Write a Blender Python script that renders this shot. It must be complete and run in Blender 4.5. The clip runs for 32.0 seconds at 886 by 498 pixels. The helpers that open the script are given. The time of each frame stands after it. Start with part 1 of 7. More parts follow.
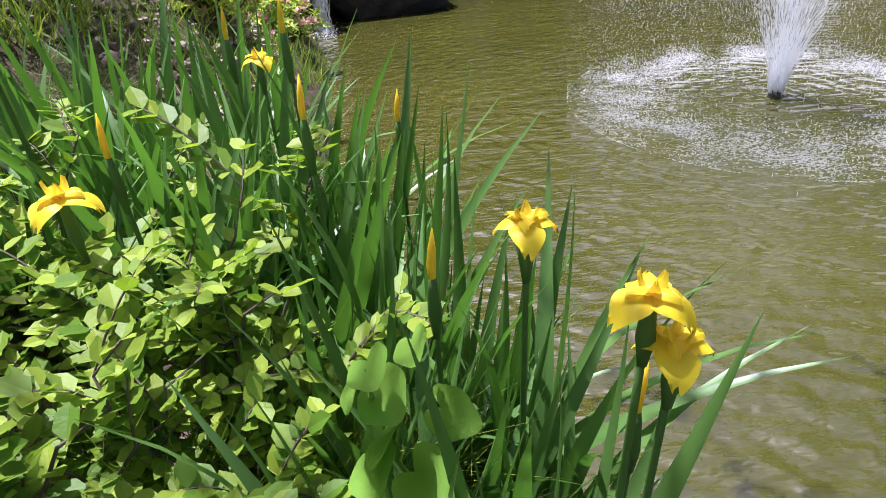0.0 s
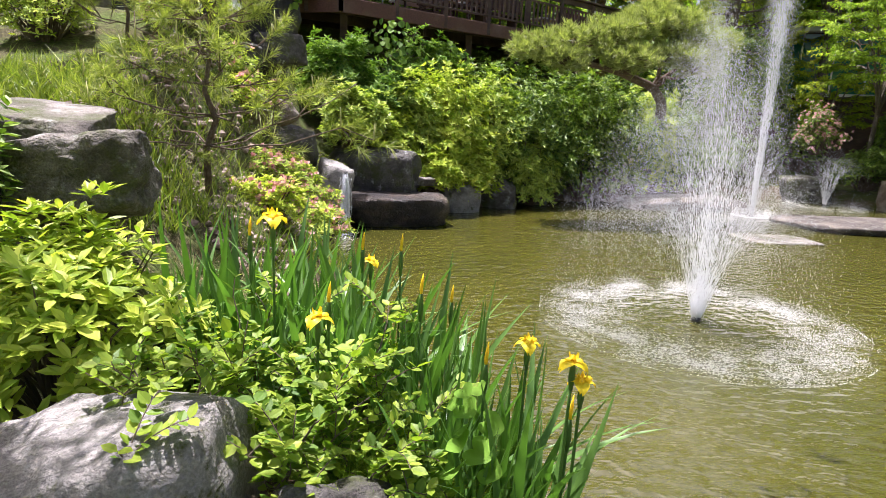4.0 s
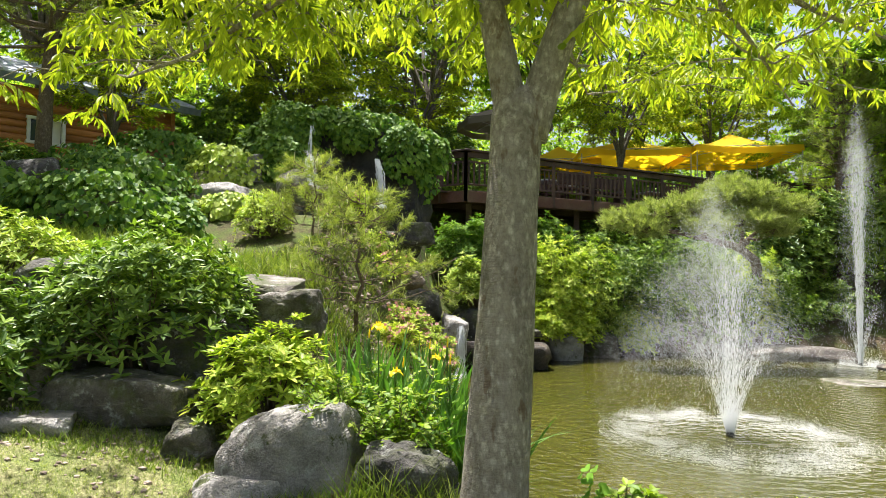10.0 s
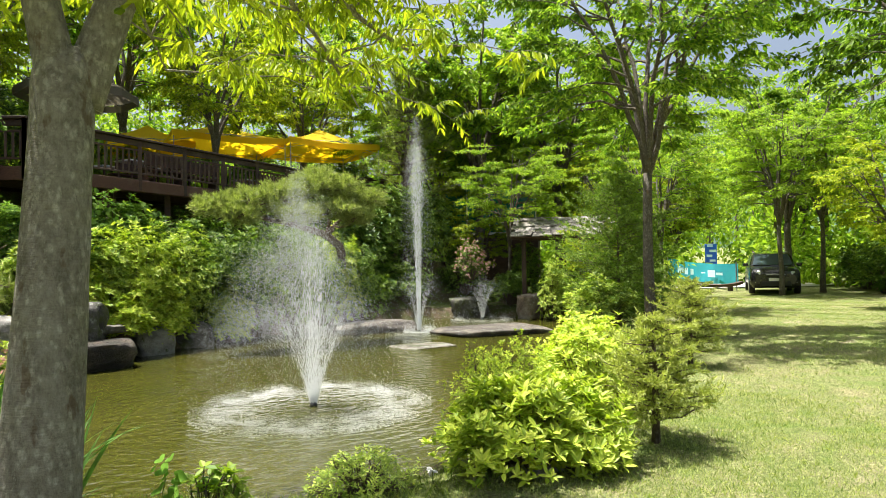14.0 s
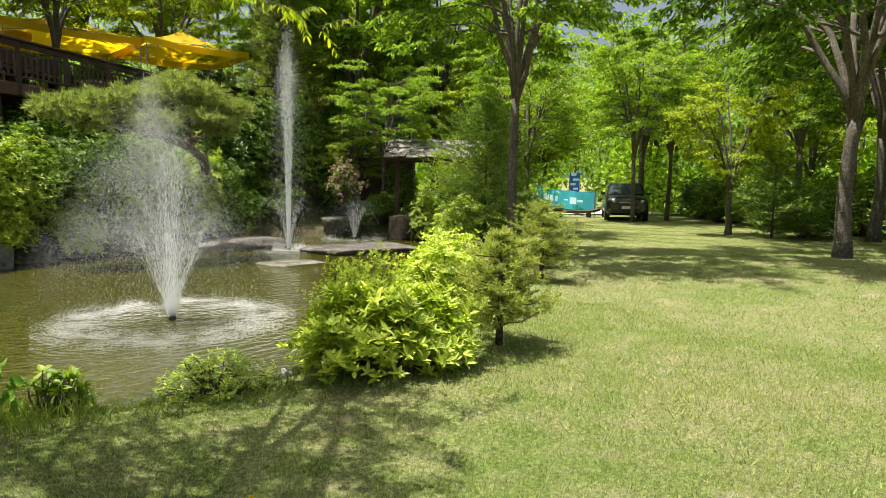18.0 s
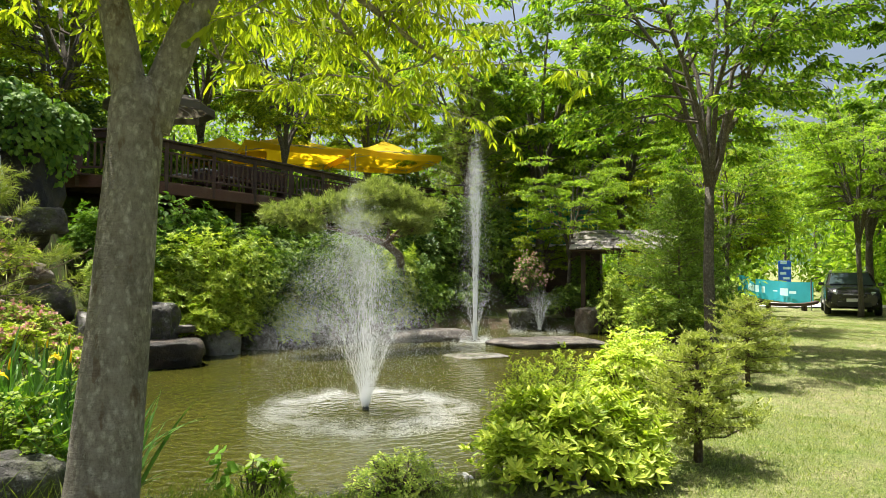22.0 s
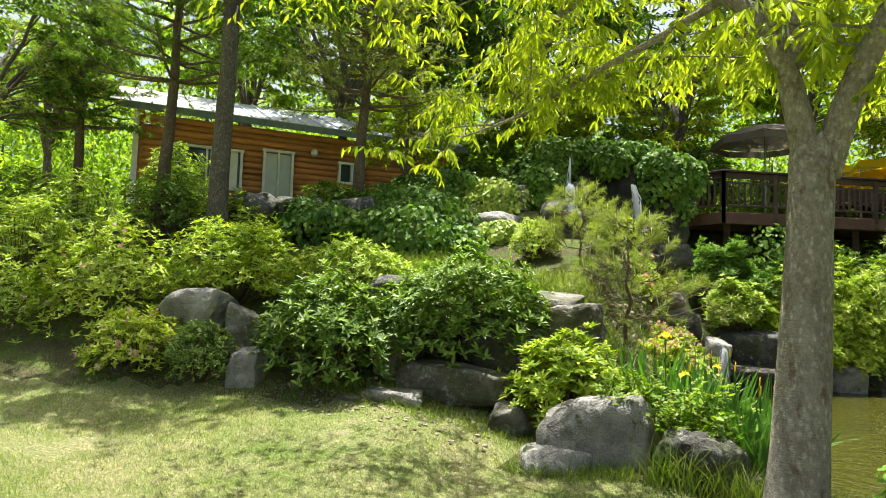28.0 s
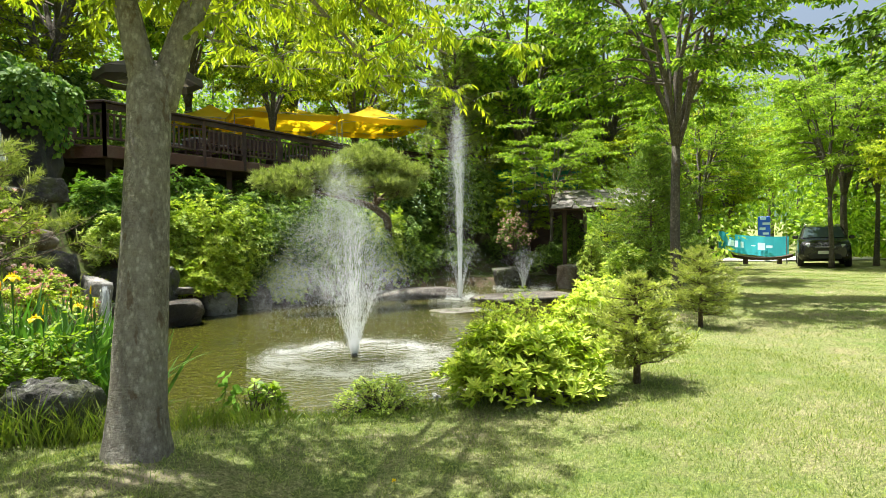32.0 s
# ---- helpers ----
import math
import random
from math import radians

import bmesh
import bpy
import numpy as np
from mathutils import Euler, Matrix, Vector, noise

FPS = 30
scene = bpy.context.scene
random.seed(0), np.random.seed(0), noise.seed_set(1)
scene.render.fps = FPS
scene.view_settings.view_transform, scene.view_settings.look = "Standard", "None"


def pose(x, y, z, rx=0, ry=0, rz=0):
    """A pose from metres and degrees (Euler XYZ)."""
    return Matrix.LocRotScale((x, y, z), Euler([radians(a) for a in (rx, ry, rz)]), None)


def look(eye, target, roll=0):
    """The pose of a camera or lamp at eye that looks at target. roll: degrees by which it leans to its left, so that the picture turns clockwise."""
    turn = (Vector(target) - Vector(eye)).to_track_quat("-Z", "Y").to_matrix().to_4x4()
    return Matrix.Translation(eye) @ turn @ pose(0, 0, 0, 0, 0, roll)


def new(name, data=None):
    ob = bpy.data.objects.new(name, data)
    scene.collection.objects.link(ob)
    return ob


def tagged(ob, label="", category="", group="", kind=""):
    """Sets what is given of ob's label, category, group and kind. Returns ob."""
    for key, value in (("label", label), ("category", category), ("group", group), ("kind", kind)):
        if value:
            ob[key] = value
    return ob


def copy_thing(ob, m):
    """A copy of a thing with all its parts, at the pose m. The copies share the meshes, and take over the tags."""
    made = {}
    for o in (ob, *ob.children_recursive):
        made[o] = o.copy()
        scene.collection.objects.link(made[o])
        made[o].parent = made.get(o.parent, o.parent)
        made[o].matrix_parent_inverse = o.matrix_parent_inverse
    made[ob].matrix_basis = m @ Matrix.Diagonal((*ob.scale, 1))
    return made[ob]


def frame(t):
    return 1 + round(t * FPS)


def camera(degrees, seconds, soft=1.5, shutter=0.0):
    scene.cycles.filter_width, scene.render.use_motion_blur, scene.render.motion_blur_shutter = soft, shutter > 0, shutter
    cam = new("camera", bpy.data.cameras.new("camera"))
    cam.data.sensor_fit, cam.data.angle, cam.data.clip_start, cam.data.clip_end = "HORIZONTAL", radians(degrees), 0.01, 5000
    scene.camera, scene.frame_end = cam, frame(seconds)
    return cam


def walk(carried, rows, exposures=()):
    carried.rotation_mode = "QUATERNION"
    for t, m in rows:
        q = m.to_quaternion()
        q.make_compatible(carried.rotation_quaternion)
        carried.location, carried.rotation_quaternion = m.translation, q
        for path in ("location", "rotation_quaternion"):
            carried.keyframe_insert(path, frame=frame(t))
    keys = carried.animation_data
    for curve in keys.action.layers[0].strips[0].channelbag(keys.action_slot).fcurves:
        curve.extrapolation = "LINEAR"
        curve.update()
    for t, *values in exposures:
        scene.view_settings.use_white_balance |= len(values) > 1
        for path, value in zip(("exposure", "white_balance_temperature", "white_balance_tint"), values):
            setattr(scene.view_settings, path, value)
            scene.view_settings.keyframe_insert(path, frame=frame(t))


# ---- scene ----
cam = camera(70.65, 32.0, soft=0.75)
PATH = [
    (0.0, -0.464, 5.439, 1.287, -3.15, -30.84, -4.29),
    (0.5, -0.454, 5.464, 1.319, -6.61, -33.46, -1.57),
    (1.0, -0.456, 5.403, 1.332, -7.45, -30.41, -2.71),
    (1.5, -0.531, 5.349, 1.415, -9.64, -30.08, 1.24),
    (2.0, -0.609, 5.147, 1.480, -9.68, -25.16, -2.01),
    (2.5, -0.670, 4.911, 1.566, -6.61, -20.74, -0.50),
    (3.0, -0.736, 4.667, 1.571, -5.23, -16.70, 0.44),
    (3.5, -0.853, 4.413, 1.611, -7.43, -13.89, 2.37),
    (5.5, -0.822, 3.563, 1.658, -0.13, -9.45, 3.35),
    (6.0, -0.811, 3.346, 1.651, 0.82, -6.99, 0.98),
    (6.5, -0.751, 3.152, 1.650, 5.12, -5.98, 0.44),
    (7.0, -0.732, 2.942, 1.652, 5.69, -4.07, -1.03),
    (7.5, -0.704, 2.698, 1.653, 5.80, -2.49, -0.31),
    (8.0, -0.574, 2.492, 1.659, 6.95, -0.16, -1.03),
    (8.5, -0.427, 2.279, 1.657, 8.43, 1.35, -0.32),
    (9.0, -0.339, 2.034, 1.620, 9.60, 2.61, -0.22),
    (9.5, -0.223, 1.811, 1.631, 9.66, 3.14, -0.24),
    (10.0, -0.069, 1.704, 1.614, 7.48, 2.25, 0.60),
    (10.5, -0.041, 1.701, 1.617, 0.48, 2.53, 0.00),
    (11.0, -0.072, 1.670, 1.605, -6.18, 2.72, 0.19),
    (11.5, -0.057, 1.665, 1.602, -11.17, 2.27, 0.52),
    (12.0, -0.029, 1.647, 1.598, -14.45, 1.90, 0.55),
    (12.5, 0.012, 1.629, 1.592, -18.22, 1.58, 0.19),
    (13.0, 0.035, 1.615, 1.589, -21.72, 1.78, -0.20),
    (13.5, 0.061, 1.612, 1.584, -25.34, 1.74, -0.93),
    (14.0, 0.064, 1.598, 1.574, -27.93, 1.07, -0.92),
    (14.5, 0.095, 1.609, 1.571, -30.87, 0.76, -0.67),
    (15.0, 0.128, 1.596, 1.555, -35.09, 0.39, -1.17),
    (15.5, 0.128, 1.620, 1.550, -38.22, 0.47, -0.77),
    (17.5, 0.034, 1.455, 1.550, -40.17, -2.57, -0.97),
    (18.0, 0.107, 1.377, 1.490, -39.13, -5.96, 1.05),
    (18.5, 0.154, 1.349, 1.442, -37.16, -9.00, 0.60),
    (19.0, 0.161, 1.354, 1.437, -32.81, -10.58, 0.37),
    (19.5, 0.148, 1.359, 1.479, -30.44, -10.00, 0.36),
    (20.0, 0.156, 1.379, 1.550, -28.60, -5.84, 0.72),
    (20.5, 0.179, 1.400, 1.574, -29.24, -2.91, 0.67),
    (21.0, 0.177, 1.398, 1.587, -30.14, -0.92, 0.41),
    (21.5, 0.141, 1.356, 1.587, -26.84, 0.67, 0.16),
    (22.0, 0.134, 1.364, 1.590, -22.12, 1.99, 0.48),
    (22.5, 0.127, 1.411, 1.591, -16.14, 3.02, 0.33),
    (23.0, 0.071, 1.414, 1.576, -10.72, 3.87, 1.26),
    (23.5, 0.029, 1.343, 1.566, -6.77, 4.82, -0.18),
    (24.0, -0.051, 1.207, 1.542, -2.14, 4.90, 0.54),
    (24.5, -0.088, 1.070, 1.529, 0.72, 2.71, 0.74),
    (25.0, -0.034, 0.973, 1.519, 8.74, 3.00, 2.15),
    (25.5, -0.017, 0.867, 1.528, 14.59, 3.02, 1.15),
    (26.0, -0.118, 0.774, 1.531, 18.52, 3.61, 1.09),
    (26.5, -0.224, 0.718, 1.552, 23.67, 4.12, -0.02),
    (28.5, -0.265, 0.438, 1.495, 28.98, 3.60, 1.84),
    (29.0, -0.264, 0.488, 1.466, 22.59, -0.14, 2.07),
    (29.5, -0.224, 0.536, 1.460, 10.91, -2.06, 1.32),
    (30.0, -0.171, 0.550, 1.448, -0.57, -2.28, -0.05),
    (30.5, -0.093, 0.606, 1.474, -7.48, -2.13, -0.23),
    (31.0, -0.044, 0.645, 1.493, -14.05, -1.98, -0.57),
    (31.5, -0.002, 0.633, 1.490, -19.27, -1.77, -1.02),
    (32.0, 0.037, 0.577, 1.481, -22.79, -1.27, -0.75),
]


def aim(x, y, z, yaw, pitch, roll):
    a, b = radians(yaw), radians(pitch)
    way = Vector((-math.sin(a) * math.cos(b), math.cos(a) * math.cos(b), math.sin(b)))
    eye = Vector((x, y, z))
    return look(eye, eye + way, roll)


walk(cam, [(r[0], aim(*r[1:])) for r in PATH],
     exposures=[(0.0, 1.16, 5350, 34), (3.5, 1.46, 5750, 31), (6.5, 1.58, 6100, 18), (11.0, 1.46, 6100, 15), (15.0, 1.24, 6250, 11), (18.0, 0.96, 6350, 11), (20.5, 1.08, 6250, 11), (23.0, 1.18, 6250, 11), (29.0, 1.46, 6200, 9), (30.5, 1.46, 6150, 8), (32.0, 1.34, 6150, 8)])

# ---- light: clear May noon, sun high over the far bank ----
SUN_EL, SUN_AZ = 73.0, 38.0            # degrees; azimuth from +y towards -x
sun_way = Vector((-math.sin(radians(SUN_AZ)) * math.cos(radians(SUN_EL)),
                  math.cos(radians(SUN_AZ)) * math.cos(radians(SUN_EL)), math.sin(radians(SUN_EL))))
world = bpy.data.worlds.new("sky")
scene.world = world
world.use_nodes = True
wn = world.node_tree.nodes
sky = wn.new("ShaderNodeTexSky")
sky.sky_type = "NISHITA"
sky.sun_disc = False
sky.sun_elevation = radians(SUN_EL)
sky.sun_rotation = radians(-SUN_AZ)
sky.air_density, sky.dust_density, sky.ozone_density = 1.3, 8.0, 0.6
wn["Background"].inputs["Strength"].default_value = 0.078
world.node_tree.links.new(sky.outputs["Color"], wn["Background"].inputs["Color"])
sun = new("sun", bpy.data.lights.new("sun", "SUN"))
sun.data.energy, sun.data.angle, sun.data.color = 5.0, radians(0.53), (1.0, 0.95, 0.85)
sun.matrix_world = look(sun_way * 60, (0, 0, 0))

rng = np.random.default_rng(7)


# ---- materials ----
class Nodes:
    """A short way to write node trees."""

    def __init__(self, name):
        self.mat = bpy.data.materials.new(name)
        self.mat.use_nodes = True
        self.t = self.mat.node_tree
        self.t.nodes.clear()
        self.out = self.t.nodes.new("ShaderNodeOutputMaterial")

    def add(self, kind, operation=None, data_type=None, blend_type=None):
        n = self.t.nodes.new("ShaderNode" + kind)
        if operation:
            n.operation = operation
        if data_type:
            n.data_type = data_type
        if blend_type:
            n.blend_type = blend_type
        return n

    def put(self, socket, v):
        if isinstance(v, bpy.types.NodeSocket):
            self.t.links.new(v, socket)
        else:
            socket.default_value = v

    def coords(self, scale=(1, 1, 1), space="Object"):
        c = self.add("TexCoord")
        m = self.add("Mapping")
        self.put(m.inputs["Vector"], c.outputs[space])
        m.inputs["Scale"].default_value = scale
        return m.outputs[0]

    def noise(self, vec, scale, detail=4, rough=0.55, out="Fac"):
        n = self.add("TexNoise")
        self.put(n.inputs["Vector"], vec)
        n.inputs["Scale"].default_value, n.inputs["Detail"].default_value, n.inputs["Roughness"].default_value = scale, detail, rough
        return n.outputs[out]

    def ramp(self, fac, *stops):
        n = self.add("ValToRGB")
        self.put(n.inputs[0], fac)
        e = n.color_ramp.elements
        while len(e) < len(stops):
            e.new(0.5)
        for el, (p, c) in zip(e, stops):
            el.position = p
            el.color = (*c, 1) if len(c) == 3 else c
        return n.outputs[0]

    def mix(self, fac, a, b, mode="MIX"):
        n = self.add("Mix", data_type="RGBA", blend_type=mode)
        for s, v in ((n.inputs[0], fac), (n.inputs[6], a), (n.inputs[7], b)):
            self.put(s, (*v, 1) if isinstance(v, tuple) and len(v) == 3 else v)
        return n.outputs[2]

    def math(self, op, a, b=0.0):
        n = self.add("Math", operation=op)
        self.put(n.inputs[0], a)
        self.put(n.inputs[1], b)
        return n.outputs[0]

    def bump(self, height, strength=0.3, dist=0.02):
        n = self.add("Bump")
        self.put(n.inputs["Height"], height)
        n.inputs["Strength"].default_value, n.inputs["Distance"].default_value = strength, dist
        return n.outputs[0]

    def finish(self, shader):
        self.t.links.new(shader, self.out.inputs["Surface"])
        return self.mat


def v3(c):
    return (*c, 1) if len(c) == 3 else c


def plain(name, col, rough=0.6, metal=0.0, vary=0.25, scale=6.0, bump=0.0, bscale=40.0, spec=0.5):
    """Paint, plastic, metal: a colour with mottling and a fine grain."""
    n = Nodes(name)
    co = n.coords()
    f = n.noise(co, scale, 5)
    dark, lite = tuple(c * (1 - vary) for c in col), tuple(min(1, c * (1 + vary)) for c in col)
    c = n.ramp(f, (0.3, dark), (0.7, lite))
    p = n.add("BsdfPrincipled")
    n.put(p.inputs["Base Color"], c)
    p.inputs["Roughness"].default_value, p.inputs["Metallic"].default_value = rough, metal
    p.inputs["Specular IOR Level"].default_value = spec
    if bump:
        n.put(p.inputs["Normal"], n.bump(n.noise(co, bscale, 6), bump, 0.02))
    return n.finish(p.outputs[0])


def leafy(name, dark, lite, trans=0.45, tint=(1.0, 1.15, 0.35), gloss=0.48, spec=0.32, vein=0.0):
    """Leaves: two-sided, light shines through them; colour varies from leaf to leaf."""
    n = Nodes(name)
    geo = n.add("NewGeometry")
    info = n.add("ObjectInfo")
    co = n.coords()
    patch = n.noise(co, 1.7, 3)
    r = n.math("ADD", n.math("MULTIPLY", geo.outputs["Random Per Island"], 0.8), n.math("MULTIPLY", patch, 0.25))
    r = n.math("ADD", r, n.math("MULTIPLY", n.math("SUBTRACT", info.outputs["Random"], 0.5), 0.25))
    c = n.ramp(r, (0.15, dark), (0.8, lite))
    p = n.add("BsdfPrincipled")
    n.put(p.inputs["Base Color"], c)
    p.inputs["Roughness"].default_value, p.inputs["Specular IOR Level"].default_value = gloss, spec
    if vein:
        n.put(p.inputs["Normal"], n.bump(n.noise(n.coords((1, 1, 1)), 90, 3), vein, 0.01))
    tr = n.add("BsdfTranslucent")
    n.put(tr.inputs["Color"], n.mix(1.0, c, tint, "MULTIPLY"))
    m = n.add("MixShader")
    m.inputs[0].default_value = trans
    n.t.links.new(p.outputs[0], m.inputs[1])
    n.t.links.new(tr.outputs[0], m.inputs[2])
    return n.finish(m.outputs[0])


def stone(name, a, b, c, scale=2.2, lichen=0.0, rough=0.85, moss=0.0):
    n = Nodes(name)
    co = n.coords(space="Object")
    info = n.add("ObjectInfo")
    sh = n.add("VectorMath", operation="ADD")
    n.put(sh.inputs[0], co)
    off = n.add("CombineXYZ")
    n.put(off.inputs[0], n.math("MULTIPLY", info.outputs["Random"], 37.0))
    n.put(sh.inputs[1], off.outputs[0])
    v = sh.outputs[0]
    base = n.ramp(n.noise(v, scale, 8, 0.68), (0.36, a), (0.5, b), (0.64, c))
    crack = n.add("TexVoronoi")
    crack.feature = "DISTANCE_TO_EDGE"
    n.put(crack.inputs["Vector"], n.mix(0.25, v, n.noise(v, 3, 4, 0.6, "Color")))
    crack.inputs["Scale"].default_value = 1.9
    seam = n.ramp(crack.outputs["Distance"], (0.0, (0.35, 0.33, 0.3)), (0.035, (1, 1, 1)))
    base = n.mix(n.math("MULTIPLY", n.noise(v, 1.2, 2), 0.55), base, n.mix(1.0, base, seam, "MULTIPLY"))
    speck = n.ramp(n.noise(v, 90, 3), (0.40, (0.78, 0.78, 0.78)), (0.62, (1.12, 1.12, 1.12)))
    col = n.mix(1.0, base, speck, "MULTIPLY")
    if lichen:
        col = n.mix(n.ramp(n.noise(v, 7, 6, 0.7), (0.6 - 0.1 * lichen, (0, 0, 0)), (0.68, (1, 1, 1))), col, (0.36, 0.37, 0.33))
    if moss:
        col = n.mix(n.ramp(n.noise(v, 3.2, 6, 0.7), (0.62 - 0.25 * moss, (0, 0, 0)), (0.66, (1, 1, 1))), col, (0.07, 0.085, 0.02))
    p = n.add("BsdfPrincipled")
    n.put(p.inputs["Base Color"], col)
    p.inputs["Roughness"].default_value = rough
    h = n.math("ADD", n.noise(v, 9, 8, 0.65), n.math("MULTIPLY", n.noise(v, 60, 4), 0.35))
    n.put(p.inputs["Normal"], n.bump(h, 1.0, 0.08))
    return n.finish(p.outputs[0])


def bark(name, a, b, c, ring=0.5):
    """Bark: grey plates, pale patches, cross-wise pores."""
    n = Nodes(name)
    co = n.coords()
    fine = n.noise(n.coords((1, 1, 0.6)), 34, 8, 0.75)
    big = n.noise(n.coords((1, 1, 0.5)), 5.5, 5, 0.6)
    pore = n.noise(n.coords((0.55, 0.55, 4.0)), 26, 4, 0.6)
    col = n.ramp(n.math("ADD", n.math("MULTIPLY", fine, 0.7), n.math("MULTIPLY", big, 0.3)), (0.40, a), (0.5, b), (0.61, c))
    scale = n.add("TexVoronoi")
    n.put(scale.inputs["Vector"], n.coords((1, 1, 0.55)))
    scale.inputs["Scale"].default_value = 30
    flake = n.ramp(n.math("MULTIPLY", scale.outputs["Distance"], n.noise(co, 14, 4)), (0.10, (0, 0, 0)), (0.2, (1, 1, 1)))
    col = n.mix(n.math("MULTIPLY", flake, 0.55), col, a)
    patch = n.ramp(n.noise(n.coords((1, 1, 0.7)), 20, 5, 0.65), (0.58, (0, 0, 0)), (0.64, (1, 1, 1)))
    col = n.mix(n.math("MULTIPLY", patch, 0.4), col, tuple(min(1, 1.05 * k) for k in c))
    brown = n.ramp(n.noise(n.coords((1.3, 1.3, 0.6)), 9, 5), (0.62, (0, 0, 0)), (0.67, (1, 1, 1)))
    col = n.mix(n.math("MULTIPLY", brown, 0.7), col, (0.13, 0.085, 0.05))
    col = n.mix(n.math("MULTIPLY", n.ramp(pore, (0.60, (0, 0, 0)), (0.68, (1, 1, 1))), ring), col, (0.06, 0.05, 0.035))
    p = n.add("BsdfPrincipled")
    n.put(p.inputs["Base Color"], col)
    p.inputs["Roughness"].default_value = 0.9
    p.inputs["Specular IOR Level"].default_value = 0.2
    h = n.math("ADD", fine, n.math("MULTIPLY", pore, 0.5))
    n.put(p.inputs["Normal"], n.bump(h, 0.9, 0.03))
    return n.finish(p.outputs[0])


def timber(name, a, b, rough=0.7, along="x", wear=0.0):
    n = Nodes(name)
    sc = {"x": (0.6, 9, 9), "y": (9, 0.6, 9), "z": (9, 9, 0.6)}[along]
    info = n.add("ObjectInfo")
    f = n.noise(n.coords(sc), 5, 6, 0.6)
    col = n.ramp(f, (0.3, a), (0.7, b))
    k = n.math("ADD", 0.75, n.math("MULTIPLY", info.outputs["Random"], 0.5))
    kk = n.add("CombineColor")
    for i in range(3):
        n.put(kk.inputs[i], k)
    col = n.mix(1.0, col, kk.outputs[0], "MULTIPLY")
    if wear:
        col = n.mix(n.math("MULTIPLY", n.ramp(n.noise(n.coords(), 1.6, 5), (0.5, (0, 0, 0)), (0.7, (1, 1, 1))), wear), col, (0.22, 0.16, 0.12))
    p = n.add("BsdfPrincipled")
    n.put(p.inputs["Base Color"], col)
    p.inputs["Roughness"].default_value = rough
    n.put(p.inputs["Normal"], n.bump(f, 0.3, 0.01))
    return n.finish(p.outputs[0])


def lawn_material():
    n = Nodes("lawn_turf")
    co = n.coords()
    big = n.noise(co, 0.45, 5, 0.6)
    mid = n.noise(co, 3.2, 6, 0.65)
    fine = n.noise(co, 38, 5, 0.7)
    blades = n.noise(n.coords((1, 2.2, 1)), 120, 4, 0.7)
    fine = n.math("ADD", n.math("MULTIPLY", fine, 0.5), n.math("MULTIPLY", blades, 0.5))
    green = n.ramp(fine, (0.37, (0.028, 0.052, 0.010)), (0.5, (0.115, 0.165, 0.036)), (0.62, (0.29, 0.35, 0.10)))
    straw = n.ramp(fine, (0.37, (0.07, 0.066, 0.03)), (0.5, (0.23, 0.215, 0.10)), (0.62, (0.52, 0.48, 0.27)))
    f = n.math("ADD", n.math("MULTIPLY", big, 0.55), n.math("MULTIPLY", mid, 0.55))
    col = n.mix(n.ramp(f, (0.44, (0, 0, 0)), (0.68, (1, 1, 1))), green, straw)
    bare = n.ramp(n.math("ADD", n.math("MULTIPLY", n.noise(n.coords((0.6, 1.3, 1)), 0.9, 6, 0.7), 0.7), n.math("MULTIPLY", blades, 0.3)), (0.575, (0, 0, 0)), (0.63, (1, 1, 1)))
    col = n.mix(n.math("MULTIPLY", bare, 0.8), col, (0.42, 0.35, 0.24))
    p = n.add("BsdfPrincipled")
    n.put(p.inputs["Base Color"], col)
    p.inputs["Roughness"].default_value = 0.95
    p.inputs["Specular IOR Level"].default_value = 0.1
    n.put(p.inputs["Normal"], n.bump(n.math("ADD", fine, mid), 0.8, 0.04))
    return n.finish(p.outputs[0])


def soil_material(name, a, b, c):
    n = Nodes(name)
    co = n.coords()
    mid = n.noise(co, 2.5, 6, 0.65)
    fine = n.noise(co, 30, 6, 0.7)
    col = n.mix(n.ramp(mid, (0.42, (0, 0, 0)), (0.6, (1, 1, 1))), n.ramp(fine, (0.38, a), (0.62, b)), n.ramp(fine, (0.38, tuple(x * 0.5 for x in c)), (0.62, c)))
    p = n.add("BsdfPrincipled")
    n.put(p.inputs["Base Color"], col)
    p.inputs["Roughness"].default_value = 0.95
    p.inputs["Specular IOR Level"].default_value = 0.15
    n.put(p.inputs["Normal"], n.bump(fine, 1.0, 0.05))
    return n.finish(p.outputs[0])


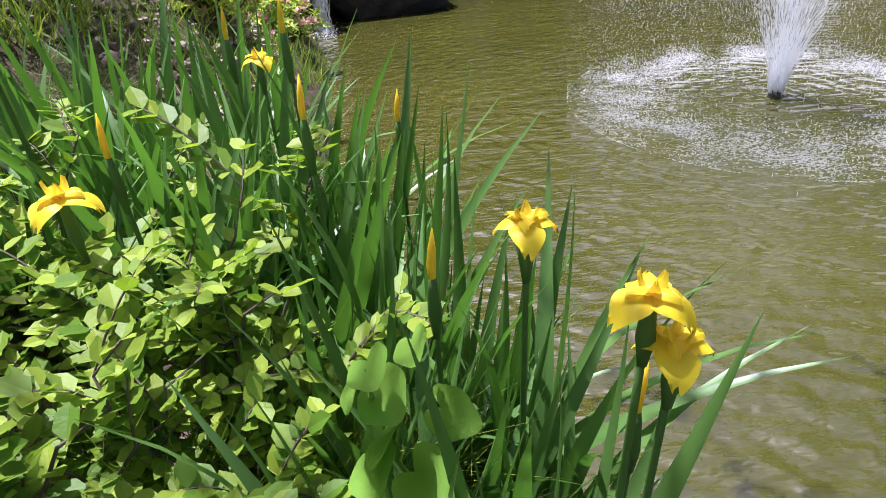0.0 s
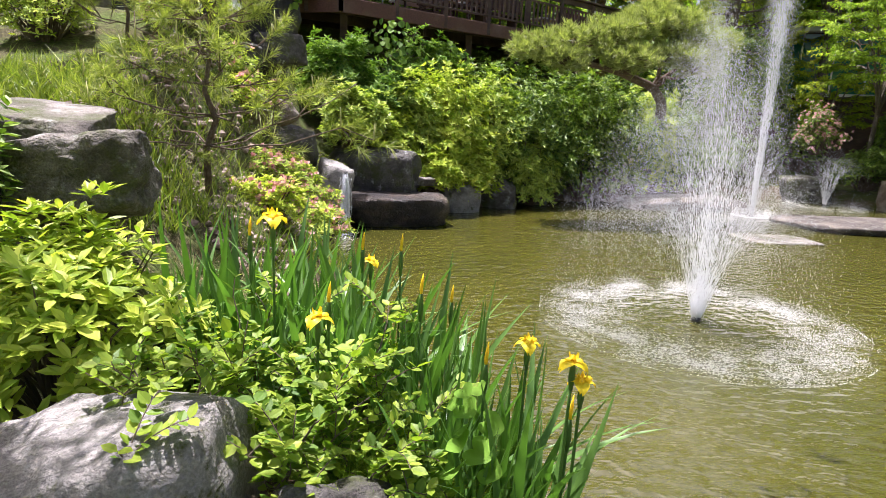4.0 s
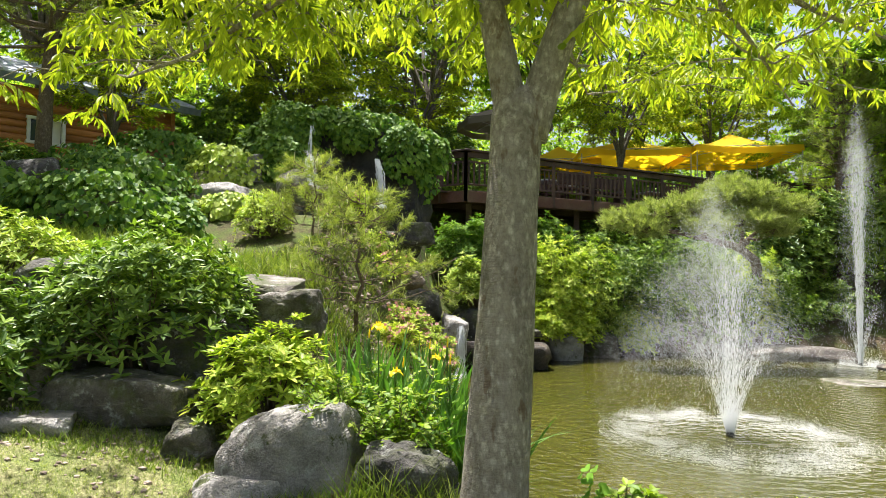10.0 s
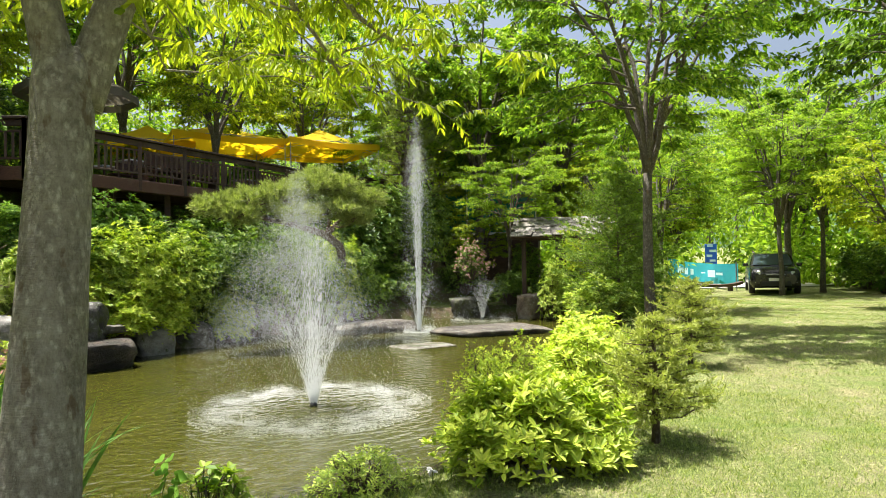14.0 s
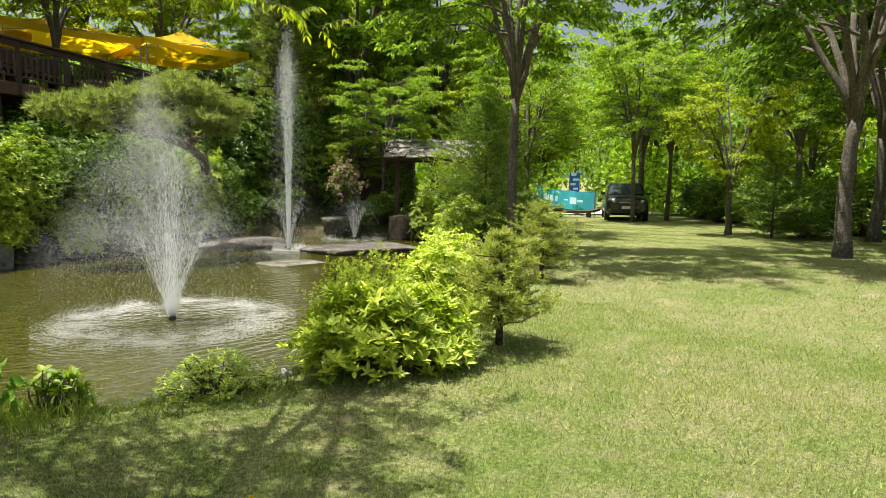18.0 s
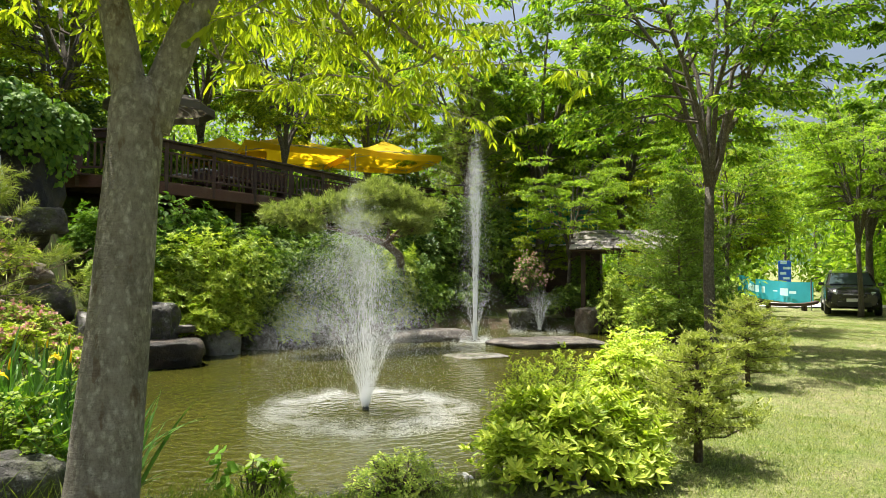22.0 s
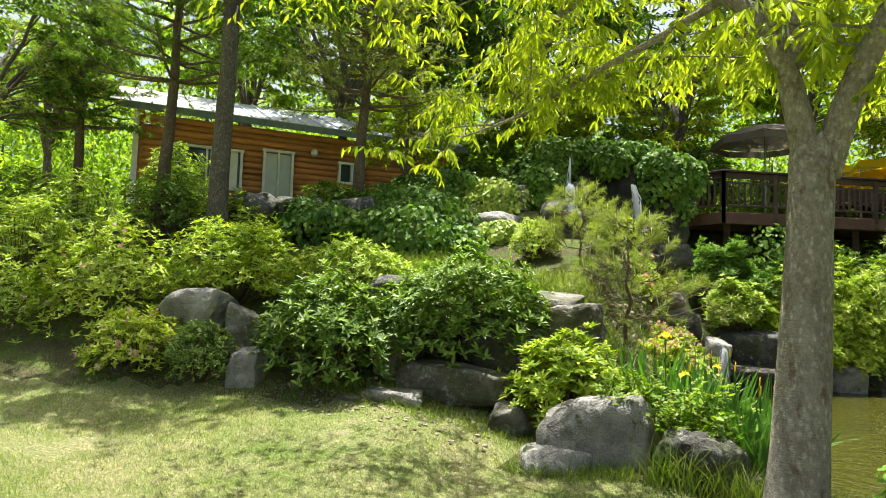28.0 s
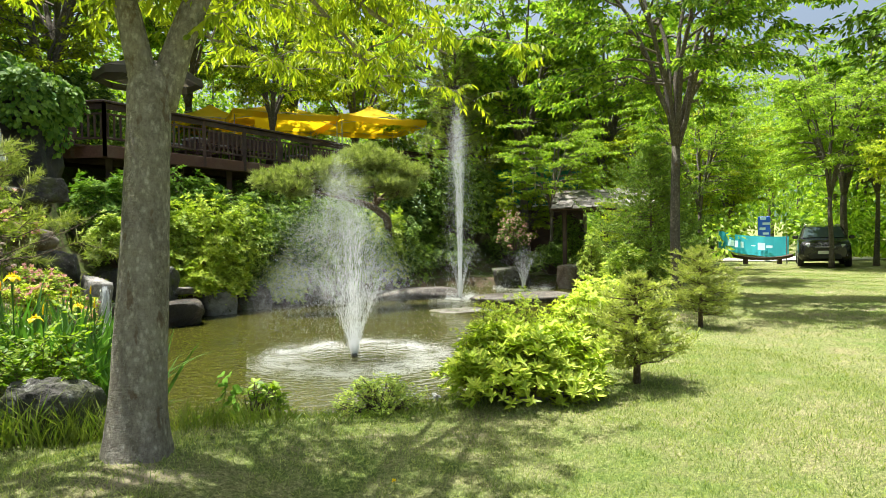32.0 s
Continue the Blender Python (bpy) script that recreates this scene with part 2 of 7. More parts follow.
def pond_material():
    n = Nodes("pond_water")
    co = n.coords()
    silt = n.noise(co, 0.35, 4)
    col = n.ramp(silt, (0.35, (0.038, 0.040, 0.006)), (0.65, (0.054, 0.052, 0.008)))
    p = n.add("BsdfPrincipled")
    n.put(p.inputs["Base Color"], col)
    p.inputs["Roughness"].default_value = 0.04
    p.inputs["IOR"].default_value = 1.45
    p.inputs["Specular IOR Level"].default_value = 1.0
    # ripples that spread from the big jet, broken up by cross chop
    wob = n.noise(n.coords((1.0, 2.0, 1)), 3.8, 1.5, 0.45)
    chop = n.noise(n.coords((1.0, 2.2, 1)), 9.0, 2, 0.5)
    c = n.add("TexCoord")
    mp = n.add("Mapping")
    n.put(mp.inputs["Vector"], c.outputs["Object"])
    mp.inputs["Location"].default_value = (-2.5, -10.05, 0)
    rings = n.add("TexWave")
    rings.wave_type, rings.rings_direction = "RINGS", "Z"
    n.put(rings.inputs["Vector"], mp.outputs[0])
    for k, q in (("Scale", 1.9), ("Distortion", 9.0), ("Detail", 2.0), ("Detail Scale", 1.4), ("Detail Roughness", 0.5)):
        rings.inputs[k].default_value = q
    h = n.math("ADD", n.math("ADD", wob, n.math("MULTIPLY", chop, 0.5)), n.math("MULTIPLY", rings.outputs["Fac"], 0.22))
    n.put(p.inputs["Normal"], n.bump(h, 0.38, 0.10))
    return n.finish(p.outputs[0])


def spray_material(name, clear, col=(0.9, 0.93, 0.95)):
    """Drops and foam: white where it catches the sun, partly see-through."""
    n = Nodes(name)
    p = n.add("BsdfPrincipled")
    p.inputs["Base Color"].default_value = v3(col)
    p.inputs["Roughness"].default_value = 0.15
    p.inputs["IOR"].default_value = 1.33
    tl = n.add("BsdfTranslucent")
    tl.inputs["Color"].default_value = v3(col)
    m = n.add("MixShader")
    m.inputs[0].default_value = 0.5
    n.t.links.new(p.outputs[0], m.inputs[1])
    n.t.links.new(tl.outputs[0], m.inputs[2])
    t = n.add("BsdfTransparent")
    m2 = n.add("MixShader")
    m2.inputs[0].default_value = clear
    n.t.links.new(m.outputs[0], m2.inputs[1])
    n.t.links.new(t.outputs[0], m2.inputs[2])
    return n.finish(m2.outputs[0])


def glass_material(name, col, rough=0.05):
    n = Nodes(name)
    p = n.add("BsdfPrincipled")
    p.inputs["Base Color"].default_value = v3(col)
    p.inputs["Roughness"].default_value = rough
    p.inputs["Specular IOR Level"].default_value = 0.8
    return n.finish(p.outputs[0])


M_LAWN = lawn_material()
M_SOIL = soil_material("bank_soil", (0.06, 0.045, 0.03), (0.17, 0.13, 0.085), (0.09, 0.11, 0.03))
M_HILL = soil_material("hill_ground", (0.05, 0.045, 0.025), (0.13, 0.12, 0.05), (0.12, 0.17, 0.035))
M_MUD = soil_material("pond_bed", (0.05, 0.04, 0.02), (0.1, 0.08, 0.03), (0.08, 0.06, 0.02))
M_ROAD = plain("pale_concrete", (0.55, 0.52, 0.47), 0.9, vary=0.12, scale=1.5, bump=0.3)
M_POND = pond_material()
M_STONE = stone("grey_granite", (0.055, 0.048, 0.036), (0.145, 0.13, 0.105), (0.29, 0.27, 0.235), 2.4, 0.5, moss=0.62)
M_PALE = stone("pale_boulder", (0.15, 0.14, 0.12), (0.30, 0.285, 0.255), (0.43, 0.41, 0.375), 1.9, 0.3, moss=0.05)
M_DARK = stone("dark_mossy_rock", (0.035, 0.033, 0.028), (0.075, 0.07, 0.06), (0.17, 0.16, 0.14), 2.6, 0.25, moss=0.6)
M_WET = stone("wet_black_rock", (0.012, 0.012, 0.01), (0.03, 0.028, 0.024), (0.06, 0.052, 0.043), 2.0, 0.0, rough=0.62)
M_BLOCK = stone("black_brown_block", (0.010, 0.009, 0.007), (0.028, 0.022, 0.017), (0.10, 0.078, 0.055), 2.2, 0.0, rough=0.4)
M_RUST = stone("rusty_slab", (0.10, 0.075, 0.05), (0.19, 0.15, 0.11), (0.30, 0.27, 0.22), 2.0, 0.3)
M_SLAB = stone("wet_brown_slab", (0.045, 0.037, 0.03), (0.10, 0.085, 0.07), (0.22, 0.19, 0.15), 2.0, 0.3, rough=0.5)
M_BARK = bark("grey_bark", (0.17, 0.15, 0.118), (0.36, 0.33, 0.27), (0.54, 0.50, 0.42), 0.18)
M_BARK2 = bark("dark_bark", (0.07, 0.06, 0.045), (0.17, 0.15, 0.118), (0.29, 0.26, 0.215), 0.3)
M_BARKP = bark("pine_bark", (0.09, 0.065, 0.045), (0.17, 0.13, 0.09), (0.27, 0.22, 0.16), 0.2)
M_TWIG = plain("brown_twig", (0.10, 0.075, 0.05), 0.9, vary=0.3)
M_LITTER = leafy("dead_leaf", (0.10, 0.065, 0.04), (0.36, 0.27, 0.18), 0.15, (1, 0.9, 0.7), gloss=0.8, spec=0.2)
M_GRAVEL = leafy("pink_brown_stone", (0.11, 0.085, 0.065), (0.34, 0.27, 0.22), 0.0, (1, 1, 1), gloss=0.9, spec=0.2)
L_TREE = leafy("bright_tree_leaf", (0.15, 0.24, 0.012), (0.45, 0.53, 0.035), 0.56, (1.15, 1.15, 0.35))
L_TREE2 = leafy("tree_leaf", (0.10, 0.20, 0.018), (0.42, 0.54, 0.06), 0.56)
L_TREE3 = leafy("deep_tree_leaf", (0.035, 0.085, 0.010), (0.20, 0.31, 0.03), 0.48)
L_AZ = leafy("azalea_leaf", (0.15, 0.25, 0.025), (0.50, 0.58, 0.10), 0.32)
L_AZD = leafy("dark_azalea_leaf", (0.05, 0.11, 0.013), (0.25, 0.36, 0.05), 0.28)
L_AZY = leafy("yellow_azalea_leaf", (0.24, 0.35, 0.02), (0.58, 0.64, 0.08), 0.34)
L_IVY = leafy("ivy_leaf", (0.045, 0.12, 0.015), (0.20, 0.32, 0.045), 0.36, gloss=0.55, spec=0.22)
L_SPIR = leafy("spiraea_leaf", (0.10, 0.20, 0.012), (0.30, 0.40, 0.032), 0.42, gloss=0.5, spec=0.3, vein=0.15)
L_PINE = leafy("pine_needle", (0.14, 0.185, 0.035), (0.38, 0.42, 0.11), 0.42, gloss=0.45)
L_PAD = leafy("grey_pine_needle", (0.16, 0.20, 0.06), (0.42, 0.46, 0.18), 0.4, gloss=0.5)
L_CONIF = leafy("spruce_needle", (0.19, 0.23, 0.05), (0.48, 0.51, 0.14), 0.4)
L_CANDLE = leafy("pine_candle", (0.42, 0.42, 0.16), (0.6, 0.58, 0.3), 0.2)
L_IRIS = leafy("iris_blade", (0.04, 0.11, 0.022), (0.13, 0.25, 0.05), 0.32, (0.95, 1.2, 0.35), gloss=0.38, spec=0.45)
L_GRASS = leafy("grass_blade", (0.10, 0.18, 0.03), (0.46, 0.49, 0.18), 0.42)
L_TALL = leafy("tall_grass", (0.10, 0.17, 0.02), (0.27, 0.32, 0.06), 0.4)
L_PINK = leafy("pink_blossom", (0.52, 0.26, 0.28), (0.72, 0.50, 0.46), 0.3, (1.1, 0.8, 0.8))
L_VINE = leafy("vine_leaf", (0.14, 0.30, 0.03), (0.22, 0.40, 0.05), 0.4, gloss=0.5, spec=0.3, vein=0.2)
L_STRAW = plain("dry_stalk", (0.42, 0.34, 0.18), 0.9)
M_PETAL = leafy("yellow_petal", (0.80, 0.60, 0.006), (0.88, 0.72, 0.012), 0.35, (1.1, 0.95, 0.3))
M_SPRAY = spray_material("water_drops", 0.45, (0.95, 0.97, 0.98))
M_MIST = spray_material("fine_spray", 0.55, (0.95, 0.97, 0.98))
M_FOAM = spray_material("foam", 0.3, (0.95, 0.97, 0.98))
M_DECK = timber("dark_stained_timber", (0.035, 0.018, 0.012), (0.085, 0.042, 0.028), wear=0.25)
M_FASCIA = timber("red_brown_board", (0.07, 0.028, 0.018), (0.14, 0.06, 0.038), wear=0.3)
M_LOG = timber("orange_log", (0.34, 0.13, 0.04), (0.55, 0.25, 0.08))
M_WHITE = plain("white_paint", (0.72, 0.71, 0.68), 0.5, vary=0.08)
M_TIN = plain("pale_sheet_metal", (0.55, 0.57, 0.60), 0.4, 0.3, 0.12, 3.0)
M_GLASS = glass_material("window_glass", (0.05, 0.07, 0.08))
M_TEALG = glass_material("teal_glass", (0.03, 0.17, 0.12))
M_YELLOW = leafy("yellow_canvas", (0.82, 0.58, 0.012), (0.88, 0.66, 0.02), 0.55, (1.1, 1.0, 0.35), gloss=0.7, spec=0.2)
M_GREYC = leafy("grey_canvas", (0.12, 0.11, 0.08), (0.17, 0.15, 0.115), 0.3, (1, 1, 0.9), gloss=0.8, spec=0.1)
M_STEEL = plain("grey_steel", (0.35, 0.35, 0.35), 0.4, 0.8, 0.1)
M_BLACK = plain("black_plastic", (0.02, 0.02, 0.02), 0.5, vary=0.2)
M_RUBBER = plain("tyre_rubber", (0.018, 0.018, 0.018), 0.85, vary=0.2)
M_PAINT = plain("dark_car_paint", (0.035, 0.035, 0.038), 0.22, 0.5, 0.08, spec=0.8)
M_LAMP = glass_material("headlight", (0.6, 0.62, 0.65), 0.1)
M_TEAL = plain("teal_banner_cloth", (0.02, 0.30, 0.36), 0.8, vary=0.12, scale=2)
M_BLUE = plain("blue_sign_paint", (0.01, 0.10, 0.50), 0.5, vary=0.1)
M_INK = plain("pale_print", (0.45, 0.68, 0.70), 0.7, vary=0.05)
M_SHING = timber("grey_shingle", (0.13, 0.115, 0.10), (0.32, 0.29, 0.26), 0.9)
M_FAR = soil_material("wooded_mountain", (0.05, 0.09, 0.055), (0.09, 0.14, 0.08), (0.07, 0.12, 0.07))


# ---- mesh tools ----
def mesh_np(name, v, faces, smooth=False):
    """A mesh from an array of points and a list of index arrays (triangles, quads, or longer)."""
    me = bpy.data.meshes.new(name)
    v = np.asarray(v, np.float32).reshape(-1, 3)
    faces = [np.asarray(f, np.int32) for f in faces if len(f)]
    me.vertices.add(len(v))
    me.vertices.foreach_set("co", v.ravel())
    loops = np.concatenate([f.ravel() for f in faces])
    sizes = np.concatenate([np.full(len(f), f.shape[1], np.int32) for f in faces])
    me.loops.add(len(loops))
    me.loops.foreach_set("vertex_index", loops)
    me.polygons.add(len(sizes))
    me.polygons.foreach_set("loop_start", np.concatenate([[0], np.cumsum(sizes)[:-1]]).astype(np.int32))
    me.polygons.foreach_set("use_smooth", np.full(len(sizes), smooth))
    me.update(calc_edges=True)
    return me


class Geo:
    """Gathers pieces of one mesh."""

    def __init__(self):
        self.v, self.f, self.n = [], {}, 0

    def put(self, v, *faces):
        v = np.asarray(v, float).reshape(-1, 3)
        for f in faces:
            f = np.asarray(f, np.int64)
            if len(f):
                self.f.setdefault(f.shape[1], []).append(f + self.n)
        self.v.append(v)
        self.n += len(v)
        return self

    def mesh(self, name, smooth=False):
        return mesh_np(name, np.concatenate(self.v), [np.concatenate(f) for f in self.f.values()], smooth)


def part(name, me, material, parent=None, label="", m=None, kind=""):
    """Links a mesh (or Geo) as one object under a thing or a part."""
    if isinstance(me, Geo):
        me = me.mesh(name)
    if not me.materials:
        me.materials.append(material)
    ob = new(name, me)
    if m is not None:
        ob.matrix_basis = m
    if parent is not None:
        ob.parent = parent
    if label or kind:
        tagged(ob, label, kind=kind)
    return ob


def thing(name, label, category, m=None, group="", kind=""):
    ob = new(name)
    ob.empty_display_size = 0.2
    if m is not None:
        ob.matrix_basis = m
    return tagged(ob, label, category, group, kind)


def unit(a):
    return a / np.maximum(np.linalg.norm(a, axis=-1, keepdims=True), 1e-9)


def leaves(g, p, d, u, length, width, fold=0.25, bend=0.15, rich=False):
    """Leaves from p along d, facing u: pointed blades folded along the midrib."""
    p, d, u = np.asarray(p, float), unit(np.asarray(d, float)), np.asarray(u, float)
    n = len(p)
    length, width = np.broadcast_to(length, n)[:, None], np.broadcast_to(width, n)[:, None]
    s = unit(np.cross(d, u))
    w = np.cross(s, d)
    tip = p + d * length - w * bend * length
    k = np.arange(n)[:, None]
    if rich:
        a, b = p + d * length * 0.28, p + d * length * 0.66 - w * bend * length * 0.35
        v = np.stack([p, a + s * width * 0.42 + w * fold * width * 0.5, b + s * width * 0.40 + w * fold * width * 0.5, tip,
                      b - s * width * 0.40 + w * fold * width * 0.5, a - s * width * 0.42 + w * fold * width * 0.5], 1)
        g.put(v, k * 6 + [[0, 1, 2, 3]], k * 6 + [[0, 3, 4, 5]])
    else:
        mid = p + d * length * 0.45
        v = np.stack([p, mid + s * width * 0.5 + w * fold * width, tip, mid - s * width * 0.5 + w * fold * width], 1)
        g.put(v, k * 4 + [[0, 1, 2]], k * 4 + [[0, 2, 3]])


def tube(g, pts, rad, n=8, cap=True, twist=None):
    """A tapering tube along points."""
    pts = np.asarray(pts, float)
    rad = np.broadcast_to(rad, len(pts))
    t = unit(np.gradient(pts, axis=0))
    ref = np.array([1.0, 0, 0]) if abs(t[:, 0]).mean() < 0.7 else np.array([0, 1.0, 0])
    a = unit(np.cross(t, ref))
    b = np.cross(t, a)
    ang = np.linspace(0, 2 * np.pi, n, endpoint=False)
    v = pts[:, None] + rad[:, None, None] * (np.cos(ang)[None, :, None] * a[:, None] + np.sin(ang)[None, :, None] * b[:, None])
    i, j = np.meshgrid(np.arange(len(pts) - 1), np.arange(n), indexing="ij")
    q = np.stack([i * n + j, i * n + (j + 1) % n, (i + 1) * n + (j + 1) % n, (i + 1) * n + j], -1).reshape(-1, 4)
    f = [q]
    if cap:
        f += [np.arange(n)[None, ::-1], (np.arange(n) + (len(pts) - 1) * n)[None]]
    g.put(v, *f)


def box(g, size, m=None, bevel=0.0):
    """A box with bevelled edges, centred on m."""
    bm = bmesh.new()
    bmesh.ops.create_cube(bm, size=1)
    bmesh.ops.scale(bm, vec=size, verts=bm.verts)
    if bevel:
        bmesh.ops.bevel(bm, geom=bm.edges[:], offset=bevel, segments=1, affect="EDGES")
    if m is not None:
        bmesh.ops.transform(bm, matrix=m, verts=bm.verts)
    bm.verts.index_update()
    v = [x.co[:] for x in bm.verts]
    by = {}
    for f in bm.faces:
        by.setdefault(len(f.verts), []).append([x.index for x in f.verts])
    bm.free()
    g.put(v, *by.values())
    return g


def boxmesh(name, size, bevel=0.0, m=None):
    return box(Geo(), size, m, bevel).mesh(name)


def beam(g, a, b, w, h, bevel=0.006):
    """A straight board from a to b, w wide and h high."""
    a, b = Vector(a), Vector(b)
    d = b - a
    q = d.to_track_quat("X", "Z").to_matrix().to_4x4()
    box(g, (d.length, w, h), Matrix.Translation((a + b) / 2) @ q, bevel)


def curve_pts(a, b, n=8, sag=0.0, wob=0.0, r=None):
    """Points from a to b with a bow (sag upwards when positive) and a wobble."""
    r = r or rng
    t = np.linspace(0, 1, n)[:, None]
    p = np.asarray(a, float) * (1 - t) + np.asarray(b, float) * t
    p[:, 2] += (4 * sag * t * (1 - t))[:, 0]
    if wob:
        w = r.normal(0, wob, (n, 3))
        w[0] = w[-1] = 0
        p += w
    return p


def rand_dirs(n, r, up=0.0):
    d = unit(r.normal(0, 1, (n, 3)))
    d[:, 2] += up
    return unit(d)


# ---- the lie of the land ----
POND_Z = -0.38
POND = [(-0.15, 5.95), (0.5, 6.15), (1.2, 6.1), (2.0, 6.05), (2.7, 6.5), (3.4, 7.2), (4.6, 8.3), (6.2, 9.8), (8.0, 11.6), (9.6, 13.2), (11.2, 15.0),
        (12.6, 16.6), (12.8, 18.4), (11.6, 20.3), (9.2, 20.8), (6.5, 20.2), (4.0, 19.1), (2.4, 18.2), (0.9, 17.2), (-0.2, 16.3), (-1.3, 15.2), (-1.75, 14.3),
        (-1.45, 13.0), (-1.2, 11.0), (-1.05, 9.3), (-0.85, 8.0), (-0.6, 7.0), (-0.4, 6.3)]
HILL = [(-40, -3.0), (-14, 3.2), (-10, 5.0), (-7.6, 5.75), (-5.6, 6.2), (-4.2, 6.55), (-3.3, 7.0), (-2.6, 7.8), (-1.7, 9.0), (-1.5, 11.0), (-1.7, 13.0), (-2.0, 14.6),
        (-1.2, 15.8), (0.4, 17.2), (2.2, 18.6), (4.5, 19.6), (7.5, 21.0), (10.5, 21.6), (14.5, 21.5), (18, 24), (24, 34), (40, 60), (40, 500), (-500, 500), (-500, -3)]


def inside_dist(x, y, poly):
    """Signed distance to a polygon's edge, positive inside."""
    x, y = np.asarray(x, float), np.asarray(y, float)
    best = np.full(x.shape, 1e9)
    odd = np.zeros(x.shape, bool)
    for (x0, y0), (x1, y1) in zip(poly, poly[1:] + poly[:1]):
        dx, dy = x1 - x0, y1 - y0
        t = np.clip(((x - x0) * dx + (y - y0) * dy) / (dx * dx + dy * dy), 0, 1)
        best = np.minimum(best, np.hypot(x - x0 - t * dx, y - y0 - t * dy))
        if dy:
            odd ^= ((y0 > y) != (y1 > y)) & (x < x0 + (y - y0) * dx / dy)
    return np.where(odd, best, -best)


def ground_z(x, y):
    x, y = np.asarray(x, float), np.asarray(y, float)
    d = inside_dist(x, y, HILL)
    rise = np.interp(d, [-0.3, 0.0, 0.5, 1.2, 2.5, 4.0, 5.5, 7.5, 12, 40, 160], [0.0, 0.08, 0.55, 1.15, 1.6, 2.1, 2.9, 3.6, 3.9, 5.0, 26.0])
    back = np.interp(y, [8.0, 9.5, 11.5, 12.6, 13.6, 15.0], [0, 1.55, 2.1, 2.7, 3.3, 3.9]) * np.clip((-1.9 - x) / 1.2, 0, 1)
    rise = np.maximum(rise, np.where(d > 0, back, 0))
    foot = np.interp(d, [-3.5, -1.5, -0.5, 0.0, 0.6], [0.0, 0.12, 0.22, 0.3, 0.0]) * np.clip((x + 16.0) / 4.0, 0, 1) * np.clip((-2.3 - x) / 0.8, 0, 1)
    rise = rise + foot
    low = np.clip((x - 9.0) / 8.0, 0, 1) * np.clip((70 - y) / 30, 0, 1)
    rise = rise * (1 - 0.85 * low)
    west = np.clip((-12 - x) / 6, 0, 1) * np.clip((20 - y) / 8, 0, 1)
    rise = rise * (1 - 0.35 * west)
    rise = rise - 1.6 * np.exp(-np.abs((x + 3.55) / 1.2) ** 4 - np.abs((y - 14.3) / 1.25) ** 4)
    along, off = (x + 1.62) * 0.8055 + (y - 18.0) * 0.5927, (y - 18.0) * 0.8055 - (x + 1.62) * 0.5927
    under = np.interp(off, [0.7, 2.2, 7.0, 7.5], [0.0, 3.45, 3.55, 0.0]) * np.clip((along + 1.0) / 1.0, 0, 1) * np.clip((12.5 - along) / 1.0, 0, 1)
    rise = np.maximum(rise, under)
    p = inside_dist(x, y, POND)
    z = rise + 0.03 * np.sin(x * 1.3 + 0.4) * np.cos(y * 1.1) + 0.02 * np.sin(x * 3.1 + y * 2.3)
    mound = 0.28 * np.exp(-((x + 0.25) ** 2 + (y - 4.5) ** 2) / 0.8)
    z = z + mound + 0.25 * np.exp(-((x + 1.1) ** 2 / 0.5 + (y - 6.4) ** 2 / 0.6))
    bank = np.interp(p, [-0.5, -0.12, 0.15, 0.8, 2.0], [0, 0.3, 0.75, 1.0, 1.0])
    return z * (1 - bank) + np.where(p > -0.5, bank * np.interp(p, [-0.1, 0.1, 0.6, 2], [-0.25, -0.52, -0.8, -1.1]), 0)


def gz(x, y):
    return float(ground_z(np.array([x]), np.array([y]))[0])


def axis(lo, hi, step, far):
    a = np.arange(lo, hi + 1e-6, step)
    out, s = [], step
    e = a[-1]
    while e < far:
        s *= 1.35
        e += s
        out.append(e)
    out2, s, e = [], step, a[0]
    while e > -far:
        s *= 1.35
        e -= s
        out2.append(e)
    return np.array(out2[::-1] + list(a) + out)


def build_ground():
    xs, ys = axis(-14, 18, 0.16, 900), axis(0, 24, 0.16, 900)
    X, Y = np.meshgrid(xs, ys)
    Z = ground_z(X, Y)
    Z += np.clip((np.hypot(X, Y) - 90) / 400, 0, 1) * 8
    v = np.stack([X, Y, Z], -1).reshape(-1, 3)
    ny, nx = X.shape
    i, j = np.meshgrid(np.arange(ny - 1), np.arange(nx - 1), indexing="ij")
    q = np.stack([i * nx + j, i * nx + j + 1, (i + 1) * nx + j + 1, (i + 1) * nx + j], -1).reshape(-1, 4)
    me = mesh_np("ground", v, [q], True)
    for m in (M_LAWN, M_SOIL, M_HILL, M_MUD):
        me.materials.append(m)
    cx, cy = v[q][:, :, 0].mean(1), v[q][:, :, 1].mean(1)
    wob = 0.35 * np.sin(cx * 2.1) * np.cos(cy * 1.7) + 0.2 * np.sin(cx * 5.3 + cy * 4.1)
    h, p = inside_dist(cx, cy, HILL), inside_dist(cx, cy, POND)
    idx = np.zeros(len(q), np.int32)
    idx[(h > -0.25 + wob * 0.5)] = 2
    idx[(p > -0.35 + wob * 0.3)] = 1
    idx[(cx < -0.3) & (cx > -2.4) & (cy > 5.6) & (cy < 8.2)] = 1
    idx[p > 0.25] = 3
    me.polygons.foreach_set("material_index", idx)
    return tagged(new("ground", me), "mown lawn, planted bank and wooded slope in one sheet", "ground", kind="structure")


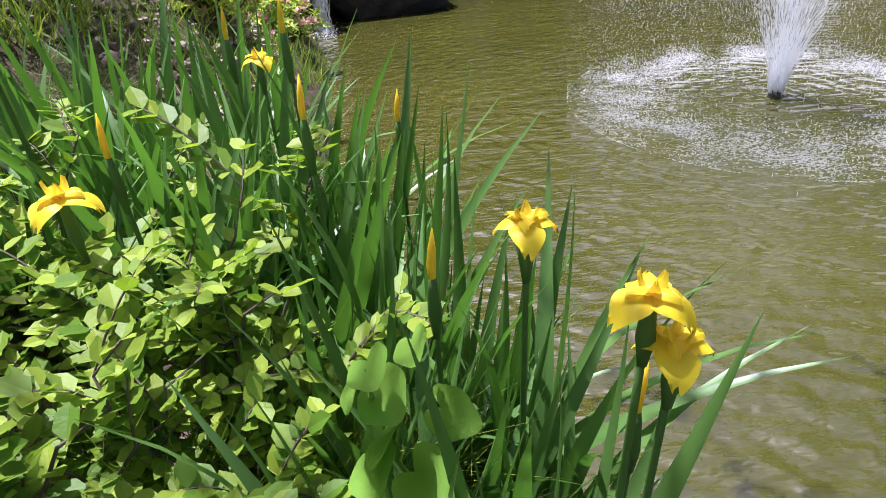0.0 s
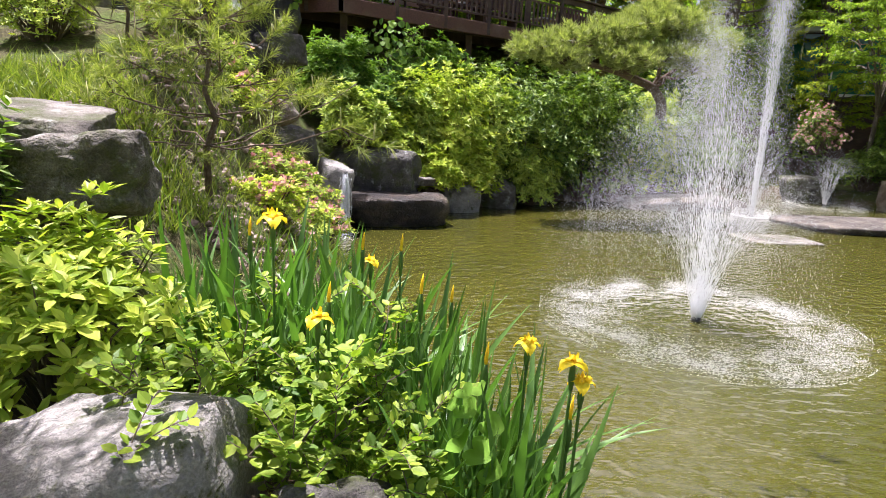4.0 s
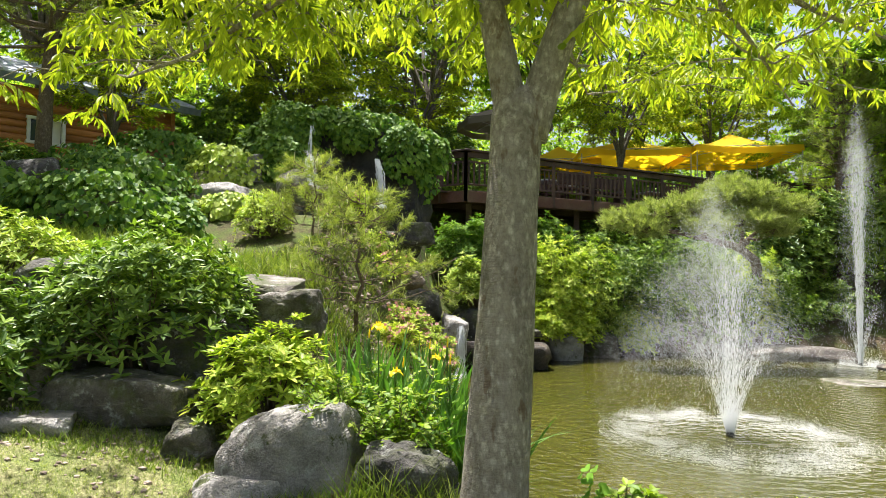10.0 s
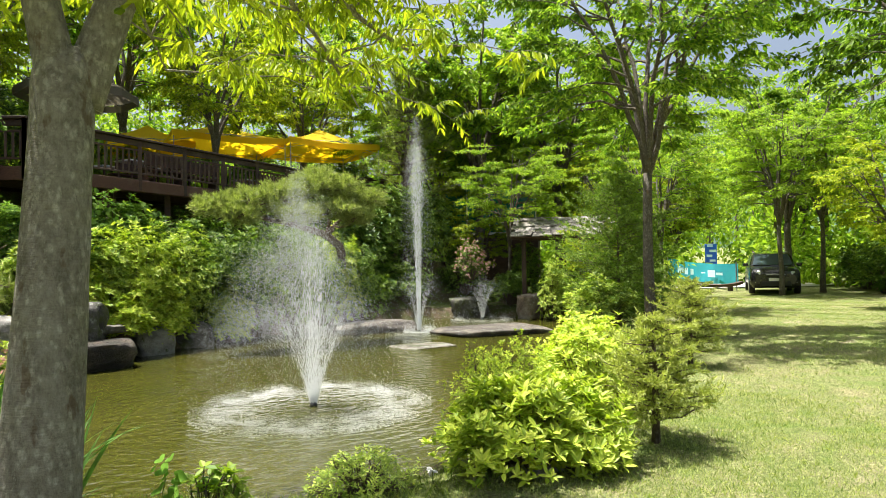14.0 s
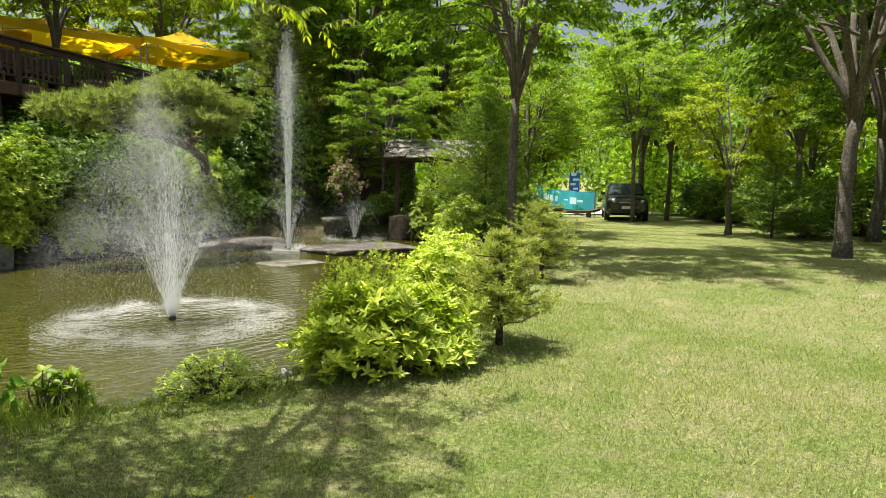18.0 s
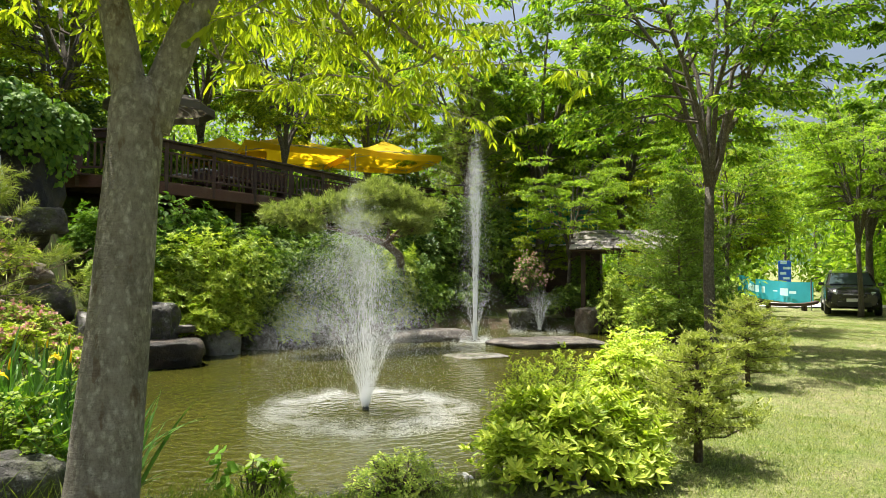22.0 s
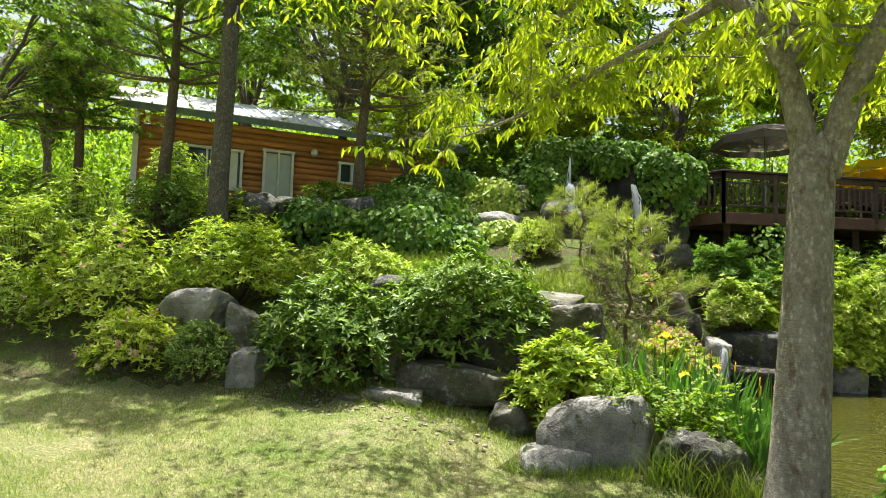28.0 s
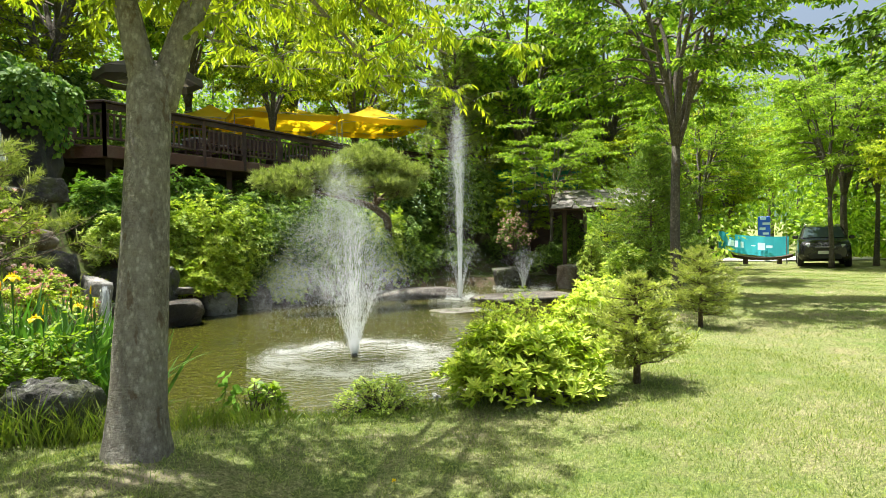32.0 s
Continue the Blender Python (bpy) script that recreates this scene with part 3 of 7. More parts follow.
def build_water():
    xs, ys = np.linspace(-3.2, 14, 60), np.linspace(5.2, 22.2, 60)
    X, Y = np.meshgrid(xs, ys)
    v = np.stack([X, Y, np.full_like(X, POND_Z)], -1).reshape(-1, 3)
    i, j = np.meshgrid(np.arange(59), np.arange(59), indexing="ij")
    q = np.stack([i * 60 + j, i * 60 + j + 1, (i + 1) * 60 + j + 1, (i + 1) * 60 + j], -1).reshape(-1, 4)
    me = mesh_np("pond_water", v, [q], True)
    me.materials.append(M_POND)
    return tagged(new("pond_water", me), "murky olive-green pond water with fine ripples", "water", kind="structure")


build_ground()
build_water()


def ribbon(name, pts, width, material, label, lift=0.03):
    """A road that follows the ground."""
    pts = np.asarray(pts, float)
    t = np.linspace(0, len(pts) - 1, 40)
    c = np.stack([np.interp(t, np.arange(len(pts)), pts[:, k]) for k in (0, 1)], -1)
    d = unit(np.gradient(c, axis=0))
    s = np.stack([-d[:, 1], d[:, 0]], -1)
    rows = [np.c_[c + s * width * o, ground_z(*(c + s * width * o).T) + lift] for o in np.linspace(-0.5, 0.5, 9)]
    v = np.stack(rows, 1)
    i, j = np.meshgrid(np.arange(39), np.arange(8), indexing="ij")
    q = np.stack([i * 9 + j, i * 9 + j + 1, (i + 1) * 9 + j + 1, (i + 1) * 9 + j], -1).reshape(-1, 4)
    me = mesh_np(name, v.reshape(-1, 3), [q], True)
    me.materials.append(material)
    return tagged(new(name, me), label, "road", kind="structure")


ribbon("road_west", [(-34, 8), (-24, 10.5), (-20.5, 12.5), (-18, 17), (-17, 26)], 3.4, M_ROAD, "pale concrete drive that climbs past the log house", 0.06)
ribbon("road_east", [(22, 27.5), (26, 24.5), (31, 22.5), (44, 20), (70, 10)], 4.5, M_ROAD, "pale sandy drive behind the lawn", 0.06)


# ---- stones ----
def rock_mesh(name, seed, blocky=0.6, rough=0.16, sub=4, flat=0.0):
    """A quarried or weathered boulder: flat broken faces with worn edges; the higher blocky, the more corners are gone."""
    r = np.random.default_rng(int(abs(seed) * 1000) % 99991)
    bm = bmesh.new()
    bmesh.ops.create_icosphere(bm, subdivisions=sub, radius=1.0)
    c = np.array([v.co[:] for v in bm.verts])
    axes = np.array([(1, 0, 0), (-1, 0, 0), (0, 1, 0), (0, -1, 0), (0, 0, 1), (0, 0, -1)], float)
    n = unit(axes + r.normal(0, 0.13, (6, 3)))
    d = r.uniform(0.9, 1.0, 6)
    extra = unit(r.normal(0, 1, (13, 3)))
    lo = 1.2 - 0.75 * (blocky - 0.4)
    n, d = np.concatenate([n, extra]), np.concatenate([d, r.uniform(lo, lo + 0.28, 13)])
    k = np.maximum(c @ n.T / d, 1e-6)
    rad = 1 / np.sum(k ** 18, axis=1) ** (1 / 18)
    p = c * rad[:, None]
    off = Vector((seed * 7.3, seed * 3.1, seed * 5.7))
    bump = np.array([0.55 * noise.fractal(Vector(q) * 1.4 + off, 1.0, 2.0, 4) + 0.22 * noise.noise(Vector(q) * 6 + off) + 0.12 * noise.noise(Vector(q) * 15 - off) for q in p])
    p = p * (1 + rough * bump)[:, None]
    if flat:
        p[:, 2] = np.minimum(p[:, 2], 1 - flat + 0.08 * bump)
    for v, q in zip(bm.verts, p):
        v.co = q
    me = bpy.data.meshes.new(name)
    bm.to_mesh(me)
    bm.free()
    me.polygons.foreach_set("use_smooth", np.ones(len(me.polygons), bool))
    return me


def rock(x, y, z, sx, sy, sz, turn=0, tilt=0, material=None, label="grey granite boulder in the bank", name="boulder", seed=None, blocky=0.6, rough=0.16, flat=0.0, group="boulders of the bank"):
    """A boulder whose middle lies at x, y, z and whose half sizes are sx, sy, sz."""
    seed = seed if seed is not None else x * 1.7 + y * 2.9
    me = rock_mesh(name, seed, blocky, rough, 5 if y < 9 else 4, flat)
    for v in me.vertices:
        v.co = (v.co.x * sx, v.co.y * sy, v.co.z * sz)
    me.materials.append(material or M_STONE)
    ob = new(name, me)
    ob.matrix_basis = pose(x, y, z, tilt, tilt * 0.4, turn)
    return tagged(ob, label, "rock", group)


rock(-1.76, 6.20, 0.10, 0.54, 0.46, 0.55, 8, -12, M_PALE, "large pale grey boulder with a smooth sunlit top", seed=3.1, blocky=0.92, rough=0.14)
rock(-2.0, 5.92, -0.02, 0.36, 0.26, 0.24, 8, 0, M_PALE, "low weathered step of the pale boulder", seed=5.2, blocky=0.7)
rock(-0.84, 5.90, 0.06, 0.36, 0.30, 0.42, -8, 10, M_DARK, "dark mossy boulder beside the tree, pale lichen patches", blocky=0.78, rough=0.24)
rock(-0.60, 5.86, -0.08, 0.2, 0.22, 0.34, 30, 0, M_DARK, "weathered grey stone leaning on the mossy boulder", rough=0.24)
rock(-2.75, 6.55, 0.22, 0.18, 0.15, 0.16, 10, 0, M_STONE, "small weathered stone at the lawn's edge", rough=0.25)
rock(-4.12, 6.46, 0.32, 0.36, 0.2, 0.13, 4, 0, M_PALE, "low pale stone sunk in the lawn's edge", flat=0.25)
rock(-4.75, 6.42, 0.24, 0.45, 0.22, 0.12, -4, 0, M_STONE, "low grey stone sunk in the lawn's edge", flat=0.25)
rock(-3.55, 6.85, 0.50, 0.68, 0.26, 0.23, -2, 2, M_STONE, "long flat-topped grey block of the rock wall", blocky=0.45, flat=0.15)
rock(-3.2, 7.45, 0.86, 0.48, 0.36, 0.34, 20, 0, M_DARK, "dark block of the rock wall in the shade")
rock(-4.42, 6.95, 0.62, 0.22, 0.26, 0.36, -12, 5, M_STONE, "grey block of the rock wall, half overgrown")
rock(-6.05, 6.15, 0.45, 0.22, 0.22, 0.32, 15, 0, M_PALE, "rough grey block at the foot of the bank")
rock(-6.5, 6.5, 0.85, 0.22, 0.25, 0.34, 40, 0, M_STONE, "rough grey block in the bank")
rock(-7.4, 6.5, 1.15, 0.52, 0.36, 0.30, 8, 4, M_PALE, "big pale boulder between the azaleas", blocky=0.6)
rock(-7.9, 5.75, 0.25, 0.3, 0.2, 0.2, 0, 0, M_STONE, "low grey stone under the azaleas")
rock(-3.0, 8.6, 1.40, 0.40, 0.3, 0.14, -6, 8, M_STONE, "flat sunlit ledge stone", blocky=0.5, flat=0.25)
rock(-2.62, 8.25, 1.12, 0.42, 0.34, 0.26, 12, -14, M_STONE, "grey boulder with a sunlit back below the ledge", blocky=0.7, rough=0.22)
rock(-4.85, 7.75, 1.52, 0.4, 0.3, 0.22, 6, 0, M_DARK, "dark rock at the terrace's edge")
rock(-1.5, 14.35, 0.30, 0.28, 0.3, 0.42, 12, 8, M_PALE, "pale pointed rock beside the lower cascade", blocky=0.85, rough=0.2)
rock(-0.85, 15.85, 0.38, 0.8, 0.4, 0.52, -14, 4, M_DARK, "dark craggy rock face above the black block", blocky=0.55, rough=0.22)
rock(-2.2, 14.6, 0.9, 0.4, 0.4, 0.4, 20, 0, M_DARK, "dark stone in the stream bank", blocky=0.7, rough=0.22)
rock(-0.5, 15.3, -0.16, 0.92, 0.55, 0.34, 14, 2, M_BLOCK, "wide black block with a flat brown top at the water's edge", blocky=0.42, rough=0.14, flat=0.12)
rock(-0.05, 16.15, 0.30, 0.42, 0.3, 0.10, 5, 0, M_STONE, "pale ledge stone under the shrubs", flat=0.2)
rock(0.88, 16.8, -0.16, 0.40, 0.32, 0.44, 20, 8, M_PALE, "upright grey boulder at the water's edge")
rock(1.85, 17.7, -0.2, 0.42, 0.4, 0.42, -20, 0, M_STONE, "grey boulder at the water's edge")
rock(2.7, 18.3, -0.25, 0.4, 0.4, 0.32, 0, 0, M_DARK, "low dark boulder at the water's edge")
rock(4.2, 19.2, -0.2, 0.6, 0.4, 0.4, 15, 0, M_DARK, "low dark boulder at the water's edge")
rock(6.3, 18.2, -0.30, 1.5, 0.7, 0.22, -8, -3, M_SLAB, "long flat brown rock that rises from the pond", blocky=0.75, flat=0.15, rough=0.10)
rock(9.2, 15.9, -0.36, 1.5, 0.8, 0.16, -6, 0, M_SLAB, "broad flat slab awash in the pond", blocky=0.6, flat=0.2, rough=0.08)
rock(6.4, 14.6, -0.425, 0.72, 0.45, 0.075, 2, 0, M_STONE, "flat grey stepping stone just above the water", blocky=0.7, flat=0.2, rough=0.08)
rock(12.3, 18.6, -0.05, 0.36, 0.32, 0.48, 8, 0, M_RUST, "square brown stone standing at the pond's end", blocky=0.4, rough=0.2)
rock(11.0, 20.3, -0.1, 0.7, 0.4, 0.4, 8, 0, M_DARK, "dark boulder at the pond's far end")
rock(2.05, 5.62, -0.14, 0.42, 0.2, 0.12, 12, 0, M_PALE, "flat pale stone at the pond's near edge", flat=0.2)
rock(0.35, 5.85, -0.12, 0.3, 0.18, 0.14, -6, 0, M_STONE, "low stone at the pond's near edge", flat=0.2)
rock(3.2, 5.65, -0.05, 0.5, 0.2, 0.1, 30, 0, M_PALE, "flat pale stone half under the shrub", flat=0.2)
# the waterfall's rocks
rock(-3.95, 13.85, 2.45, 0.5, 0.4, 0.62, 4, 0, M_DARK, "dark rock that carries the brown ledge", rough=0.25)
rock(-4.05, 13.75, 3.22, 0.48, 0.36, 0.13, 4, 0, M_RUST, "brown ledge slab on which the fall breaks", blocky=0.45, flat=0.2)
rock(-4.72, 13.7, 3.1, 0.3, 0.34, 0.55, 15, 12, M_STONE, "sloping grey rock beside the fall")
rock(-5.85, 13.1, 3.05, 0.52, 0.4, 0.24, 0, 0, M_PALE, "rounded pale boulder below the ivy")
rock(-4.62, 14.9, 3.95, 0.42, 0.4, 0.2, 0, 0, M_WET, "wet lip stone of the upper fall", blocky=0.5)
rock(-4.7, 15.6, 4.1, 0.8, 0.35, 0.9, 10, 0, M_WET, "dark rock behind the upper fall")
rock(-3.75, 15.75, 3.3, 1.45, 0.4, 1.6, -6, 0, M_WET, "black wet rock face of the grotto", rough=0.25)
rock(-5.0, 14.9, 3.0, 0.35, 0.6, 1.0, 6, 0, M_WET, "black wet rock beside the upper fall", rough=0.25)
rock(-2.4, 14.9, 2.45, 0.4, 0.3, 0.26, 20, 0, M_DARK, "grey boulder below the deck")
rock(-3.0, 13.9, 2.25, 0.4, 0.3, 0.18, 0, 0, M_DARK, "grey stone in the stream")
rock(-2.4, 13.4, 1.5, 0.36, 0.3, 0.2, 25, 0, M_RUST, "brown stone in the stream")
rock(-6.0, 14.2, 3.7, 0.6, 0.4, 0.4, 5, 0, M_PALE, "pale rock grown over with ivy")
rock(-10.1, 9.8, 2.95, 0.75, 0.5, 0.5, 10, 0, M_DARK, "dark block of the terrace wall by the house")
rock(-9.1, 10.4, 2.95, 0.55, 0.45, 0.45, 30, 0, M_DARK, "dark block of the terrace wall by the house")
rock(-8.2, 10.9, 3.0, 0.5, 0.4, 0.4, 0, 0, M_DARK, "dark block of the terrace wall by the house")


# ---- trees ----
def spray_of_leaves(g, pts, n, spread, length, r, droop=0.5, aspect=0.34, rich=False):
    """Leaves round a branch's points: compound, hanging at the tips."""
    pts = np.asarray(pts)
    i = r.integers(0, len(pts), n)
    p = pts[i] + r.normal(0, 1, (n, 3)) * [spread, spread, spread * 0.32]
    out = p - pts.mean(0)
    d = unit(rand_dirs(n, r) * 0.8 + unit(out) * 0.7) + [0, 0, -droop]
    u = rand_dirs(n, r, 1.2)
    ln = length * r.uniform(0.65, 1.25, n)
    leaves(g, p, d, u, ln, ln * aspect, 0.2, 0.2, rich)


def build_tree(name, label, seed, h, fork, r0, crown, n_limb, n_leaf, leaf_len, leaf_mat, bark_mat, lean=(0, 0), low=0.0, droop=0.35, sides=10):
    """A broad tree at the origin: limbs rise from the fork like a vase, their branches end in flat layered sprays of leaves."""
    r = np.random.default_rng(seed)
    root = thing(name, label, "tree")
    t = np.linspace(0, 1, 9)
    tr = np.c_[lean[0] * t ** 1.5 + 0.03 * np.sin(5 * t + seed), lean[1] * t ** 1.5 + 0.03 * np.cos(4 * t + seed), fork * t]
    flare = r0 * (1 + 0.45 * np.exp(-t * 14) - 0.25 * t)
    g = Geo()
    tr[0, 2] = -0.25
    tube(g, tr, flare, sides)
    part("trunk", g.mesh("trunk", True), bark_mat, root)
    br = Geo()
    top = tr[-1]
    floor = fork * (0.78 - low) + 0.2
    nb, nt = 10, 7
    per = max(6, int(n_leaf / (n_limb * nb * nt)))
    P, D, U = [], [], []
    for k in range(n_limb):
        a = 2 * np.pi * (k + r.uniform(-0.3, 0.3)) / n_limb
        tall = r.uniform(0.6, 1.0)
        reach = crown * r.uniform(0.4, 0.72) * (1.3 - 0.55 * tall)
        s = np.linspace(0, 1, 10)
        bow = r.normal(0, 0.08)
        limb = top + np.c_[np.cos(a + bow * s) * reach * s ** 1.3, np.sin(a + bow * s) * reach * s ** 1.3, (h - fork) * 0.9 * tall * s ** 0.9 - 0.12 * (1 - s)]
        limb[1:-1] += r.normal(0, 0.035, (8, 3))
        g2 = Geo()
        tube(g2, limb, np.linspace(r0 * 0.52, 0.02, 10), 7)
        part("limb", g2.mesh("limb", True), bark_mat, root)
        for b in range(nb):
            f = 0.22 + 0.78 * (b + r.uniform(0, 1)) / nb
            q = np.array([np.interp(f, s, limb[:, c]) for c in range(3)])
            aa = a + r.normal(0, 0.8)
            ln = crown * r.uniform(0.28, 0.56) * (1.25 - 0.55 * f)
            e = q + [math.cos(aa) * ln, math.sin(aa) * ln, ln * (0.45 - 0.55 * (1 - f) + r.normal(0, 0.12))]
            e[2] = max(e[2], floor)
            bp = curve_pts(q, e, 7, 0.10 * ln, 0.04, r)
            tube(br, bp, np.linspace(0.034 * (1.2 - 0.6 * f), 0.006, 7), 4, False)
            for c in range(nt):
                v = bp[min(6, 2 + int(r.uniform(0, 5)))]
                ab = aa + r.normal(0, 0.75)
                tl = r.uniform(0.35, 0.85) * (0.6 + 0.12 * crown)
                w = v + [math.cos(ab) * tl, math.sin(ab) * tl, r.normal(-0.10, 0.12) * tl]
                tw = curve_pts(v, w, 4, 0.05 * tl, 0, r)
                tube(br, tw[[0, 3]], [0.008, 0.003], 3, False)
                u = np.sort(r.uniform(0.1, 1.05, per)) * 3
                pp = np.stack([np.interp(u, np.arange(4), tw[:, j]) for j in range(3)], -1) + r.normal(0, 1, (per, 3)) * [0.07, 0.07, 0.035]
                way = unit(w - v)
                side = np.array([-way[1], way[0], 0]) * np.where(np.arange(per) % 2, 1, -1)[:, None]
                P.append(pp)
                D.append(way * 0.55 + side * 0.8 + r.normal(0, 0.3, (per, 3)) + [0, 0, -droop])
                U.append(r.normal(0, 0.38, (per, 3)) + [0, 0, 1.0])
    leaf = Geo()
    P, D, U = np.concatenate(P), np.concatenate(D), np.concatenate(U)
    ln = leaf_len * r.uniform(0.6, 1.25, len(P))
    leaves(leaf, P, D, U, ln, ln * 0.44, 0.15, 0.2)
    part("branchwork", br, bark_mat, root, kind="stuff")
    part("crown", leaf, leaf_mat, root, kind="stuff")
    return root


def place(root, x, y, turn=0, s=1.0, label="", z=None, group=""):
    """Copies a thing to a spot on the ground."""
    m = Matrix.Translation((x, y, gz(x, y) if z is None else z)) @ pose(0, 0, 0, 0, 0, turn) @ Matrix.Diagonal((s, s, s, 1))
    ob = copy_thing(root, m)
    if label:
        tagged(ob, label)
    if group:
        tagged(ob, group=group)
    return ob


def settle(root, x, y, turn=0, s=1.0, z=None):
    root.matrix_basis = Matrix.Translation((x, y, gz(x, y) if z is None else z)) @ pose(0, 0, 0, 0, 0, turn) @ Matrix.Diagonal((s, s, s, 1))
    return root


def near_tree():
    """The forked grey tree on the near bank."""
    r = np.random.default_rng(21)
    root = thing("forked_tree", "grey-barked tree that forks above head height, young yellow-green leaves", "tree")
    z = np.array([0.05, 0.2, 0.28, 0.36, 0.5, 0.7, 0.95, 1.2, 1.5, 1.8, 2.1, 2.25, 2.35, 2.44, 2.52])
    x = -0.228 + 0.05 * z
    y = 4.465 + 0.115 * z
    rad = np.interp(z, [0.05, 0.25, 0.42, 0.75, 1.5, 2.2, 2.34, 2.44, 2.52], [0.235, 0.19, 0.165, 0.149, 0.131, 0.120, 0.119, 0.104, 0.07])
    pts = np.c_[x, y, z]
    # close rings for an uneven skin
    zz = np.linspace(0.05, 2.52, 70)
    pts = np.stack([np.interp(zz, z, pts[:, k]) for k in range(3)], -1)
    rr = np.interp(zz, z, rad)
    n = 40
    ang = np.linspace(0, 2 * np.pi, n, endpoint=False)
    v = np.zeros((70, n, 3))
    for i in range(70):
        for j in range(n):
            c = Vector((math.cos(ang[j]), math.sin(ang[j]), 0))
            k = 1 + 0.05 * noise.noise(c * 1.2 + Vector((0, 0, zz[i] * 1.1))) + 0.025 * noise.noise(c * 4 + Vector((0, 0, zz[i] * 5)))
            k += 0.14 * max(0, 1 - (zz[i] - 0.2) / 0.3) * 0.7 * max(0, math.sin(ang[j] * 5 + 0.6))
            wide = 1 + 0.3 * np.clip((zz[i] - 2.25) / 0.35, 0, 1) * abs(math.cos(ang[j]))
            v[i, j] = pts[i] + np.array(c) * rr[i] * k * wide
    q = [[i * n + j, i * n + (j + 1) % n, (i + 1) * n + (j + 1) % n, (i + 1) * n + j] for i in range(69) for j in range(n)]
    part("trunk", Geo().put(v.reshape(-1, 3), q).mesh("trunk", True), M_BARK, root)
    leaf, br = Geo(), Geo()
    limbs = [  # the two limbs of the fork and the boughs they carry, with their girths
        ([(-0.12, 4.74, 2.28), (-0.175, 4.73, 2.6), (-0.235, 4.71, 2.9), (-0.35, 4.68, 3.22), (-0.75, 4.8, 3.7), (-1.3, 5.2, 4.08), (-2.1, 5.7, 4.45)], 0.088, 0.03),
        ([(-0.06, 4.75, 2.28), (0.035, 4.75, 2.6), (0.14, 4.74, 2.9), (0.29, 4.73, 3.22), (0.55, 4.7, 3.85), (0.65, 5.1, 4.6), (0.6, 5.6, 5.4)], 0.097, 0.03),
        ([(-0.2, 4.71, 2.95), (-0.19, 4.75, 3.3), (-0.1, 4.85, 3.8), (-0.15, 5.0, 4.6), (-0.3, 5.1, 5.6)], 0.06, 0.02),
        ([(0.24, 4.74, 3.17), (0.55, 5.1, 3.45), (1.15, 5.7, 3.6), (1.9, 6.4, 3.55), (2.8, 7.0, 3.5)], 0.045, 0.012),
        ([(-0.55, 4.74, 3.48), (-1.1, 5.15, 3.42), (-1.75, 5.6, 3.38), (-2.5, 6.0, 3.22), (-3.3, 6.4, 3.2)], 0.032, 0.01),
        ([(-0.75, 4.8, 3.7), (-1.3, 4.4, 3.9), (-2.1, 3.9, 4.0), (-3.0, 3.4, 3.85)], 0.04, 0.012),
        ([(-0.1, 4.85, 3.8), (-0.3, 5.6, 4.0), (-0.5, 6.6, 4.1), (-0.8, 7.6, 3.9)], 0.04, 0.012),
        ([(0.3, 4.72, 3.3), (0.05, 4.0, 3.9), (-0.3, 3.3, 4.2), (-0.7, 2.7, 4.3)], 0.04, 0.012),
        ([(0.6, 4.72, 3.9), (1.1, 5.7, 4.5), (1.8, 7.0, 4.7), (2.6, 8.0, 4.5)], 0.045, 0.012),
        ([(0.28, 4.73, 3.22), (0.9, 5.6, 3.5), (1.6, 6.6, 3.4), (2.3, 7.6, 3.15)], 0.03, 0.008),
        ([(-0.19, 4.75, 3.3), (-0.2, 5.6, 3.65), (0.2, 6.6, 3.55), (0.5, 7.6, 3.3)], 0.03, 0.008),
        ([(-1.3, 5.2, 4.08), (-2.3, 6.4, 4.3), (-3.0, 7.4, 4.2)], 0.035, 0.012),
    ]
    for pts, a, b in limbs:
        pts = np.array([np.array(p) for p in pts])
        t = np.linspace(0, len(pts) - 1, 26)
        c = np.stack([np.interp(t, np.arange(len(pts)), pts[:, k]) for k in range(3)], -1)
        for _ in range(2):
            c[1:-1] = (c[:-2] + 2 * c[1:-1] + c[2:]) / 4
        g = Geo()
        tube(g, c, np.linspace(a, b, 26), 14)
        part("limb", g.mesh("limb", True), M_BARK, root)
        for k in range(17 if a > 0.03 else 12):
            s = c[r.integers(10, 26)]
            e = s + r.normal(0, 1, 3) * [0.75, 0.75, 0.28] + [0, 0, 0.05]
            e[2] = max(e[2], 2.85)
            bp = curve_pts(s, e, 6, 0.08, 0.02, r)
            tube(br, bp, np.linspace(0.011, 0.003, 6), 5, False)
            for w in range(7):
                s2 = bp[r.integers(2, 6)]
                e2 = s2 + r.normal(0, 1, 3) * [0.26, 0.26, 0.08] + [0, 0, -0.05]
                rach = curve_pts(s2, e2, 7, 0.03, 0, r)
                tube(br, rach, 0.002, 3, False)
                # leaflets in pairs along the stalk, hanging
                for q in rach[1:]:
                    d = unit(rach[-1] - rach[0])
                    side = unit(np.cross(d, [0, 0, 1.0]))
                    dd = np.array([d * 0.45 + side * 0.7 + [0, 0, -0.75], d * 0.45 - side * 0.7 + [0, 0, -0.75]]) + r.normal(0, 0.25, (2, 3))
                    ln = r.uniform(0.085, 0.135, 2)
                    leaves(leaf, np.array([q, q]), dd, rand_dirs(2, r, 1.0), ln, ln * 0.3, 0.2, 0.25, True)
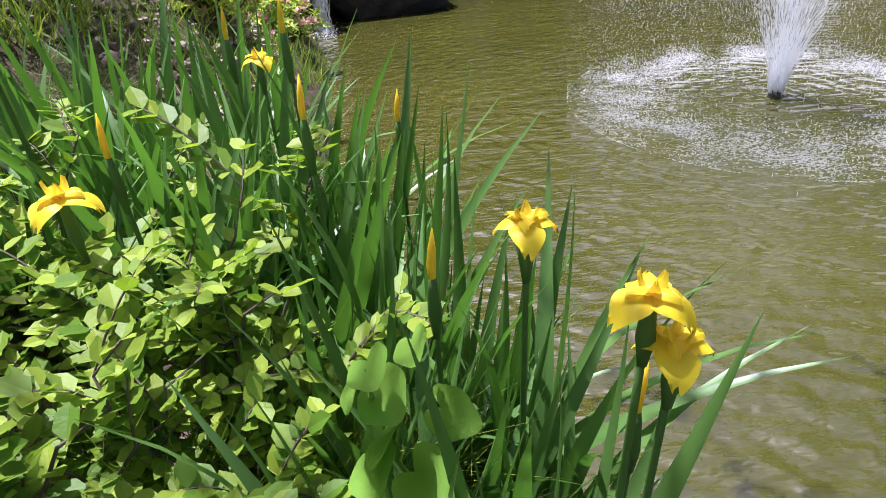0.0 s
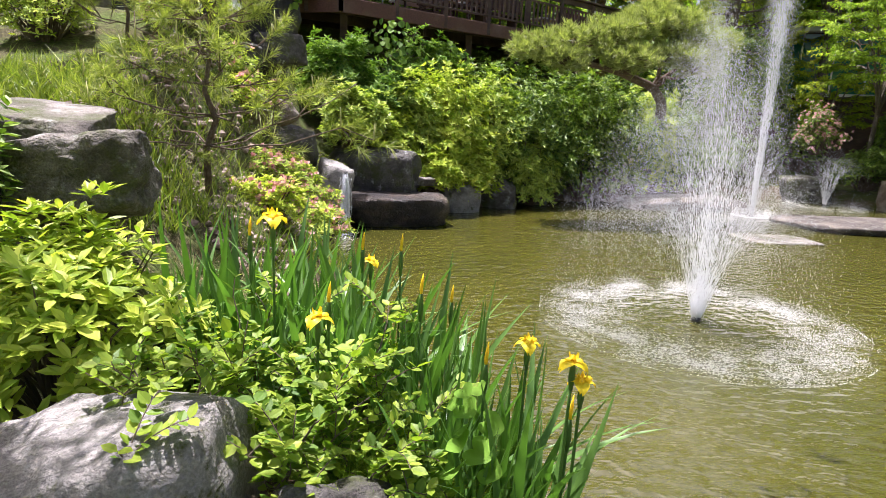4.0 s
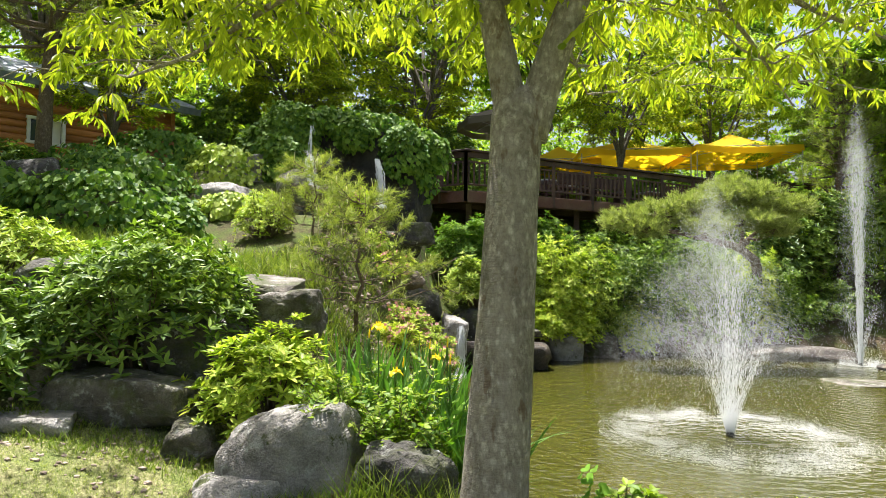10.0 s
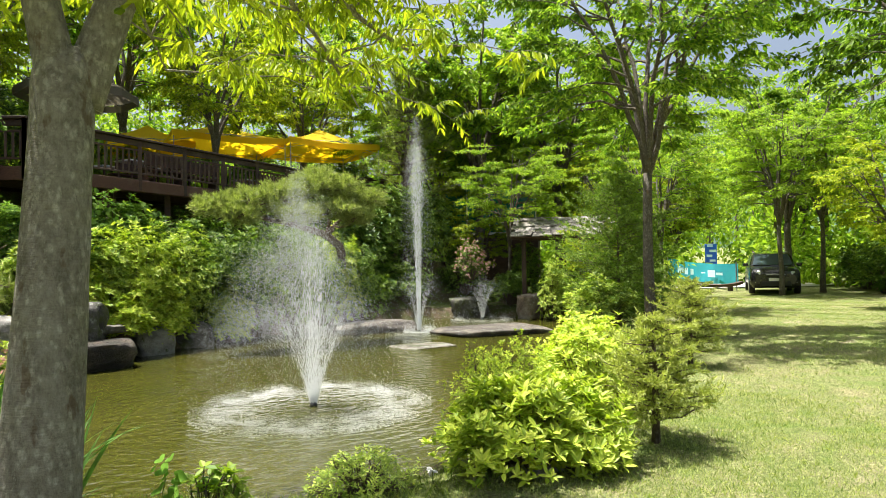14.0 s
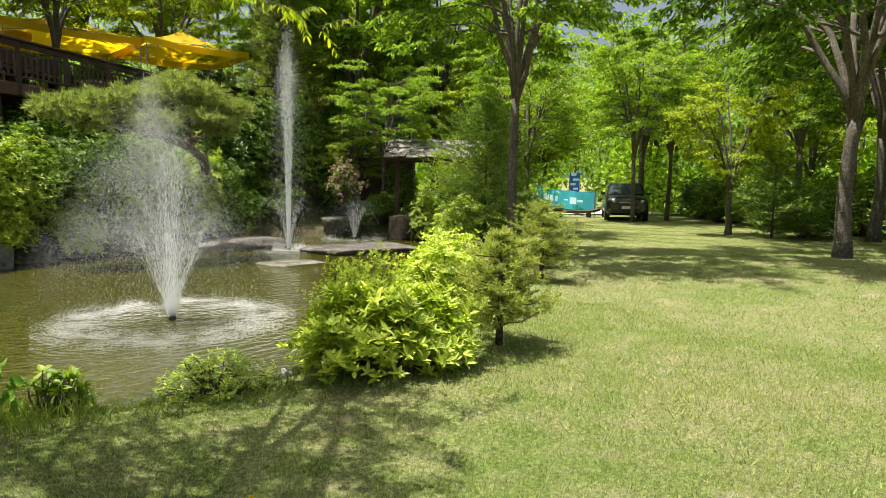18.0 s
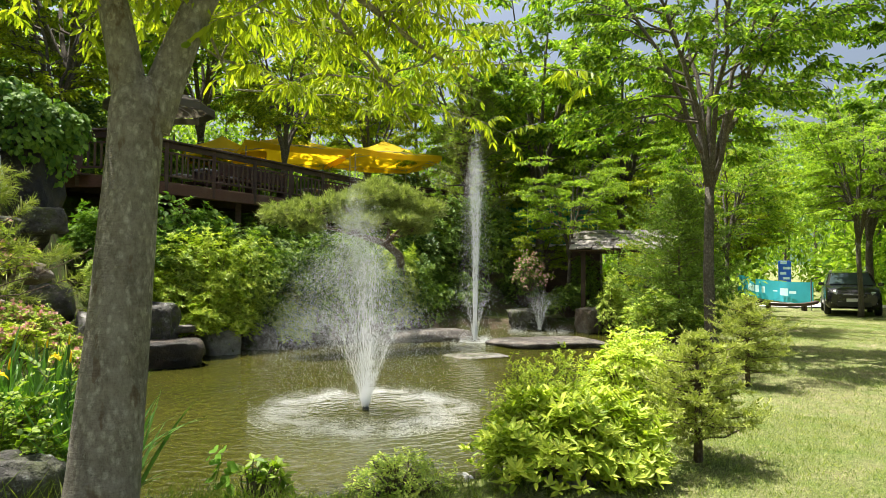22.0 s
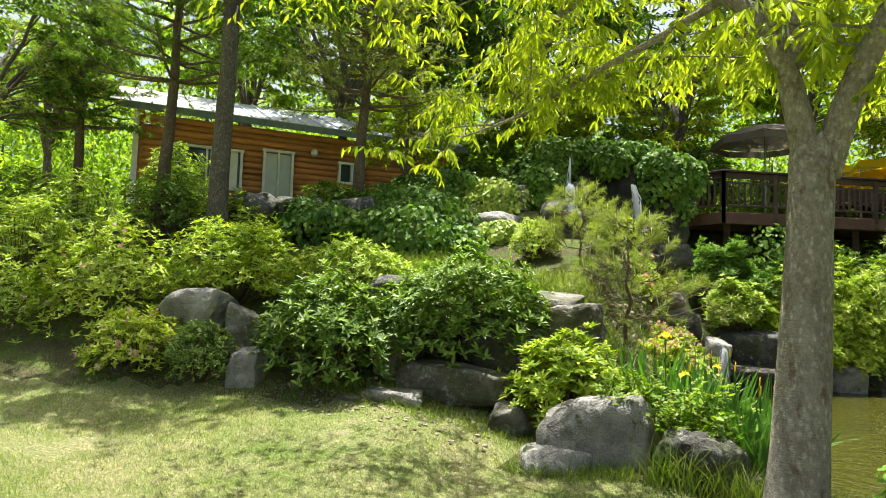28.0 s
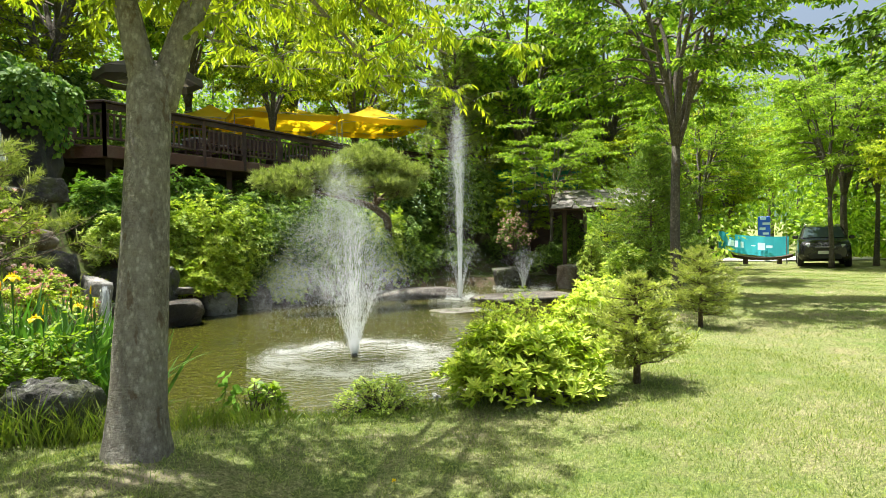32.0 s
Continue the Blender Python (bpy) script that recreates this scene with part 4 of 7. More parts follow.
    # upper sprays above the view, placed so that their shade dapples the lawn
    for k in range(30):
        a, q = r.uniform(0, 6.28), 2.5 * math.sqrt(r.uniform(0, 1))
        c = np.array([-2.0 + math.cos(a) * q, 4.9 + math.sin(a) * q, r.uniform(4.7, 6.6) - 0.12 * q])
        s = np.array([c, c + r.normal(0, 0.3, 3), c + r.normal(0, 0.3, 3)])
        tube(br, curve_pts((0.3 + 0.2 * math.cos(a), 5.0 + 0.2 * math.sin(a), 4.3), c, 6, 0.2, 0.05, r), np.linspace(0.012, 0.003, 6), 4, False)
        spray_of_leaves(leaf, s, 70, 0.24, 0.12, r, 0.6)
    # more unseen sprays, added to throw dappled shade on the left of the lawn
    for k in range(34):
        a, q = r.uniform(0, 6.28), 1.8 * math.sqrt(r.uniform(0, 1))
        c = np.array([-3.9 + math.cos(a) * q * 1.2, 4.9 + math.sin(a) * q, r.uniform(4.9, 6.2)])
        s = np.array([c, c + r.normal(0, 0.25, 3), c + r.normal(0, 0.25, 3)])
        tube(br, curve_pts((-1.8, 5.5, 4.3), c, 6, 0.2, 0.05, r), np.linspace(0.014, 0.003, 6), 4, False)
        spray_of_leaves(leaf, s, 70, 0.2, 0.12, r, 0.6)
    part("branchwork", br, M_BARK, root, kind="stuff")
    part("crown", leaf, L_TREE, root, "young yellow-green pinnate leaves, with unseen sprays added for their shade", kind="stuff")
    return root


near_tree()

T_A = build_tree("broadleaf_tree", "slender grey tree with an airy fresh green crown", 3, 9.6, 3.3, 0.115, 4.0, 9, 24000, 0.145, L_TREE2, M_BARK2, low=-0.05)
T_B = build_tree("broadleaf_tree", "spreading dark-barked tree with a dense green crown", 11, 9.0, 2.4, 0.14, 4.9, 9, 21000, 0.17, L_TREE3, M_BARK2, low=-0.1)
T_C = build_tree("broadleaf_tree", "tree with several stems and bright yellow-green leaves", 17, 8.8, 2.1, 0.17, 3.9, 8, 11500, 0.2, L_TREE, M_BARK2, low=-0.2)
T_D = build_tree("broadleaf_tree", "tall woodland tree with fresh green leaves", 29, 13.0, 3.5, 0.2, 4.6, 9, 11500, 0.3, L_TREE2, M_BARK2, low=0.45)
T_E = build_tree("broadleaf_tree", "straight dark-trunked tree in front of the log house", 47, 9.5, 5.0, 0.2, 3.4, 7, 9000, 0.19, L_TREE3, M_BARK2)
settle(T_E, -9.7, 8.8, 10)
settle(T_A, 9.7, 10.85, 0, 1.0)
settle(T_B, 15.7, 6.5, 40, 1.25)
settle(T_C, 3.2, 24.0, 10, 0.85, 3.6)
settle(T_D, 0.5, 31, 0, 1.0)
tagged(T_B, "thick dark-trunked spreading tree at the lawn's edge")
tagged(T_C, "dark multi-stemmed tree growing up through the deck")
place(T_A, 23.3, 17.1, 70, 0.85, "slim twin-stemmed tree in front of the parked car")
place(T_C, 19.9, 11.2, 130, 0.72, "low forked tree with dense foliage at the lawn's edge")
place(T_A, 25.9, 17.0, 200, 0.9)
place(T_D, 29.0, 20.5, 130, 0.9)
place(T_D, 32.0, 14.0, 250, 0.9)
place(T_D, 16.5, 27.0, 310, 0.9)
place(T_D, 5.5, 33.0, 100, 0.95)
place(T_B, -14.5, 18.5, 100, 1.2)
place(T_D, 14.0, 24.5, 10, 1.05)
place(T_D, 17.5, 23.5, 60, 1.0)
place(T_B, 21.5, 7.6, 250, 1.0)
place(T_B, 20.5, 1.5, 10, 1.1)
place(T_A, 30, 11, 100, 1.0)
place(T_B, 28.5, 8, 190, 1.1)
place(T_A, 14.5, 15.0, 260, 0.62, "young tree with light green leaves beside the pavilion")
place(T_A, 12.6, 20.2, 300, 0.62, "young tree beside the pavilion")
place(T_C, 17.5, 19.5, 120, 0.9)
place(T_C, 13.0, 16.2, 10, 0.38, "sapling with light green leaves before the pavilion")
place(T_C, 12.2, 21.6, 200, 0.5, "young bright-leaved tree beside the pavilion")
place(T_C, 20, 25, 200, 1.05)
place(T_A, 11.0, 25.5, 45, 1.0)
place(T_C, 7.5, 28.5, 300, 1.05)
place(T_C, 14, 28, 20, 1.1)
place(T_D, 9, 34, 80, 1.0)
place(T_B, -4, 27, 160, 1.3)
place(T_C, -3.6, 22.5, 220, 0.9)
place(T_D, 18, 33, 230, 1.0)
place(T_D, 26, 31, 300, 1.0)
place(T_C, 31, 29, 0, 1.1)
place(T_D, 36, 24, 40, 0.9)
place(T_C, 36, 15, 90, 1.1)
place(T_D, 42, 12, 150, 0.9)
place(T_D, 35, 3, 190, 0.9)
place(T_B, 27, -3, 0, 1.2)
place(T_B, -9.5, 22.5, 280, 1.3)
place(T_B, -15, 24, 330, 1.35)
place(T_D, -21, 20, 20, 1.0)
place(T_C, -6.8, 19.0, 60, 0.8)
place(T_D, -27, 15, 70, 1.0)
place(T_B, -16.5, 7.5, 100, 0.75, "small tree by the drive")
place(T_D, -24, 4, 140, 0.9)
place(T_C, -6.2, 17.9, 200, 0.7, "bright-leaved young tree above the waterfall")
place(T_C, -8.6, 13.6, 0, 0.55, "small dark-stemmed tree on the terrace, bright leaves")


g = Geo()
tube(g, np.array([(0, 0, 0), (0, 0, 0.07), (0, 0, 0.15)]), [0.007, 0.007, 0.002], 5)
CANDLE = g.mesh("candle", True)
CANDLE.materials.append(L_CANDLE)


def pine(name, label, seed, h, r0, whorls, reach, lean=(0, 0), tuft=26, needle=0.085, candles=True, first=0.25, flat=0.1, subs=6, mat=None):
    """A pine: whorls of boughs with needle tufts, pale upright candles."""
    r = np.random.default_rng(seed)
    root = thing(name, label, "tree")
    t = np.linspace(0, 1, 8)
    tr = np.c_[lean[0] * t, lean[1] * t, h * t]
    tr[1:-1, :2] += r.normal(0, 0.03, (6, 2))
    tr[0, 2] = -0.2
    g = Geo()
    tube(g, tr, np.linspace(r0, r0 * 0.2, 8), 8)
    part("trunk", g.mesh("trunk", True), M_BARKP, root)
    needles, br, cand = Geo(), Geo(), []

    def tufts(p, d, k):
        n = k
        s = r.uniform(0, 0.16, n)[:, None]
        dd = unit(d[None] * 0.75 + rand_dirs(n, r) * 0.9)
        ln = needle * r.uniform(0.7, 1.2, n)[:, None]
        a = p[None] + d[None] * s
        side = unit(np.cross(dd, rand_dirs(n, r))) * (0.0032 if needle < 0.15 else 0.007)
        kk = np.arange(n)[:, None] * 3
        needles.put(np.stack([a - side, a + side, a + dd * ln], 1), kk + [[0, 1, 2]])

    for w in range(whorls):
        f = first + (1 - first) * (w + 0.5) / whorls
        c = np.array([np.interp(f, t, tr[:, k]) for k in range(3)])
        nb = r.integers(4, 7)
        for b in range(nb):
            a = 2 * np.pi * (b + r.uniform(0, 0.6)) / nb
            ln = reach * (1.15 - 1.02 * f) * r.uniform(0.7, 1.15)
            e = c + [math.cos(a) * ln, math.sin(a) * ln, ln * (flat + r.normal(0.1, 0.1))]
            bp = curve_pts(c, e, 6, -0.06 * ln, 0.02, r)
            tube(br, bp, np.linspace(r0 * 0.28, 0.005, 6), 5, False)
            for s in range(subs):
                q = bp[r.integers(2, 6)]
                d = unit(unit(e - c) + r.normal(0, 0.55, 3) + [0, 0, 0.25])
                q2 = q + d * r.uniform(0.12, 0.3) * (reach / 1.1) ** 0.5
                tube(br, np.array([q, (q + q2) / 2, q2]), 0.005, 4, False)
                tufts(q2, d, tuft)
                tufts((q + q2) / 2, d, tuft // 2)
                if candles and r.random() < 0.45:
                    cand.append(Matrix.Translation(q2) @ pose(0, 0, 0, r.normal(0, 8), r.normal(0, 8), 0) @ Matrix.Diagonal((1, 1, r.uniform(0.6, 1.3), 1)))
    part("branchwork", br, M_BARKP, root, kind="stuff")
    part("needle_mass", needles, mat or L_PINE, root, kind="stuff")
    for m in cand:
        part("candle", CANDLE, L_CANDLE, root, m=m)
    return root


settle(pine("young_pine", "young open pine with pale candles in front of the stream", 4, 1.75, 0.034, 6, 1.3, (0.1, 0), 58, 0.14, True, 0.08, subs=4), -2.35, 10.05, 0, 1.0, 0.95)
settle(pine("young_pine", "small pine beside the pale boulder", 41, 1.3, 0.022, 4, 0.8, (0, 0), 60, 0.12, True, 0.1, subs=5), -3.4, 11.3, 60, 1.0)
settle(pine("pine", "tall pine with grey-green boughs beyond the deck", 8, 7.5, 0.16, 13, 2.2, (0.3, 0), 34, 0.16, False, 0.3, subs=10), 10.0, 23.5, 0, 1.0)
settle(pine("pine", "tall pine with grey-green boughs before the log house", 9, 6.6, 0.15, 12, 2.6, (0.3, 0), 34, 0.15, False, 0.35, subs=10), -9.0, 12.2, 0, 1.0)
settle(pine("pine", "dark pine with hanging boughs at the corner of the log house", 15, 8.0, 0.15, 11, 2.8, (0.2, 0), 34, 0.16, False, 0.4, subs=10, mat=L_TREE3), -12.0, 9.3, 0, 1.0)
settle(pine("pine", "tall pine at the drive", 10, 7.5, 0.14, 12, 2.4, (-0.6, 0), 30, 0.16, False, 0.35, subs=9), -15.5, 9.6, 0, 1.0)


def trained_pine():
    """The low pine that is trained out over the pond in flat pads."""
    r = np.random.default_rng(33)
    root = thing("trained_pine", "old pine trained low over the pond in flat grey-green pads", "tree")
    base = np.array([6.3, 20.2, gz(6.3, 20.2)])
    tr = np.array([base + [0, 0, -0.2], (6.2, 19.6, 1.2), (5.8, 18.6, 2.0), (5.0, 17.4, 2.3), (3.9, 16.5, 2.5), (2.9, 16.1, 2.65)])
    g = Geo()
    tt = np.linspace(0, 5, 20)
    tube(g, np.stack([np.interp(tt, np.arange(6), tr[:, k]) for k in range(3)], -1), np.linspace(0.17, 0.04, 20), 10)
    part("trunk", g.mesh("trunk", True), M_BARKP, root)
    pads = [(2.15, 16.3, 2.86, 0.42, 0.15), (2.85, 16.4, 3.0, 0.5, 0.2), (3.6, 16.5, 3.12, 0.5, 0.24), (4.35, 16.6, 3.4, 0.5, 0.2), (5.1, 16.7, 3.45, 0.46, 0.18), (5.85, 16.9, 3.2, 0.42, 0.16),
            (3.9, 16.1, 2.72, 0.42, 0.13), (4.9, 16.4, 2.85, 0.46, 0.13), (2.6, 16.0, 2.62, 0.34, 0.1), (5.5, 16.6, 2.72, 0.36, 0.12), (4.6, 16.8, 3.72, 0.3, 0.1)]
    nd, br = Geo(), Geo()
    for x, y, z, rx, rz in pads:
        c = np.array([x, y, z])
        j = np.argmin(np.linalg.norm(tr - c, axis=1))
        tube(br, curve_pts(tr[j], c - [0, 0, rz * 0.6], 6, 0.05, 0.05, r), np.linspace(0.05, 0.02, 6), 6, False)
        n = int(380 * rx)
        d = rand_dirs(n, r, 0.2)
        p = c + d * [rx, rx, rz] * r.uniform(0.5, 1.25, (n, 1)) ** 1.2
        for q, dd in zip(p, d):
            k = 34
            nn = unit(dd[None] * 0.5 + rand_dirs(k, r, 0.75))
            ln = r.uniform(0.10, 0.19, k)[:, None]
            a = q[None] + dd[None] * r.uniform(0, 0.12, (k, 1))
            s = unit(np.cross(nn, rand_dirs(k, r))) * 0.008
            kk = np.arange(k)[:, None] * 3
            nd.put(np.stack([a - s, a + s, a + nn * ln], 1), kk + [[0, 1, 2]])
        for q in p[::4]:
            tube(br, curve_pts(c - [0, 0, rz * 0.5], q, 4, 0.03, 0.02, r), np.linspace(0.015, 0.004, 4), 4, False)
    part("branchwork", br, M_BARKP, root, kind="stuff")
    part("needle_mass", nd, L_PAD, root, kind="stuff")


trained_pine()


def conifer(name, label, seed, h, reach, x, y, turn=0, whorls=11, dens=1.0, mat=None):
    """A small spruce in tiers, short needles along every twig."""
    r = np.random.default_rng(seed)
    root = thing(name, label, "shrub")
    g = Geo()
    tube(g, np.array([(0, 0, -0.1), (0.01, 0, h * 0.5), (0, 0.01, h)]), [0.04, 0.025, 0.006], 8)
    part("trunk", g.mesh("trunk", True), M_BARKP, root)
    nd, br = Geo(), Geo()
    for w in range(whorls):
        f = (0.07 if h > 2 else 0.2) + (0.9 if h > 2 else 0.77) * w / (whorls - 1)
        nb = int(r.integers(7, 10) * dens)
        for b in range(nb):
            a = 2 * np.pi * (b + r.uniform(0, 0.7)) / nb
            ln = reach * np.interp(f, [0.1, 0.3, 0.55, 0.8, 0.97], [0.85, 1.0, 0.88, 0.6, 0.2]) * r.uniform(0.6, 1.15)
            c = np.array([0, 0, h * (f + r.normal(0, 0.02))])
            e = c + [math.cos(a) * ln, math.sin(a) * ln, ln * r.uniform(0.0, 0.5)]
            bp = curve_pts(c, e, 6, -0.03 * ln, 0.01, r)
            tube(br, bp, np.linspace(0.009, 0.003, 6), 4, False)
            twigs = [bp]
            for s in range(8):
                q = bp[r.integers(1, 6)]
                aa = a + r.choice([-1, 1]) * r.uniform(0.4, 1.1)
                l2 = ln * r.uniform(0.2, 0.42)
                twigs.append(curve_pts(q, q + [math.cos(aa) * l2, math.sin(aa) * l2, l2 * r.uniform(0, 0.9)], 4, 0, 0, r))
            for tw in twigs:
                n = int(max(12, (150 if h < 2 else 55) * np.linalg.norm(tw[-1] - tw[0])))
                u = r.uniform(0.1, 1, n) * (len(tw) - 1)
                p = np.stack([np.interp(u, np.arange(len(tw)), tw[:, k]) for k in range(3)], -1)
                d = unit(unit(tw[-1] - tw[0])[None] * 0.7 + rand_dirs(n, r, 0.4))
                leaves(nd, p, d, rand_dirs(n, r, 0.8), r.uniform(0.03, 0.06, n) * (1 if h < 2 else 1.7), 0.011 if h < 2 else 0.02, 0.1, 0.05)
    part("branchwork", br, M_BARKP, root, kind="stuff")
    part("needle_mass", nd, mat or L_CONIF, root, kind="stuff")
    settle(root, x, y, turn)
    return root


conifer("small_spruce", "small tiered spruce on the lawn's edge", 5, 1.06, 0.47, 4.16, 5.5, 0, 10, 1.1)
conifer("small_spruce", "small tiered spruce beyond the first one", 6, 1.2, 0.6, 7.4, 7.9, 30, 10, 1.0)
conifer("small_spruce", "dark upright spruce beside the slender tree", 12, 3.6, 1.3, 10.9, 13.0, 0, 18, 1.4, mat=L_AZD)
conifer("small_spruce", "dark upright spruce near the car", 13, 2.8, 1.2, 20.3, 10.0, 0, 12, mat=L_AZD)


# ---- shrubs ----
def shrub(name, label, x, y, z, rx, ry, rz, shoots, mat, seed, leaf_len=0.055, aspect=0.37, per=6, blossom=0.0, lumps=0.25, turn=0, lift=0.55, rich=True):
    """A rounded shrub: leaf whorls at the tips of many shoots over a lumpy, broken outline. z is its foot."""
    r = np.random.default_rng(seed)
    root = thing(name, label, "shrub", pose(x, y, z, 0, 0, turn))
    d = rand_dirs(shoots, r, 0.25)
    d[:, 2] = np.abs(d[:, 2]) * 1.0 - 0.12 * (r.random(shoots) < 0.35)
    d = unit(d)
    # shoots gather in clumps with dark gaps between them
    hub = d[r.integers(0, max(8, shoots // 8), shoots)]
    d = unit(d * 0.26 + hub * 0.74 + r.normal(0, 0.05, (shoots, 3)))
    lump = np.array([1 + lumps * (noise.noise(Vector(q) * 2.3 + Vector((seed, 0, 0))) + 0.6 * noise.noise(Vector(q) * 5 + Vector((0, seed, 0)))) for q in d])
    depth = np.where(r.random(shoots) < 0.72, r.uniform(0.86, 1.06, shoots), r.uniform(0.45, 0.86, shoots))
    p = d * [rx, ry, rz] * (lump * depth)[:, None] + [0, 0, rz * 0.16]
    p[:, 2] = np.maximum(p[:, 2], 0.03)
    out = unit(d * [1 / rx, 1 / ry, 1 / rz] + [0, 0, 1.3 / rz])
    a = unit(np.cross(out, [0.3, 0.2, 0.9]))
    b = np.cross(out, a)
    g = Geo()
    n = shoots * per
    ang = (np.arange(per)[None] * 2 * np.pi / per + r.uniform(0, 6.3, (shoots, 1)) + r.normal(0, 0.25, (shoots, per))).ravel()
    k = np.repeat(np.arange(shoots), per)
    side = np.cos(ang)[:, None] * a[k] + np.sin(ang)[:, None] * b[k]
    dd = unit(side + out[k] * r.uniform(lift - 0.35, lift + 0.35, (n, 1)) + r.normal(0, 0.12, (n, 3)))
    ln = leaf_len * r.uniform(0.7, 1.25, n)
    leaves(g, p[k] - out[k] * r.uniform(0, 0.03, (n, 1)), dd, unit(out[k] * 1.0 - side * 0.4 + r.normal(0, 0.15, (n, 3))), ln, ln * aspect, 0.14, 0.12, rich)
    part("foliage", g, mat, root, kind="stuff")
    st = Geo()
    for q in p[:: max(1, shoots // 60)]:
        tube(st, curve_pts((q[0] * 0.15, q[1] * 0.15, -0.05), q, 5, 0.05, 0.015, r), np.linspace(0.012, 0.003, 5), 4, False)
    part("branchwork", st, M_TWIG, root, kind="stuff")
    if blossom:
        fl = Geo()
        m = int(shoots * blossom)
        idx = r.choice(shoots, m, replace=False)
        for _ in range(5):
            leaves(fl, p[idx] + out[idx] * 0.02, unit(out[idx] * 0.5 + rand_dirs(m, r)), rand_dirs(m, r), 0.06, 0.045, 0.2, 0.2)
        part("blossom", fl, L_PINK, root, "faded pink blossom", kind="stuff")
    return root


shrub("azalea", "bright green azalea above the pale boulder", -2.27, 7.0, 0.2, 0.68, 0.58, 0.74, 700, L_AZY, 1, 0.095)
shrub("azalea", "broad dark green azalea over the rock wall", -3.78, 7.4, 0.62, 1.1, 0.8, 1.12, 1200, L_AZD, 2, 0.105)
shrub("azalea", "dark green azalea hanging over the lawn's edge", -5.25, 6.65, 0.33, 1.0, 0.75, 1.1, 1150, L_AZD, 3, 0.105)
shrub("azalea", "light green azalea on the upper bank", -7.6, 7.3, 1.25, 1.25, 0.9, 1.05, 1100, L_AZY, 4, 0.095)
shrub("azalea", "wide azalea with fading pink blossom", -9.3, 6.5, 0.75, 1.5, 1.0, 1.35, 1300, L_AZY, 5, 0.095, blossom=0.03)
shrub("azalea", "yellow-green azalea with fading pink blossom", -7.75, 5.75, 0.28, 0.75, 0.5, 0.72, 560, L_AZY, 6, 0.08, blossom=0.06)
shrub("clipped_bush", "small round clipped bush on the lawn's edge", -6.65, 5.95, 0.36, 0.5, 0.42, 0.62, 1100, L_AZD, 7, 0.042, per=5, lumps=0.1)
shrub("azalea", "light azalea at the end of the bank", -11.0, 5.6, 0.4, 1.3, 0.9, 1.2, 900, L_AZ, 8, 0.1)
shrub("azalea", "azalea on the terrace", -5.9, 8.0, 1.35, 1.1, 0.7, 0.75, 800, L_AZ, 9, 0.09)
for i, (x, y, s, rz, b, m) in enumerate([(-2.15, 12.3, 0.5, 0.45, 0.25, L_AZ), (-1.75, 13.0, 0.45, 0.5, 0.2, L_AZ), (-2.6, 12.9, 0.55, 0.5, 0.15, L_AZY), (-1.55, 12.0, 0.4, 0.4, 0.12, L_AZ), (-3.1, 12.3, 0.5, 0.5, 0.1, L_AZY), (-1.9, 10.9, 0.45, 0.4, 0.15, L_AZY), (-2.9, 13.2, 0.5, 0.6, 0.05, L_AZ), (-1.75, 15.0, 0.5, 0.6, 0.0, L_AZY)]):
    shrub("azalea", "small azalea with faded pink blossom beside the stream", x, y, gz(x, y) - 0.05, s, s * 0.8, rz, 420, m, 240 + i, 0.07, blossom=b, lumps=0.4, rich=False)
shrub("clipped_bush", "small bright bush beside the waterfall", -4.35, 11.6, 2.1, 0.5, 0.45, 0.7, 700, L_AZY, 10, 0.055)
for i, (x, y, z, s, rz, m) in enumerate([(-0.25, 16.9, 0.4, 0.75, 1.4, L_AZ), (0.55, 17.2, 0.15, 0.95, 1.9, L_AZY), (1.35, 17.6, 0.0, 0.85, 1.9, L_AZ), (-0.65, 16.5, 0.5, 0.6, 0.9, L_AZY), (1.0, 16.95, -0.1, 0.6, 0.85, L_AZY), (0.3, 16.4, 0.1, 0.5, 0.6, L_AZY),
                                         (2.3, 18.1, -0.25, 0.9, 2.0, L_AZD), (3.1, 18.4, -0.3, 0.9, 2.2, L_AZD), (4.0, 18.6, -0.3, 0.9, 2.3, L_AZD), (4.9, 18.9, -0.35, 0.9, 2.3, L_AZD), (5.8, 19.3, -0.3, 0.9, 2.2, L_AZ), (2.6, 17.75, -0.3, 0.55, 1.1, L_AZ), (6.7, 19.9, -0.3, 0.9, 1.9, L_AZD),
                                         (0.9, 18.9, 1.2, 1.2, 1.3, L_AZD), (2.2, 19.9, 1.2, 1.3, 1.4, L_AZD), (3.6, 20.6, 1.0, 1.2, 1.5, L_AZD), (4.8, 20.9, 0.8, 1.2, 1.5, L_AZD), (6.2, 21.3, 0.2, 1.1, 1.3, L_AZ),
                                         (7.6, 21.6, 0.2, 1.1, 1.4, L_AZD), (8.9, 21.8, 0.1, 1.0, 1.2, L_AZD), (-0.9, 17.0, 1.0, 0.8, 1.0, L_IVY), (0.0, 18.4, 1.7, 1.0, 1.1, L_IVY), (-1.2, 16.0, 0.9, 0.6, 0.8, L_AZ), (-1.6, 17.2, 1.6, 0.8, 1.1, L_IVY)]):
    shrub("azalea", "leafy shrub on the bank below the deck", x, y, z, s, s * 0.8, rz, 1000, m, 60 + i, 0.12, lumps=0.5, rich=False)
shrub("flowering_shrub", "shrub with faded pink blossom at the pond's far end", 11.0, 20.2, 0.95, 0.6, 0.5, 1.1, 420, L_AZD, 90, 0.07, blossom=0.5, lumps=0.6)
